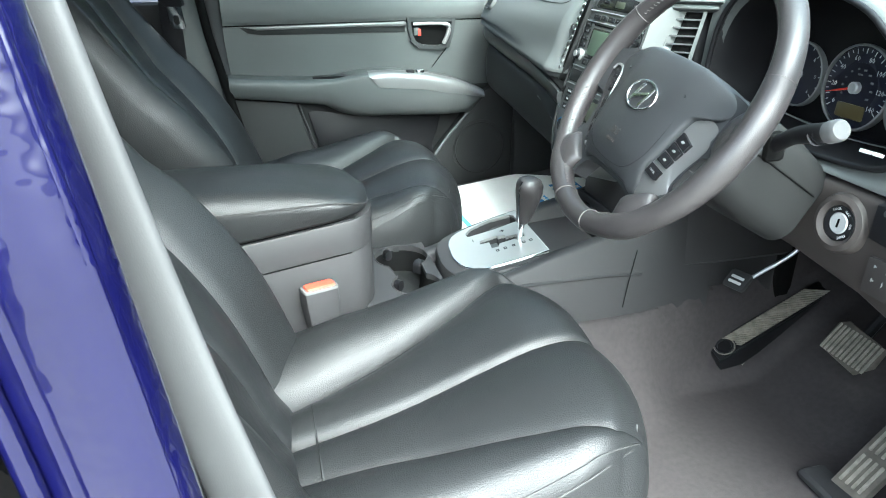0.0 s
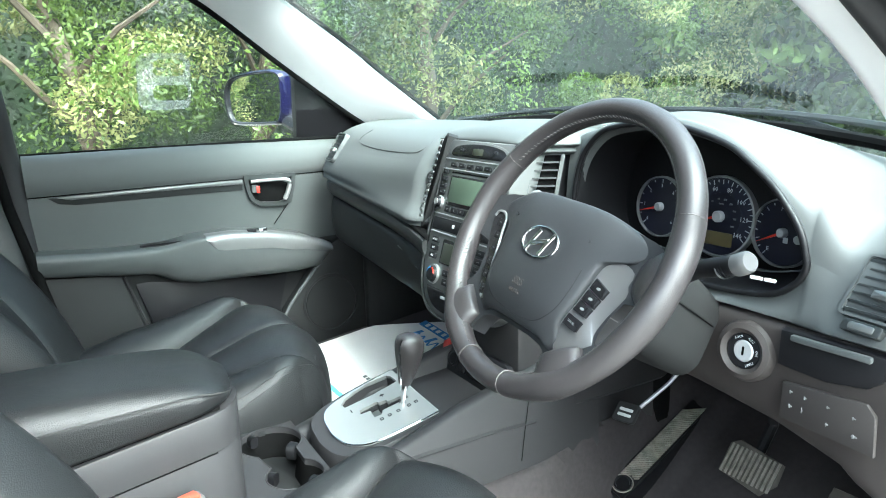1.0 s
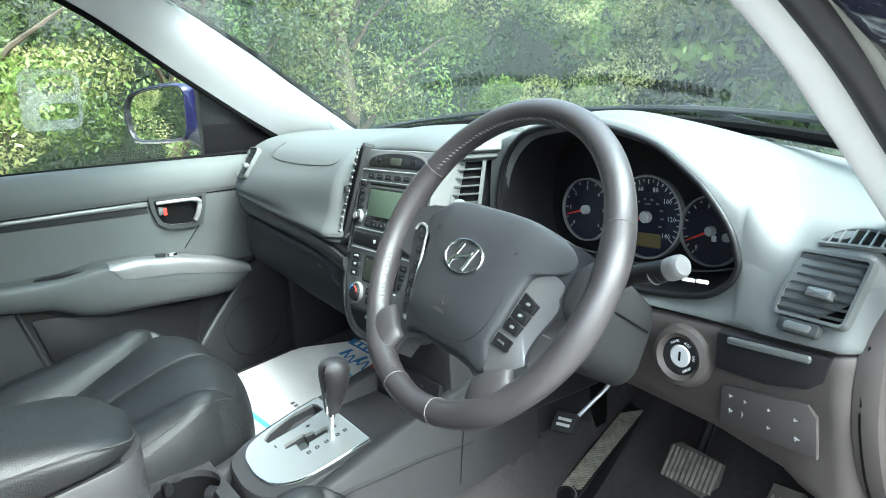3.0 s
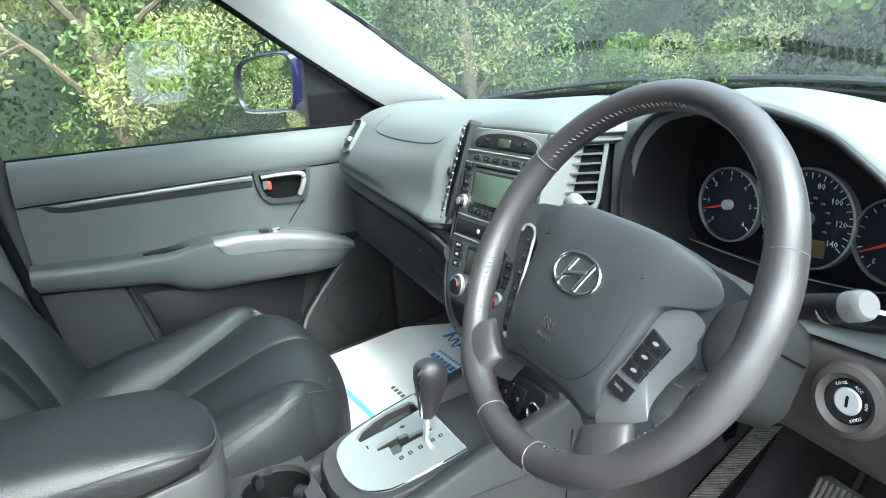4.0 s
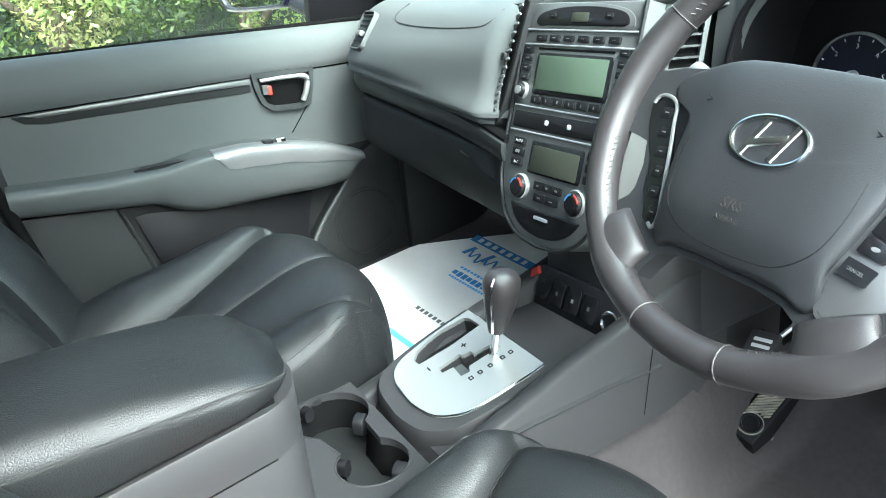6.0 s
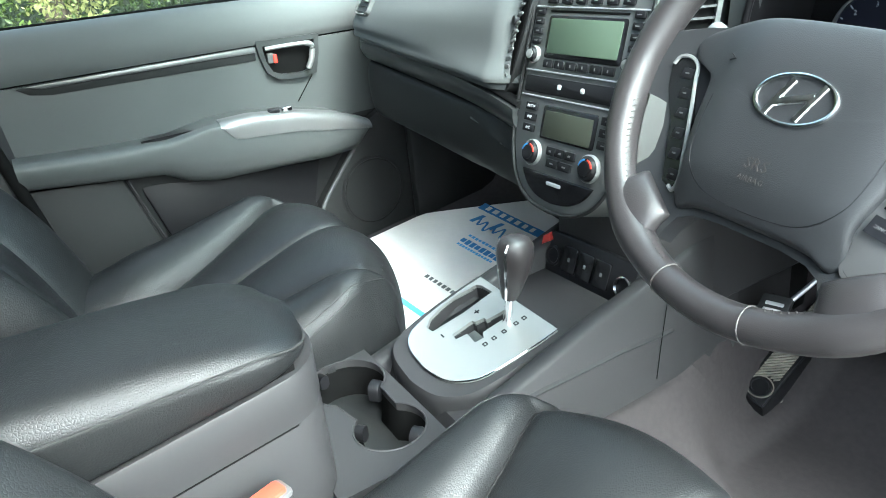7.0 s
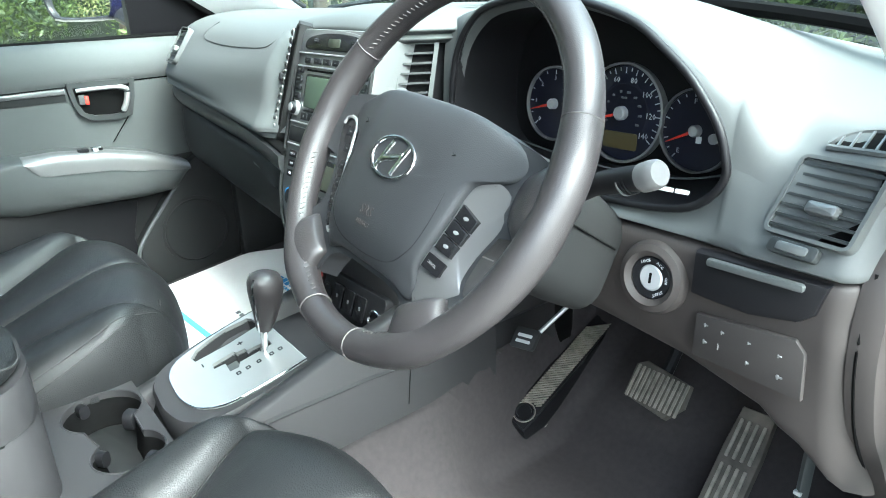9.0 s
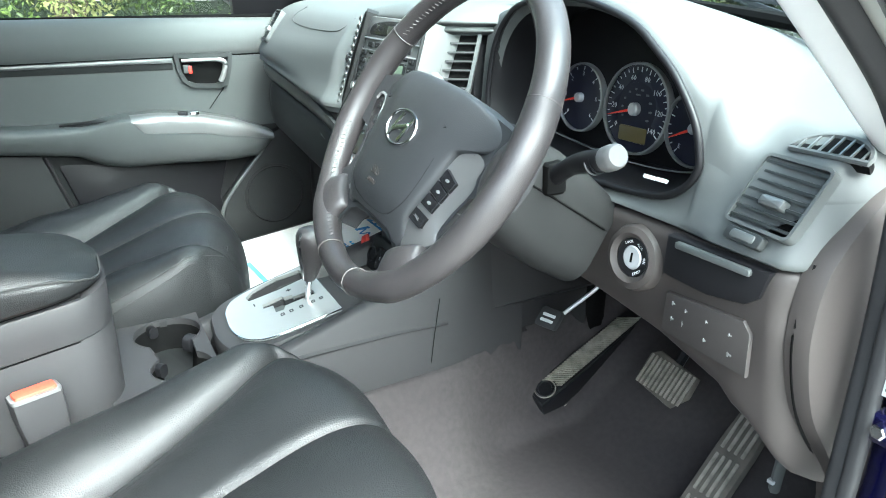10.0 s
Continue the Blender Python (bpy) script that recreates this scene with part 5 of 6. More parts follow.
part("trim_groove", tube([SD.at(a, b, 0.0105) for a, b in curved([(0.092, -0.1185), (0.082, -0.113), (0.0803, -0.104), (0.0803, -0.086), (0.0853, -0.060), (0.0903, -0.033), (0.0933, -0.013), (0.0995, 0.0), (0.113, 0.003)])], 0.0012, 5), GAP, wheel, "dark groove beside the trim")
quad = lambda a0, a1: [(mix(l0, l1, s), mix(m0, m1, s)) for s, l0, m0, l1, m1 in ((a0, 0.0975, -0.021, 0.0892, -0.065), (a1, 0.0975, -0.021, 0.0892, -0.065), (a1, 0.1180, -0.029, 0.1075, -0.068), (a0, 0.1180, -0.029, 0.1075, -0.068))]
for k in range(3):
    q4 = inset(quad(k / 3 + 0.012, (k + 1) / 3 - 0.012), 0.0002)
    bt = part("button", slab(SD, q4, 0.004, 0.0172, 0.0008), GLOSS, rp, "glossy black button")
    mx, my = sum(p[0] for p in q4) / 4, sum(p[1] for p in q4) / 4
    part("symbol", slab(SD, oval(0.0030, 0.0017, 10, (mx, my)), 0.0165, 0.0176, 0.0002), MARK, bt, "pale symbol")
cb = part("button", slab(SD, [(0.0885, -0.0705), (0.1070, -0.0735), (0.1035, -0.0855), (0.0860, -0.0825)], 0.004, 0.0172, 0.0008), GLOSS, rp, "glossy black button")
part("lettering", text_bm(SD, "CANCEL", 0.0036, 0.0955, -0.078, 0.0182, -0.16), MARK, cb)

# ---- steering column and stalks ----
col = thing("steering_column", SW.at(0, -0.02, -0.15), "grey plastic steering column shroud", "steering column")
rings = []
for d, hw, hh, dn in ((-0.045, 0.060, 0.045, 0.0), (-0.075, 0.074, 0.056, -0.006), (-0.14, 0.080, 0.064, -0.012), (-0.20, 0.074, 0.066, -0.016), (-0.26, 0.064, 0.062, -0.018)):
    f5 = Frame(SW.at(0, 0, d), WX, WU)
    rings.append([f5.at(a, b + dn, 0) for a, b in rrect(2 * hw, 2 * hh, min(hw, hh) * 0.55, 6)])
part("shroud", loft(rings), DARK, col, "dark grey column shroud", smooth=60)
part("shroud_joint", tube([Frame(SW.at(0, 0, d), WX, WU).at(hw + 0.0005, 0.0, 0) for d, hw in ((-0.075, 0.074), (-0.14, 0.080), (-0.20, 0.074), (-0.25, 0.066))], 0.0014, 5), GAP, col, "thin joint line")
for sg, tip in ((1, V((0.556, 0.532, 1.083))), (-1, V((0.185, 0.535, 1.110)))):
    base = V((0.367 + sg * 0.080, 0.545, 1.035))
    st = part("stalk", tube(smooth_path([base, base.lerp(tip, 0.35) + V((0, 0, 0.006)), base.lerp(tip, 0.62) + V((0, 0, 0.004)), base.lerp(tip, 0.90)], 5), [0.0100] * 6 + [0.0106, 0.0110, 0.0113, 0.0115, 0.0115, 0.0115, 0.0115, 0.0115, 0.0115, 0.0115], 16), BLACK, col, "black control stalk", smooth=60)
    d = (tip - base).normalized()
    part("stalk_tip", tube([base.lerp(tip, 0.88), base.lerp(tip, 0.89), base.lerp(tip, 0.97), tip + d * 0.003, tip + d * 0.006], [0.0110, 0.0128, 0.0130, 0.0124, 0.0105], 20), TIP, st, "pale grey end cap")
    for q in (0.70, 0.735, 0.77):
        part("stalk_mark", tube([base.lerp(tip, q), base.lerp(tip, q + 0.012)], 0.0119, 16), MARK if q == 0.70 else BLACK, st, "pale dial mark" if q == 0.70 else "")
    part("stalk_socket", box(base + V((-0.012, -0.014, -0.018)), base + V((0.010, 0.014, 0.018)), 0.003), GAP, col, "black stalk opening")

# ---- centre console ----
con = thing("centre_console", (-0.045, 0.30, 0.45), "dark grey plastic centre console with cup holders", "console")
rings = []
for y, zt, xr in ((0.06, 0.60, 0.068), (0.235, 0.60, 0.070), (0.262, 0.655, 0.071), (0.43, 0.690, 0.073), (0.50, 0.702, 0.075), (0.62, 0.71, 0.077), (0.70, 0.712, 0.062), (0.82, 0.716, 0.038), (0.98, 0.72, 0.030)):
    rings.append([V(p) for p in ((-0.178, y, 0.50), (-0.172, y, zt - 0.05), (-0.158, y, zt - 0.006), (-0.148, y, zt), (0.045, y, zt), (0.055, y, zt - 0.004), (xr - 0.004, y, zt - 0.05), (xr, y, 0.50))])
part("console_body", loft(rings), CONSOLE, con, "dark grey console sides", smooth=50)
# crease along the driver's side
part("side_crease", loft([[V((x, y, z)) for x, z in ((0.060, zz + 0.016), (0.0790, zz), (0.0785, zz - 0.003), (0.060, zz - 0.005))] for y, zz in ((0.27, 0.668), (0.38, 0.673), (0.52, 0.674), (0.62, 0.669))]), CONSOLE, con, "moulded crease", smooth=0)
part("panel_joint", tube([(0.0775, 0.604, 0.722), (0.0785, 0.593, 0.655), (0.0790, 0.586, 0.60)], 0.0007, 5), GAP, con, "thin joint in the console side")
for sg in (-1, 1):
    x0, x1 = (0.046, 0.074) if sg > 0 else (-0.172, -0.140)
    pts = smooth_path([(0, 0.23, 0.660), (0, 0.30, 0.680), (0, 0.37, 0.702), (0, 0.44, 0.726), (0, 0.50, 0.742), (0, 0.56, 0.757), (0, 0.66, 0.785), (0, 0.80, 0.81)], 4)
    rings = [[V((x0, p.y, 0.52)), V((x0, p.y, p.z - 0.004)), V((x0 + 0.004, p.y, p.z)), V((x1 - 0.006 - d, p.y, p.z)), V((x1 - d, p.y, p.z - 0.006)), V((x1 + 0.003 - d, p.y, 0.52))] for p, d in ((p, 0.14 * max(0, p.y - 0.63) if sg > 0 else 0) for p in pts)]
    part("console_rail", loft(rings), CONSOLE, con, "raised console edge", smooth=50)
part("tray_mat", solid([[V((x, y, z)) for x in (-0.138, 0.044)] for y, z in ((0.435, 0.705), (0.50, 0.712), (0.555, 0.716))], (0, 0, -0.01)), CONSOLE, con, "dark rubber tray mat")

# cup holder top with a figure of eight opening
CUP = Frame((-0.045, 0.17, 0.672), (1, 0, 0), (0, 1, 0))
c1, c2 = (-0.071, 0.006), (0.056, 0.010)
hole = oval(0.055, 0.055, 24, c1, 38, 322) + oval(0.047, 0.047, 24, c2, 218, 502)
plate = [(0.118, 0.064), (-0.134, 0.064), (-0.136, 0.0), (-0.136, -0.095), (0.138, -0.095), (0.136, 0.0)]
part("cup_holder_top", holed(CUP, plate, [hole], -0.012, 0.0), CONSOLE, con, "dark grey cup holder surround")
# walls and floor blackened: the shade in the wells is put into their colour
part("cup_well", loft([[CUP.at(a, b, c) for a, b in inset(hole, d)] for c, d in ((-0.002, -0.001), (-0.03, 0.002), (-0.057, 0.006))], True, False), GAP, con, "cup well coloured near black for shade", smooth=60)
part("cup_floor", slab(CUP, inset(hole, -0.002), -0.064, -0.057), DARK, con, "cup well floor coloured dark for shade")
for a, b, ang in ((-0.040, 0.040, 40), (-0.118, -0.016, 200), (0.086, 0.036, 40), (0.026, -0.022, 220)):
    big = b > 0
    f6 = Frame(CUP.at(a, b, -0.014), (math.cos(radians(ang + 90)), math.sin(radians(ang + 90)), 0), (0, 0, 1))
    fg = part("cup_grip", slab(f6, rrect(0.026 if big else 0.016, 0.030 if big else 0.022, 0.011 if big else 0.007, 6), -0.010, 0.006, 0.005, dome=0.003), BLACK, con, "black sprung cup grip")
    part("grip_pad", slab(f6, rrect(0.006, 0.016, 0.002, 3), 0.004, 0.0102, 0.001), SILVER, fg, "pale worn grip edge")
part("cup_rim", tube([CUP.at(a, b, 0.0002) for a, b in hole], 0.0014, 5, True), CONSOLE, con, "rounded rim of the cup wells")

# gear selector
GP = Frame((-0.04, 0.34, 0.704), (1, 0, -0.10), (0, 1, 0.225))
slot = [(-0.065, 0.088), (-0.090, 0.086), (-0.098, 0.080), (-0.102, 0.040), (-0.097, 0.010), (-0.089, -0.014), (-0.076, -0.027), (-0.062, -0.025), (-0.060, 0.03)]
gate = [(-0.003, 0.081), (-0.017, 0.081), (-0.021, 0.045), (-0.028, 0.045), (-0.030, 0.031), (-0.036, 0.029), (-0.034, -0.008), (-0.022, -0.010), (-0.019, 0.008), (0.004, 0.006), (0.006, 0.020), (-0.004, 0.026)]
pl = [(0.069, 0.03), (0.070, 0.07), (0.070, 0.103), (-0.108, 0.097)] + [(p.x, p.y) for p in smooth_path([(-0.106, 0.06, 0), (-0.100, 0.0, 0), (-0.088, -0.046, 0), (-0.064, -0.066, 0), (-0.03, -0.071, 0), (0.0, -0.071, 0), (0.036, -0.060, 0), (0.060, -0.032, 0), (0.067, 0.0, 0)], 4)]
gs = thing("gear_selector", GP.at(0, 0, -0.03), "silver gear selector plate with a leather lever", "gear lever")
out = [(-0.019 + (a + 0.019) * 1.12, b if b > 0.09 else b * 1.05 - 0.022) for a, b in pl]
part("surround", holed(GP, out, [slot, gate], -0.028, -0.004), CONSOLE, gs, "dark grey moulded surround")
part("surround_skirt", loft([[GP.at(a, b, -0.004) for a, b in out], [GP.at(-0.019 + (a + 0.019) * 1.05, b * 1.03 - 0.002, -0.012) for a, b in out], [GP.at(-0.019 + (a + 0.019) * 1.07, b * 1.05 - 0.004, -0.05) for a, b in out]], True, False), CONSOLE, gs, "rounded surround edge", smooth=60)
part("selector_plate", holed(GP, pl, [slot, gate], -0.006, 0.0015), SILVER, gs, "brushed silver plate")
part("plate_edge", tube([GP.at(a, b, 0.0) for a, b in pl], 0.0016, 6, True, up=GP.n), CHROME, gs, "bright plate edge")
part("slot_floor", slab(GP, rrect(0.15, 0.15, 0.01, 3, (-0.03, 0.025)), -0.034, -0.026), BLACK, gs, "dark slot floor")
part("gate_cover", slab(GP, rrect(0.030, 0.026, 0.002, 3, (-0.016, 0.014)), -0.026, -0.012), PLASTIC, gs, "grey gate slider")
for b in (0.085, 0.070, 0.048, 0.030, 0.014):
    part("gear_mark", holed(GP, rrect(0.007, 0.007, 0.001, 2, (0.018, b)), [rrect(0.0038, 0.0034, 0.0005, 1, (0.018, b))], 0.0005, 0.0021), BLACK, gs, "small dark gear mark")
for a, b in ((-0.046, 0.045), (-0.043, -0.020)):
    part("gear_mark", slab(GP, rrect(0.009, 0.0022, 0.0005, 1, (a, b)), 0.0005, 0.0021, 0.0002), BLACK, gs, "small dark shift mark")
    if b > 0:
        part("gear_mark", slab(GP, rrect(0.0022, 0.009, 0.0005, 1, (a, b)), 0.0005, 0.0024, 0.0002), BLACK, gs, "small dark shift mark")
k0 = V((-0.038, 0.400, 0.700))
kd = V((0.14, 0.09, 1)).normalized()
part("lever_shaft", tube([k0, k0 + kd * 0.05, k0 + kd * 0.085], [0.0065, 0.0058, 0.0065], 14), CHROME, gs, "chromed lever shaft")
rings = []
kx, ky = V((1, 0, -0.14)).normalized(), V((0, 1, -0.09)).normalized()
for h, rx, ry, off in ((0.060, 0.0085, 0.010, 0.0), (0.072, 0.0105, 0.013, 0.001), (0.090, 0.0135, 0.017, 0.002), (0.110, 0.0165, 0.021, 0.002), (0.128, 0.0180, 0.0235, 0.001), (0.142, 0.0175, 0.0235, 0.0), (0.152, 0.0145, 0.019, -0.001), (0.157, 0.008, 0.011, -0.002), (0.1582, 0.002, 0.003, -0.002)):
    c = k0 + kd * h + ky * off
    rings.append([c + kx * rx * 1.28 * math.cos(2 * math.pi * j / 24) + ky * ry * 1.15 * math.sin(2 * math.pi * j / 24) for j in range(24)])
kb = part("lever_knob", loft(rings), WORN, gs, "grey leather knob", smooth=70)
part("knob_strip", tube([k0 + kd * h + kx * rx * 1.28 * math.cos(-1.1) + ky * (off + ry * 1.15 * math.sin(-1.1)) for h, rx, ry, off in ((0.062, 0.0088, 0.0103, 0.0), (0.090, 0.0136, 0.0171, 0.002), (0.110, 0.0166, 0.0211, 0.002), (0.128, 0.0181, 0.0236, 0.001), (0.142, 0.0176, 0.0236, 0.0), (0.152, 0.0146, 0.0191, -0.001))], 0.0022, 6), CHROME, kb, "chrome strip")
part("knob_strip", tube([k0 + kd * h + kx * rx * 1.28 * math.cos(-2.3) + ky * (off + ry * 1.15 * math.sin(-2.3)) for h, rx, ry, off in ((0.062, 0.0088, 0.0103, 0.0), (0.090, 0.0136, 0.0171, 0.002), (0.110, 0.0166, 0.0211, 0.002), (0.128, 0.0181, 0.0236, 0.001), (0.142, 0.0176, 0.0236, 0.0), (0.152, 0.0146, 0.0191, -0.001))], 0.0014, 6), SILVER_DULL, kb, "thin silver seam")

# socket and switch panel at the front of the tray
FP = Frame((-0.046, 0.566, 0.745), (1, 0, 0), (0, 0.35, 1))
fpb = thing("console_switch_panel", FP.at(0, -0.03, 0), "black panel with seat heater switches and power sockets", "switch panel")
part("panel", slab(FP, rrect(0.19, 0.070, 0.01, 4), -0.02, 0.0, 0.003), BLACK, fpb, "black panel")
for a in (-0.078, 0.076):
    so = part("socket", lathe(FP, [(0.0165, -0.004), (0.0165, 0.004), (0.0145, 0.005), (0.012, 0.003), (0.0115, -0.012)], 26, (a, -0.004)), CHROME if a > 0 else BLACK, fpb, "round power socket")
    part("socket_cap", lathe(FP, [(0.0118, -0.008), (0.0115, 0.001), (0.001, 0.0015)], 22, (a, -0.004)), BLACK, so, "black socket cap")
for k in range(3):
    press(fpb, FP, -0.040 + 0.036 * k, 0.0, 0.030, 0.042, mat=GLOSS, c=0.004, mark=(0.005, 0.006), r=0.003)
red = thing("red_tab", (-0.098, 0.575, 0.775), "small red plastic tab beside the console", "tab")
part("flag", slab(Frame((-0.128, 0.545, 0.775), (1, 0.3, 0), (0, 0, 1)), [(0, -0.008), (0.018, 0.002), (0.016, 0.015), (0.004, 0.008)], -0.004, 0.004), RED_DARK, red, "red plastic flag")

# ---- armrest box ----
ab = thing("armrest_box", (-0.016, -0.12, 0.55), "black leather padded armrest box between the seats", "armrest")
rings = []
XL, XR = -0.116, 0.086


def gap_z(y):
    return 0.846 - 0.155 * (0.068 - y)


def crown(ring):
    """More points along the flat top, so that it can arch."""
    out = []
    for p, q in zip(ring, ring[1:] + ring[:1]):
        out.append(p)
        if p[1] > 0 and abs(p[0] - q[0]) > 0.03:
            out += [(mix(p[0], q[0], k / 8), mix(p[1], q[1], k / 8)) for k in range(1, 8)]
    return out


def arm_ring(y, inset_by, z0, z1, r):
    """Section of the lid: round above, nearly square below."""
    w, h = XR - XL - 2 * inset_by, max(0.010, z1 - z0 - inset_by * 0.45)
    top = [(a, b) for a, b in rrect(w, h, min(r, h * 0.45), 7) if b > 0]
    low = [(a, b) for a, b in rrect(w, h, 0.006, 7) if b < 0]
    out = []
    for a, b in crown(top + low):
        bulge = 0.004 * math.sin(math.pi * (b / h + 0.5))
        out.append(V(((XL + XR) / 2 + a + math.copysign(bulge, a), y, z0 + h / 2 + b + (0.010 * math.cos(math.pi * a / w) if b > 0 else 0))))
    return out


ys = [(0.090, 0.066, 0.008), (0.088, 0.052, 0.012), (0.082, 0.036, 0.016), (0.072, 0.021, 0.020), (0.057, 0.009, 0.024), (0.040, 0.003, 0.028)] + [(y, 0.0, 0.030) for y in spread(0.022, -0.42, 12)]
def lid_top(y):
    return 0.890 + 0.006 * math.sin(max(0, 0.08 - y) * 5) - 0.012 * min(1, max(0, (y + 0.08) / 0.14)) ** 1.5


part("lid", loft([arm_ring(y, d, gap_z(y) + 0.002, lid_top(y), r) for y, d, r in ys]), LEATHER, ab, "black leather padded lid", smooth=60)
seam = smooth_path([(XL + 0.066, 0.0905, 0.857), (XR - 0.066, 0.0905, 0.857), (XR - 0.036, 0.0835, 0.859), (XR - 0.019, 0.072, 0.864), (XR - 0.006, 0.055, 0.870), (XR + 0.0028, 0.02, 0.876), (XR + 0.0034, -0.1, 0.872), (XR + 0.0035, -0.4, 0.862)], 6)
part("seam", tube(seam, 0.0017, 5), STITCH, ab, "grey stitched piping")


def box_ring(y, d):
    g, w = gap_z(y) - 0.003, 0.785 - 0.16 * (0.068 - y)
    return [V((x, y, z)) for x, z in ((XL + 0.012 + d, 0.55), (XL + 0.004 + d, 0.70), (XL + 0.002 + d, g - 0.02), (XL + 0.010 + d, g), (XR - 0.003 - d, g), (XR - 0.001 - d, g - 0.003), (XR - 0.001 - d, w + 0.02), (XR - 0.001 - d, w + 0.003), (XR - 0.006 - d, w), (XR - 0.004 - d, w - 0.004), (XR - 0.004 - d, 0.70), (XR + 0.004 - d, 0.55))]


part("box_body", loft([box_ring(y, d) for y, d in ((0.096, 0.055), (0.093, 0.042), (0.087, 0.026), (0.077, 0.012), (0.065, 0.004), (0.050, 0.0), (0.0, 0.0), (-0.2, 0.0), (-0.42, 0.0))]), CONSOLE, ab, "dark grey grained box", smooth=40)
part("side_groove", tube([V((XR - 0.0045, y, 0.785 - 0.16 * (0.068 - y))) for y in spread(0.052, -0.42, 8)], 0.0016, 6), GAP, ab, "dark groove along the box")
part("lid_gap", loft([[V((x, y, gap_z(y) + q)) for x, q in ((XL + 0.014, -0.004), (XR - 0.012, -0.004), (XR - 0.012, 0.004), (XL + 0.014, 0.004))] for y in (-0.41, 0.062)]), GAP, ab, "dark gap below the lid")

# ---- buckles and belt ----
def buckle(o, lean, label):
    t = thing("seat_belt_buckle", o, label, "buckle", "seat belt buckles")
    f7 = Frame(o, (-0.30, 0.95, 0), V((lean, -0.06, 1)))
    part("body", slab(f7, [(-0.024, -0.100), (0.022, -0.100), (0.030, -0.030), (0.030, 0.0), (-0.030, 0.0), (-0.030, -0.030)], -0.014, 0.014, 0.006), CONSOLE, t, "grey plastic buckle body")
    ft = Frame(f7.at(0, 0.0, 0), f7.u, -f7.n)
    part("rim", slab(ft, rrect(0.060, 0.028, 0.006, 3), -0.003, 0.002, 0.001), TIP, t, "pale rim round the button")
    part("button", slab(ft, rrect(0.050, 0.021, 0.004, 3), 0.0, 0.006, 0.002), ORANGE, t, "orange red release button")
    part("stalk", tube([f7.at(0, -0.098), f7.at(0, -0.18)], 0.014, 8, flat=0.5), BLACK, t, "black webbing stalk")
    return t


buckle((0.124, -0.010, 0.745), 0.03, "grey seat belt buckle with an orange red button")
belt = thing("seat_belt", (-0.70, -0.26, 1.1), "black seat belt webbing hanging on the door post", "seat belt")
part("webbing", solid([[V((-0.704 + 0.006 * q, -0.262 + 0.028 * q - 0.005 * (z - 1.1), z)) for q in (-0.8, 0.0, 0.8)] for z in spread(0.55, 1.45, 12)], (0.002, 0.003, 0)), BLACK, belt, "black webbing")
f8 = Frame((-0.690, -0.247, 1.100), (0.35, 0.9, 0), (0.05, -0.1, 1))
part("latch_plate", holed(f8, rrect(0.036, 0.062, 0.008), [rrect(0.014, 0.022, 0.005, 3, (0, -0.010))], -0.0015, 0.0015), CHROME, belt, "chromed latch tongue")
part("latch_cover", slab(f8, rrect(0.052, 0.030, 0.006, 4, (0, 0.036)), -0.006, 0.006), BLACK, belt, "black tongue cover")

# ---- passenger door ----
door = thing("door", (-0.80, 0.25, 0.45), "grey plastic passenger door trim with silver pull and armrest", "car door")


def dx(y):
    return -0.770 - 0.06 * (y - 0.1)


def sheet(name, y0, y1, prof, mat, label, n=30, owner=None, smooth=50, thick=(-0.02, 0, 0)):
    """A door part along y; prof(y) gives (inward, z) points from the top down."""
    rows = [smooth_path([(dx(y) + a, y, z) for a, z in prof(y)], 4) for y in spread(y0, y1, n)]
    return part(name, solid(rows, thick), mat, owner or door, label, smooth=smooth)


Y0, Y1 = -0.145, 0.70
sheet("upper_trim", Y0, Y1, lambda y: [(-0.040, 1.150), (-0.022, 1.1565), (-0.008, 1.152), (0.004, 1.135), (0.010, 1.105), (0.007, 1.080), (0.0, 1.066)], PAD, "soft grey top roll")
sheet("trim_groove", Y0, Y1, lambda y: [(-0.008, 1.068), (-0.010, 1.064), (-0.008, 1.060)], GAP, "dark groove")
sheet("door_insert", Y0, Y1, lambda y: [(-0.002, 1.062), (-0.003, 1.03), (-0.006, 0.98), (-0.010, 0.93), (-0.014, 0.88)], PLASTIC, "dark grey door insert")
sheet("lower_panel", Y0, Y1, lambda y: [(-0.014, 0.90), (-0.020, 0.84), (-0.030, 0.78), (-0.034, 0.65), (-0.036, 0.40)], DARK, "dark grey lower door panel")
DF = Frame((-0.764, 0, 0), (-0.06, 1, 0), (0, 0, 1))
# silver strip in its recess
# flat plate, coloured dark to paint the recess's shade
part("strip_recess", slab(DF, [(-0.105, 1.060), (-0.085, 1.046), (-0.05, 1.040), (0.335, 1.036), (0.335, 1.060)], -0.008, 0.0005, 0.001), DARK, door, "flat dark plate as shade of the strip's recess")
part("silver_strip", slab(DF, [(-0.092, 1.0615), (-0.060, 1.0535), (0.20, 1.0535), (0.335, 1.0515), (0.335, 1.0635), (0.10, 1.0635)], -0.004, 0.007, 0.003), SATIN, door, "thin brushed silver strip")
# handle
hb = [(0.338, 1.074), (0.342, 1.040), (0.352, 1.008), (0.375, 0.990), (0.43, 0.985), (0.462, 0.990), (0.474, 1.030), (0.480, 1.070)]
hi = inset([(0.350, 1.062), (0.354, 1.030), (0.365, 1.008), (0.385, 1.000), (0.43, 0.997), (0.452, 1.002), (0.462, 1.030), (0.468, 1.060)], 0.0)
hz = part("handle_bezel", holed(DF, hb, [hi], -0.004, 0.006), BAND, door, "dark handle surround")
# shallow black plate paints the shade of the hollow behind the handle
part("handle_well", slab(DF, inset(hi, -0.004), -0.004, -0.002, 0.0005), GAP, hz, "black plate as shade of the handle recess")
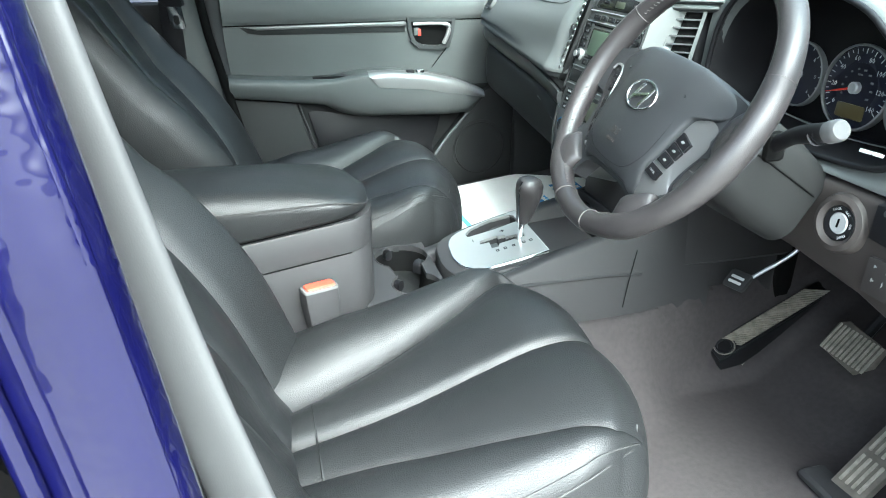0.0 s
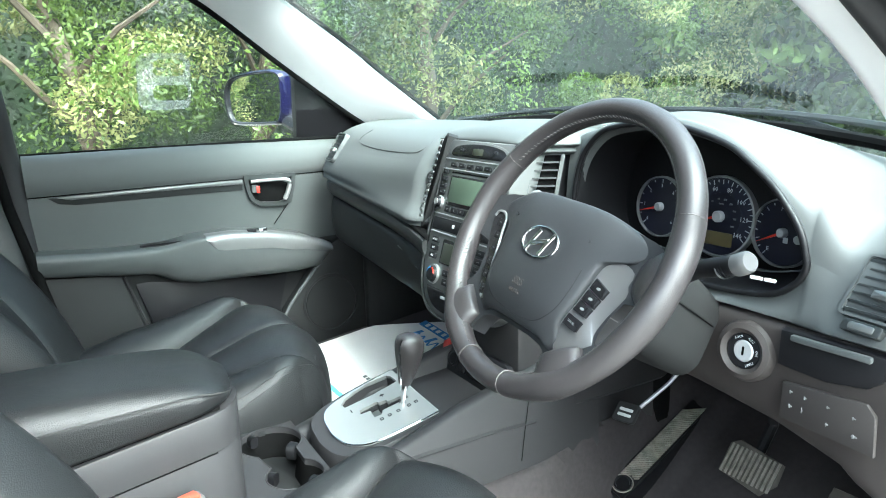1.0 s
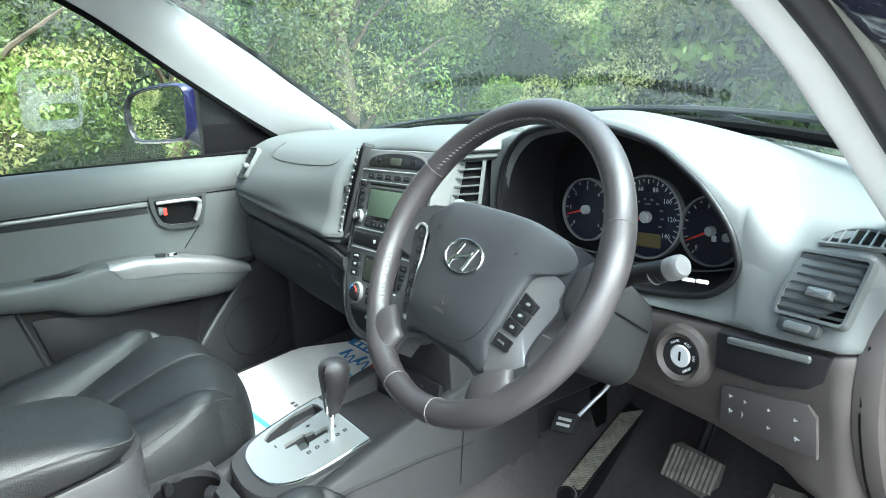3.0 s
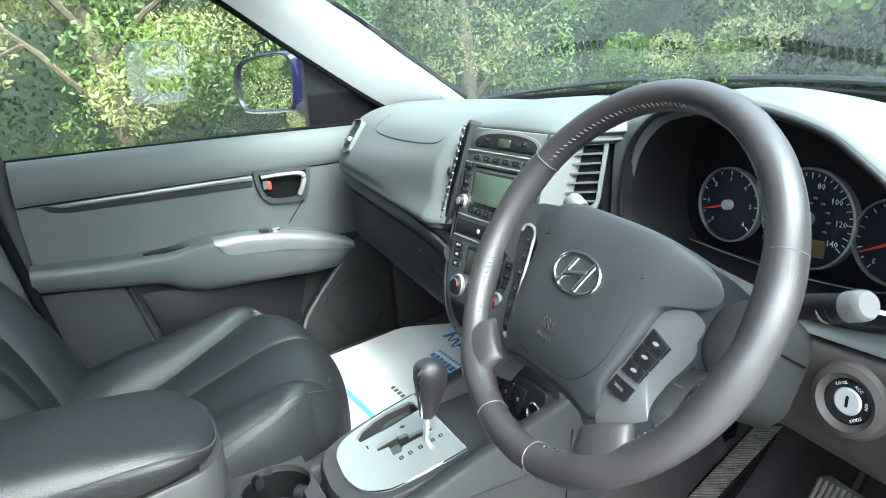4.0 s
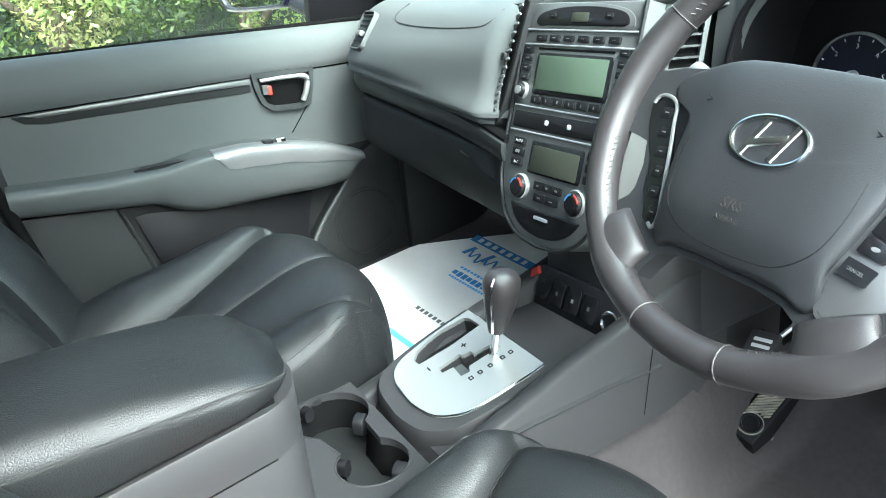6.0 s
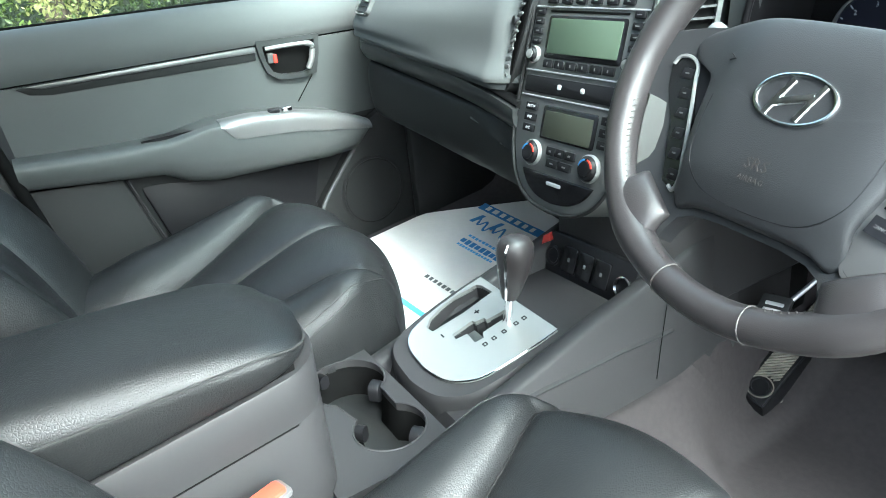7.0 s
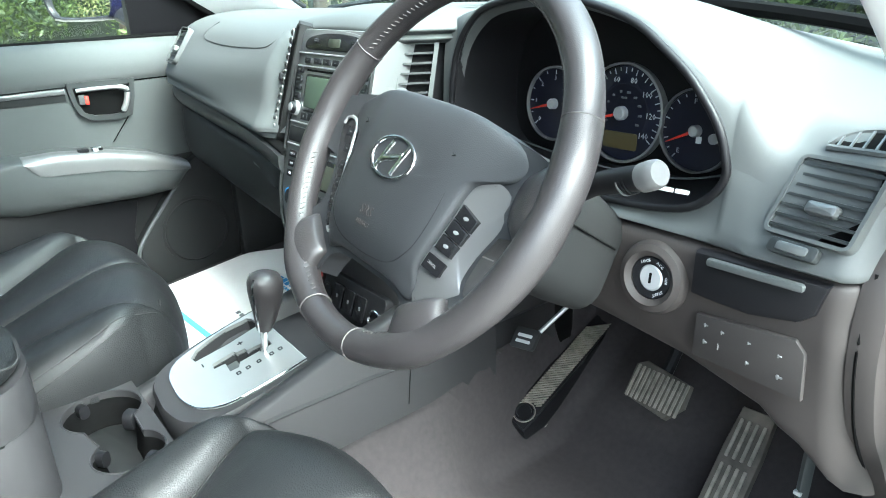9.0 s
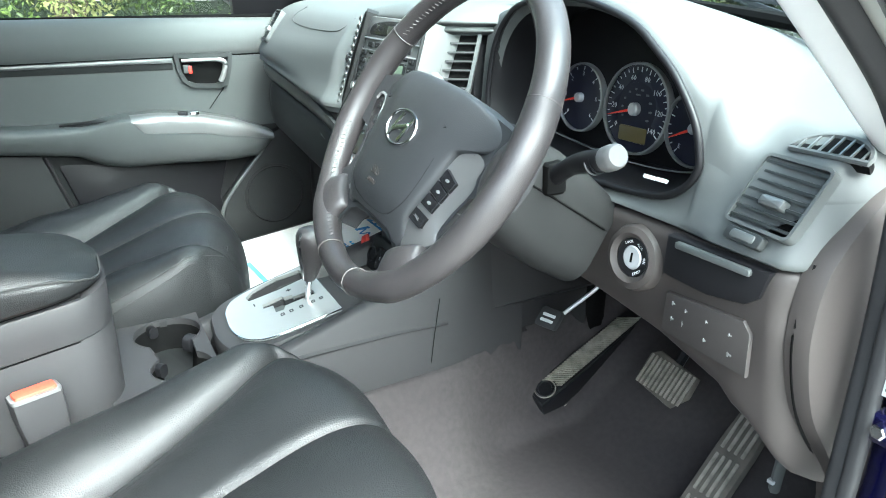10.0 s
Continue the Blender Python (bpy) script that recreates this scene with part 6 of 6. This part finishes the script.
part("pull_handle", tube(smooth_path([DF.at(0.356, 1.056, 0.006), DF.at(0.40, 1.057, 0.012), DF.at(0.445, 1.055, 0.014), DF.at(0.457, 1.046, 0.014), DF.at(0.452, 1.022, 0.013), DF.at(0.444, 1.003, 0.008)], 5), [0.0055] * 10 + [0.0075] * 16, 10, flat=0.8), SILVER, hz, "brushed silver pull handle", smooth=60)
part("lock_knob", slab(DF, rrect(0.016, 0.020, 0.003, 3, (0.366, 1.036)), -0.002, 0.006), PLASTIC, hz, "grey lock slider")
part("lock_mark", slab(DF, rrect(0.008, 0.018, 0.001, 2, (0.374, 1.034)), 0.004, 0.0075, 0.0005), RED, hz, "red unlocked mark")
part("panel_joint", tube([DF.at(0.478, 1.056, 0.004), DF.at(0.452, 0.985, 0.0), DF.at(0.412, 0.935, -0.004)], 0.0012, 5), GAP, door, "thin panel joint")
# armrest
TA = [(-0.15, 0.940), (0.0, 0.927), (0.12, 0.924), (0.20, 0.937), (0.28, 0.938), (0.38, 0.926), (0.47, 0.904), (0.56, 0.866)]
TB = [(-0.15, 0.886), (0.0, 0.866), (0.10, 0.852), (0.15, 0.825), (0.20, 0.814), (0.30, 0.810), (0.45, 0.802), (0.52, 0.806), (0.56, 0.850)]


def arm(y):
    a, b = curve_at(TA, y), curve_at(TB, y)
    p = curve_at([(-0.15, 0.042), (0.1, 0.05), (0.22, 0.066), (0.5, 0.064), (0.56, 0.05)], y)
    return [(-0.006, a + 0.004), (p * 0.6, a + 0.002), (p - 0.006, a - 0.002), (p, a - 0.012), (p - 0.004, mix(a, b, 0.55)), (p * 0.55, mix(a, b, 0.92)), (-0.01, b - 0.004)]


arm_ob = sheet("armrest", Y0, 0.558, arm, PLASTIC, "dark grey moulded armrest", 50)


def arm_trim(y):
    a = curve_at(TA, y)
    p = curve_at([(-0.15, 0.042), (0.1, 0.05), (0.22, 0.066), (0.5, 0.064), (0.56, 0.05)], y)
    h = curve_at([(0.218, 0.006), (0.24, 0.034), (0.27, 0.040), (0.45, 0.036), (0.556, 0.014)], y)
    return [(p - 0.034, a + 0.0045), (p - 0.010, a + 0.003), (p + 0.002, a - 0.008), (p + 0.002, a - h)]


sheet("armrest_trim", 0.218, 0.556, arm_trim, SATIN, "brushed silver armrest trim", 28, smooth=60, thick=(-0.004, 0, -0.001))
for y in (0.325, 0.352):
    part("window_switch", box((-0.748, y, 0.932), (-0.728, y + 0.022, 0.9415), 0.002), CHROME if y > 0.33 else BLACK, arm_ob, "small chrome tipped window switch")
# flush black patch painted as the shade of a hollow
part("grab_recess", slab(Frame((-0.742, 0.17, 0.930), (0, 1, 0.02), (-1, 0, 0)), [(-0.10, -0.004), (0.035, -0.012), (0.045, 0.02), (-0.08, 0.018)][::-1], -0.004, 0.0035, 0.001), BLACK, arm_ob, "flush black patch as shade of a grab recess")
# pocket
part("pocket_panel", slab(DF, [(-0.14, 0.42), (0.115, 0.42), (0.070, 0.70), (0.024, 0.860), (-0.14, 0.878)], -0.03, -0.004, 0.006), DARK, door, "dark grey pocket flap")
part("pocket_edge", tube([DF.at(0.122, 0.42, -0.006), DF.at(0.077, 0.70, -0.006), DF.at(0.031, 0.855, -0.006)], 0.003, 6), CONSOLE, door, "rounded flap edge")
# black slab in place of the shade inside the pocket
part("pocket_well", slab(DF, [(0.13, 0.42), (0.46, 0.42), (0.42, 0.70), (0.445, 0.79), (0.16, 0.815), (0.05, 0.84), (0.09, 0.70)], -0.034, -0.022, 0.004), BLACK, door, "black slab put in as the door pocket's shade")
pod = [(0.44, 0.42), (0.74, 0.42), (0.74, 0.88), (0.62, 0.885), (0.562, 0.858), (0.53, 0.815), (0.425, 0.690), (0.41, 0.62)]
pd = part("speaker_pod", slab(DF, pod, -0.03, 0.004, 0.008), DARK, door, "dark grey speaker panel")
part("pod_edge", tube(smooth_path([DF.at(0.566, 0.858, 0.006), DF.at(0.53, 0.812, 0.006), DF.at(0.425, 0.690, 0.006), DF.at(0.412, 0.62, 0.006), DF.at(0.43, 0.50, 0.006)], 5), 0.005, 8), PAD, pd, "paler raised edge")
part("speaker_ring", lathe(DF, [(0.086, 0.002), (0.086, 0.006), (0.080, 0.007), (0.078, 0.0045)], 40, (0.56, 0.69), caps=False), DARK, pd, "speaker rim")
part("speaker_grille", lathe(DF, [(0.078, 0.0035), (0.076, 0.0055), (0.03, 0.0075), (0.002, 0.008)], 36, (0.56, 0.69)), DARK, pd, "fine dark speaker grille")


# side window, sail panel and frame
def pane(y, s):
    return V((mix(-0.812, -0.665, s) - 0.03 * (y - 0.1) + 0.012 * s * (1 - s), y, mix(1.13, 1.50, s)))


pane_part("window_2", [[pane(y, s) for y in spread(-0.16, 0.74, 14)] for s in spread(0, 1, 10)], GLASS, (1, 0, 0), "passenger side window")
part("belt_seal", tube([pane(y, 0.068) + V((0.006, 0, 0)) for y in spread(-0.16, 0.72, 12)], 0.006, 6), GAP, None, "black belt line seal", kind="structure")
sail = [(0.498, 1.150), (0.76, 1.150), (0.76, 1.178), (0.66, 1.235), (0.57, 1.292), (0.478, 1.345)]
sf = Frame((-0.815, 0, 1.15), (-0.03, 1, 0), (0.36, 0, 0.93))
part("sail_panel", slab(sf, [(y, (z - 1.15) * 1.07) for y, z in sail], -0.01, 0.016, 0.004), BLACK, None, "black plastic mirror corner panel", kind="structure")
part("window_frame", tube([(-0.690, 0.30, 1.495), (-0.725, 0.45, 1.405), (-0.770, 0.60, 1.300), (-0.82, 0.76, 1.185)], 0.016, 8), BLACK, None, "black window frame", kind="structure")
# faded sticker on the glass
st = thing("window_sticker", pane(0.10, 0.4), "faded white sticker on the side window", "sticker")
film = glass_material("faded sticker film", (0.94, 0.95, 0.95), film=0.20)
PF = Frame(pane(0.165, 0.486), (-0.03, 1, 0), pane(0.165, 0.58) - pane(0.165, 0.486))
part("sticker_sheet", holed(Frame(PF.o + V((0.006, 0, 0)), PF.u, PF.v), rrect(0.118, 0.135, 0.022, 5), [rrect(0.070, 0.040, 0.014, 4, (0.012, 0.034)), rrect(0.078, 0.038, 0.014, 4, (0.014, -0.026))], -0.0004, 0.0004), film, st, "pale translucent film")

# ---- wing mirror ----
mir = thing("wing_mirror", (-0.86, 0.50, 1.20), "dark blue wing mirror with a wide glass", "mirror")
MF = Frame((-1.045, 0.460, 1.265), (0.86, 0.50, 0.02), (0.02, 0.05, 1))
shape = [(p.x, p.y) for p in smooth_path([(0.082, -0.055, 0), (0.085, 0.03, 0), (0.075, 0.062, 0), (0.03, 0.070, 0), (-0.06, 0.060, 0), (-0.088, 0.035, 0), (-0.090, -0.01, 0), (-0.078, -0.052, 0), (-0.05, -0.066, 0), (0.05, -0.068, 0)], 4, True)]
shape = [(a * 1.18, b * 1.0) for a, b in shape]
rings = [[MF.at(a * k, b * k, c) for a, b in shape] for c, k in ((0.012, 1.06), (0.004, 1.14), (-0.02, 1.14), (-0.06, 1.0), (-0.09, 0.75), (-0.10, 0.4))]
part("shell", loft(rings, True, False), PAINT, mir, "dark blue painted shell", smooth=60)
part("rim", loft([[MF.at(a * k, b * k, c) for a, b in shape] for c, k in ((0.012, 1.06), (0.010, 1.02), (0.0, 1.0))], True, False), BLACK, mir, "black inner rim")
part("glass", slab(MF, shape, -0.006, 0.001, 0.001), MIRROR, mir, "clean mirror glass", smooth=0)
part("arm", tube([MF.at(0.08, -0.06, -0.03), (-0.90, 0.53, 1.185), (-0.83, 0.56, 1.17)], 0.022, 10, flat=0.8), BLACK, mir, "black mirror arm")

# ---- pedals ----


br = thing("brake_pedal", (0.31, 0.92, 0.56), "worn rubber brake pedal", "pedal", "pedals")
# ribs run up and down the pad
fB = Frame((0.313, 0.915, 0.592), (1, 0.02, 0), (0, 0.62, 0.78))
bp = part("pad", slab(fB, [(-0.050, -0.022), (0.032, -0.032), (0.053, -0.002), (0.050, 0.036), (-0.036, 0.046), (-0.052, 0.034)], -0.014, 0.0, 0.003), DIRT, br, "dusty rubber pad")
for k in range(11):
    a = -0.044 + 0.0092 * k
    part("rib", slab(fB, rrect(0.0045, 0.058, 0.001, 1, (a, 0.006)), -0.001, 0.0025, 0.0006), DUST, bp, smooth=0)
part("arm", tube([fB.at(0.0, 0.0, -0.012), (0.31, 0.985, 0.66), (0.312, 0.985, 0.80)], 0.010, 8), BLACK, br, "black pedal arm")

fo = thing("foot_rest", (0.095, 0.92, 0.42), "black ribbed foot rest with a round stud", "foot rest")
fF = Frame((0.073, 0.952, 0.508), (1, 0.10, -0.15), (-0.05, 1, 0.46))
part("body", slab(fF, [(-0.030, -0.140), (0.022, -0.145), (0.024, 0.0), (0.020, 0.16), (-0.026, 0.16), (-0.030, 0.0)], -0.055, 0.0, 0.004), BLACK, fo, "black plastic body")
ft = part("tread", slab(fF, [(-0.027, -0.137), (0.019, -0.141), (0.021, 0.0), (0.017, 0.15), (-0.022, 0.15), (-0.027, 0.0)], -0.002, 0.002, 0.001), BLACK, fo, "black ribbed tread")
for k in range(38):
    b = -0.124 + 0.0070 * k
    spans = [(-0.022, 0.016)]
    if b < -0.085:
        near = [a for a in spread(-0.022, 0.016, 39) if math.hypot(a + 0.003, b + 0.9 * a + 0.112) > 0.025 and b + 0.9 * a > -0.134]
        spans = [(g[0], g[-1]) for g in ([a for a in near if a < -0.003], [a for a in near if a >= -0.003]) if len(g) > 4]
    for lo, hi_a in spans:
        part("rib", loft([[fF.at(a, b + 0.9 * a + q, 0.001) for q in (-0.0018, 0.0018)] + [fF.at(a, b + 0.9 * a + q, 0.0055) for q in (0.0015, -0.0015)] for a in (lo, hi_a)]), DUST, ft, smooth=0)
part("stud", lathe(fF, [(0.019, 0.001), (0.019, 0.006), (0.015, 0.0065), (0.014, 0.004), (0.001, 0.004)], 24, (-0.003, -0.112)), BLACK, fo, "round black stud")
part("stud_ring", lathe(fF, [(0.0225, 0.001), (0.0225, 0.004), (0.0205, 0.004), (0.0205, 0.001)], 28, (-0.003, -0.112), caps=False), DUST, fo, "pale worn ring round the stud")
part("worn_edge", tube([fF.at(-0.031, -0.139, -0.05), fF.at(0.024, -0.146, -0.05), fF.at(0.026, -0.02, -0.05)], 0.0016, 5), DUST, fo, "pale worn lower edge")

ac = thing("accelerator_pedal", (0.46, 0.88, 0.42), "long ribbed floor hinged accelerator pedal", "pedal", "pedals")
fA = Frame((0.462, 0.895, 0.505), (1, 0.10, 0), (-0.06, 0.72, 0.69))
part("pad", slab(fA, [(-0.030, -0.125), (0.030, -0.125), (0.030, 0.06), (0.026, 0.13), (-0.026, 0.13), (-0.030, 0.06)], -0.016, 0.0, 0.004), DIRT, ac, "dusty rubber pad")
for a in (-0.018, -0.006, 0.006, 0.018):
    for b0, b1 in ((-0.105, -0.045), (-0.035, 0.035), (0.045, 0.11)):
        part("rib", slab(fA, rrect(0.0055, b1 - b0, 0.002, 2, (a, (b0 + b1) / 2)), -0.001, 0.003, 0.0008), DUST, ac, "worn dusty rib", smooth=0)
part("hinge", box((0.40, 0.775, 0.405), (0.53, 0.83, 0.425), 0.006), RUBBER, ac, "black rubber hinge")

pb = thing("parking_brake_pedal", (0.125, 0.80, 0.64), "small black foot parking brake pedal on a steel arm", "pedal", "pedals")
fP = Frame((0.097, 0.828, 0.640), (0.95, 0.3, 0), (0, 0.55, 0.83))
pp = part("pad", slab(fP, rrect(0.046, 0.040, 0.006, 3), -0.012, 0.0, 0.002), RUBBER, pb, "black rubber pad")
for b in (-0.006, 0.005):
    part("marking", slab(fP, rrect(0.028, 0.006, 0.001, 1, (0, b)), -0.001, 0.0012, 0.0003), WHITE, pp, "pale worn marking")
part("arm", tube([fP.at(0.01, 0.0, -0.010), (0.140, 0.90, 0.70), (0.17, 0.99, 0.80)], 0.004, 8), SILVER_DULL, pb, "bare steel arm")
hl = thing("bonnet_release", (0.60, 0.85, 0.60), "grey bonnet release lever below the dash", "lever")
part("lever", slab(Frame((0.592, 0.842, 0.640), (0.6, 0.6, 0), (0, 0.1, 1)), rrect(0.013, 0.09, 0.005, 3), -0.005, 0.005), PLASTIC, hl, "grey plastic lever")
part("clip", box((0.584, 0.830, 0.609), (0.594, 0.837, 0.615), 0.001), WHITE, hl, "white worn clip")
# hanging footwell lining at the driver's side
part("kick_panel", box((0.675, 0.80, 0.42), (0.69, 1.15, 0.80), 0.01), LOWER, None, "grey kick panel beside the pedals", kind="structure")
# this kick panel and the toe board carry the footwell's shade in their colour
part("kick_panel", box((-0.80, 0.66, 0.40), (-0.765, 1.12, 1.12), 0.01), DARK, None, "passenger kick panel coloured dark for footwell shade", kind="structure")
part("toe_board", box((-0.79, 1.16, 0.40), (0.74, 1.20, 0.80), 0.01), DARK, None, "bulkhead coloured dark for footwell shade", kind="structure")

# ---- paper floor cover ----
paper = thing("paper_mat", (-0.5, 0.55, 0.52), "white paper floor cover with blue print in the passenger footwell", "paper mat")


def sheet_z(x, y):
    return 0.408 - 0.15 * x + 0.135 * y + 0.004 * math.sin(9 * x + 3 * y)


bm = bmesh.new()
grid = []
n = 26
for i in range(n + 1):
    y = mix(0.20, 0.915, i / n)
    xl = -0.745 if y < 0.655 else mix(-0.748, -0.60, (y - 0.655) / 0.26)
    grid.append([V((x, y, sheet_z(x, y))) for x in spread(xl, -0.185, 16)])
part("sheet", solid(grid, (0, 0, -0.0008), bm), PAPER, paper, "crumpled white paper", smooth=60)


PA, PB = V((0.985, 0.17)), V((-0.17, 0.985))


def print_shape(a, b, w, h, mat=BLUE, lift=0.0018, name="print", label="blue printed block", lean=0.0):
    """A block of print on the sheet: a along the lines of writing, b across them."""
    rows = []
    for q in spread(-h / 2, h / 2, 3):
        line = [V((-0.67, 0.64)) + PA * (a + p + lean * q) + PB * (b + q) for p in spread(-w / 2, w / 2, 4)]
        rows.append([V((p.x, p.y, sheet_z(p.x, p.y) + lift)) for p in line])
    return part(name, solid(rows, (0, 0, -0.0006)), mat, paper, label, smooth=0)


# banner with pale letter blocks
print_shape(0.125, 0.146, 0.205, 0.026, BLUE, label="dark blue printed banner")
for q, w in enumerate((0.012, 0.014, 0.012, 0.011, 0.012, 0.011, 0.010)):
    print_shape(0.048 + 0.0235 * q, 0.146, w, 0.015, PAPER, 0.0026, label="pale block in the banner")
# flowing line of script
curve = [V((-0.67, 0.64)) + PA * (0.052 + 0.006 * k) + PB * (0.091 + 0.014 * math.sin(1.45 * k) + 0.005 * math.sin(0.6 * k)) for k in range(24)]
part("print", tube(smooth_path([(p.x, p.y, sheet_z(p.x, p.y) + 0.0012) for p in curve], 5), 0.0030, 6, flat=0.3), BLUE, paper, "blue flowing script line")
for a, b in ((0.054, 0.100), (0.112, 0.104)):
    print_shape(a, b, 0.011, 0.036, BLUE, label="blue printed stroke", lean=0.3)
# three lines of small print
for b, n, w, h, step in ((0.040, 10, 0.0075, 0.008, 0.0108), (0.018, 8, 0.012, 0.017, 0.0152), (0.001, 13, 0.006, 0.007, 0.0086)):
    for q in range(n):
        print_shape(0.090 + step * q, b, w, h * (1.0 if (q * 5) % 3 else 0.8), SKY_BLUE if h < 0.01 else BLUE)
for q in range(7):
    print_shape(0.122 + 0.0135 * q, -0.124, 0.0085, 0.010, MARK, label="grey printed letter block")
print_shape(0.150, -0.212, 0.30, 0.013, SKY_BLUE, label="pale blue printed stripe")

# ---- writing on the door frame ----
lab = thing("warning_label", (0.774, 0.713, 0.89), "white printed label on the blue door frame", "label")
fl = Frame((0.774, 0.7130, 0.893), (1, 0, 0), (0, 0, 1))
part("sticker", slab(fl, rrect(0.055, 0.034, 0.002), -0.012, 0.002, 0.0003), WHITE, lab, "white paper label")
for k in range(4):
    part("print", slab(fl, rrect(0.046, 0.003, 0.0005, 1, (0, 0.011 - 0.007 * k)), 0.0016, 0.0026, 0.0001), TITAN, lab, "grey line of small print")
ck = thing("door_hinge", (0.774, 0.713, 0.84), "bolted steel hinge on the blue door frame", "hinge")
part("hinge_plate", slab(fl, rrect(0.060, 0.032, 0.008, 3, (0, -0.050)), -0.014, 0.004), PAINT, ck, "blue painted hinge plate")
for a in (-0.016, 0.016):
    part("bolt", lathe(fl, [(0.008, 0.004), (0.008, 0.011), (0.006, 0.012), (0.001, 0.012)], 6, (a, -0.050)), CHROME, ck, "steel bolt", smooth=0)

# ---- hedges and trees ----
def leaves(name, count, place, size, mat, label, seed):
    """Many small leaves, each a bent quad, as one object."""
    rng = np.random.default_rng(seed)
    c = place(rng, count)
    a = rng.normal(size=(count, 3))
    a /= np.linalg.norm(a, axis=1, keepdims=True)
    b = rng.normal(size=(count, 3))
    b -= (b * a).sum(1, keepdims=True) * a
    b /= np.linalg.norm(b, axis=1, keepdims=True)
    n = np.cross(a, b)
    s = size * rng.uniform(0.6, 1.4, (count, 1))
    side, fold = b * s * 0.42, n * s * 0.14
    v = np.stack([c - a * s, c - a * s * 0.35 + side + fold, c + a * s * 0.35 + side * 0.85 + fold, c + a * s, c + a * s * 0.35 - side * 0.85 + fold, c - a * s * 0.35 - side + fold], 1).reshape(-1, 3)
    me = bpy.data.meshes.new(name)
    me.vertices.add(len(v))
    me.vertices.foreach_set("co", v.ravel())
    me.loops.add(8 * count)
    me.loops.foreach_set("vertex_index", (np.arange(count)[:, None] * 6 + np.array([0, 1, 2, 3, 0, 3, 4, 5])).ravel())
    me.polygons.add(2 * count)
    me.polygons.foreach_set("loop_start", np.arange(2 * count) * 4)
    me.update()
    return finish(name, me, mat, None, label, smooth=0, kind="stuff")


def clumps(x0, x1, y0, y1, z0, z1, n, r, face):
    """Leaf places gathered into clumps in a slab of hedge."""
    def place(rng, count):
        c = np.stack([rng.uniform(x0, x1, n), rng.uniform(y0, y1, n), z0 + (z1 - z0) * rng.uniform(0, 1, n) ** 0.9], 1)
        i = rng.integers(0, n, count)
        d = rng.normal(size=(count, 3))
        d /= np.linalg.norm(d, axis=1, keepdims=True)
        d *= r * rng.uniform(0.3, 1, (count, 1)) ** 0.5 * rng.uniform(0.5, 1.3, n)[i][:, None]
        return c[i] + d * np.array((1, 1, 0.8))
    return place


# back layers use the darkened leaves as painted shade between the clumps
leaves("hedge", 95000, clumps(-5.6, -4.5, -9, 8, 0.0, 4.4, 280, 0.55, 0), 0.026, LEAF_SHADED, "leaves deep in the hedge, coloured dark as shade", 1)
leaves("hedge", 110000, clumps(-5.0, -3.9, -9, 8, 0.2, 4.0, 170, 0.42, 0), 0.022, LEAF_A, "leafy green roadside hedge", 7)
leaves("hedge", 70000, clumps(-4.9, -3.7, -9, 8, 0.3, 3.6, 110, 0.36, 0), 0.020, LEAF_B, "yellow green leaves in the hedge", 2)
leaves("hedge", 50000, clumps(-5, 6.0, 7.2, 8.6, 0.0, 4.4, 90, 0.75, 1), 0.060, LEAF_SHADED, "leaves deep in the hedge, coloured dark as shade", 3)
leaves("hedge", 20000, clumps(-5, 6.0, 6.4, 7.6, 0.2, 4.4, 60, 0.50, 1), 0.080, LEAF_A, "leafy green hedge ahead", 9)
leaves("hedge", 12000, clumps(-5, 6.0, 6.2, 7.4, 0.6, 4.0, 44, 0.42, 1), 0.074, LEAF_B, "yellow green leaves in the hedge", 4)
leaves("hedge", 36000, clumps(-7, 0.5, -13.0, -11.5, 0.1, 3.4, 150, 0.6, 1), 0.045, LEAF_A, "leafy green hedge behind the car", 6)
# dark sheets added behind the leaves in place of the hedge's inner shade
part("backdrop", box((-9.0, -14.2, 0.0), (2.0, -14.0, 3.4), 0.05), SHADE, None, "dark sheet painted as the hedge's inner shade", kind="structure")
part("backdrop", box((-6.4, -12, 0.0), (-6.2, 10, 4.2), 0.05), SHADE, None, "dark sheet painted as the hedge's inner shade", kind="structure")
part("backdrop", box((-6.4, 9.0, 0.0), (9.0, 9.2, 4.2), 0.05), SHADE, None, "dark sheet painted as the hedge's inner shade", kind="structure")
rng = random.Random(5)
for k in range(9):
    x, y = (-4.9 + rng.uniform(-0.3, 0.3), -4 + 1.4 * k) if k < 6 else (-3 + 3.0 * (k - 6), 7.6)
    h = rng.uniform(2.6, 3.4)
    path = smooth_path([(x, y, 0), (x + rng.uniform(-0.2, 0.2), y + rng.uniform(-0.2, 0.2), h * 0.35), (x + rng.uniform(-0.4, 0.4), y + rng.uniform(-0.4, 0.4), h * 0.7), (x + rng.uniform(-0.6, 0.6), y + rng.uniform(-0.5, 0.5), h)], 5)
    tr = thing("tree", (x, y, 0), "slim dark tree trunk inside the hedge", "tree", "hedge trees")
    part("trunk", tube(path, [mix(0.10, 0.02, i / (len(path) - 1)) for i in range(len(path))], 10), BARK, tr, "dark bark", smooth=60)
    for b in range(7):
        p = path[4 + b]
        q = p + V((rng.uniform(0.2, 0.9), rng.uniform(-0.9, 0.9), rng.uniform(0.2, 0.9)))
        part("limb", tube([p, p.lerp(q, 0.5) + V((0, 0, 0.06)), q], [0.03, 0.02, 0.008], 6), BARK, tr)
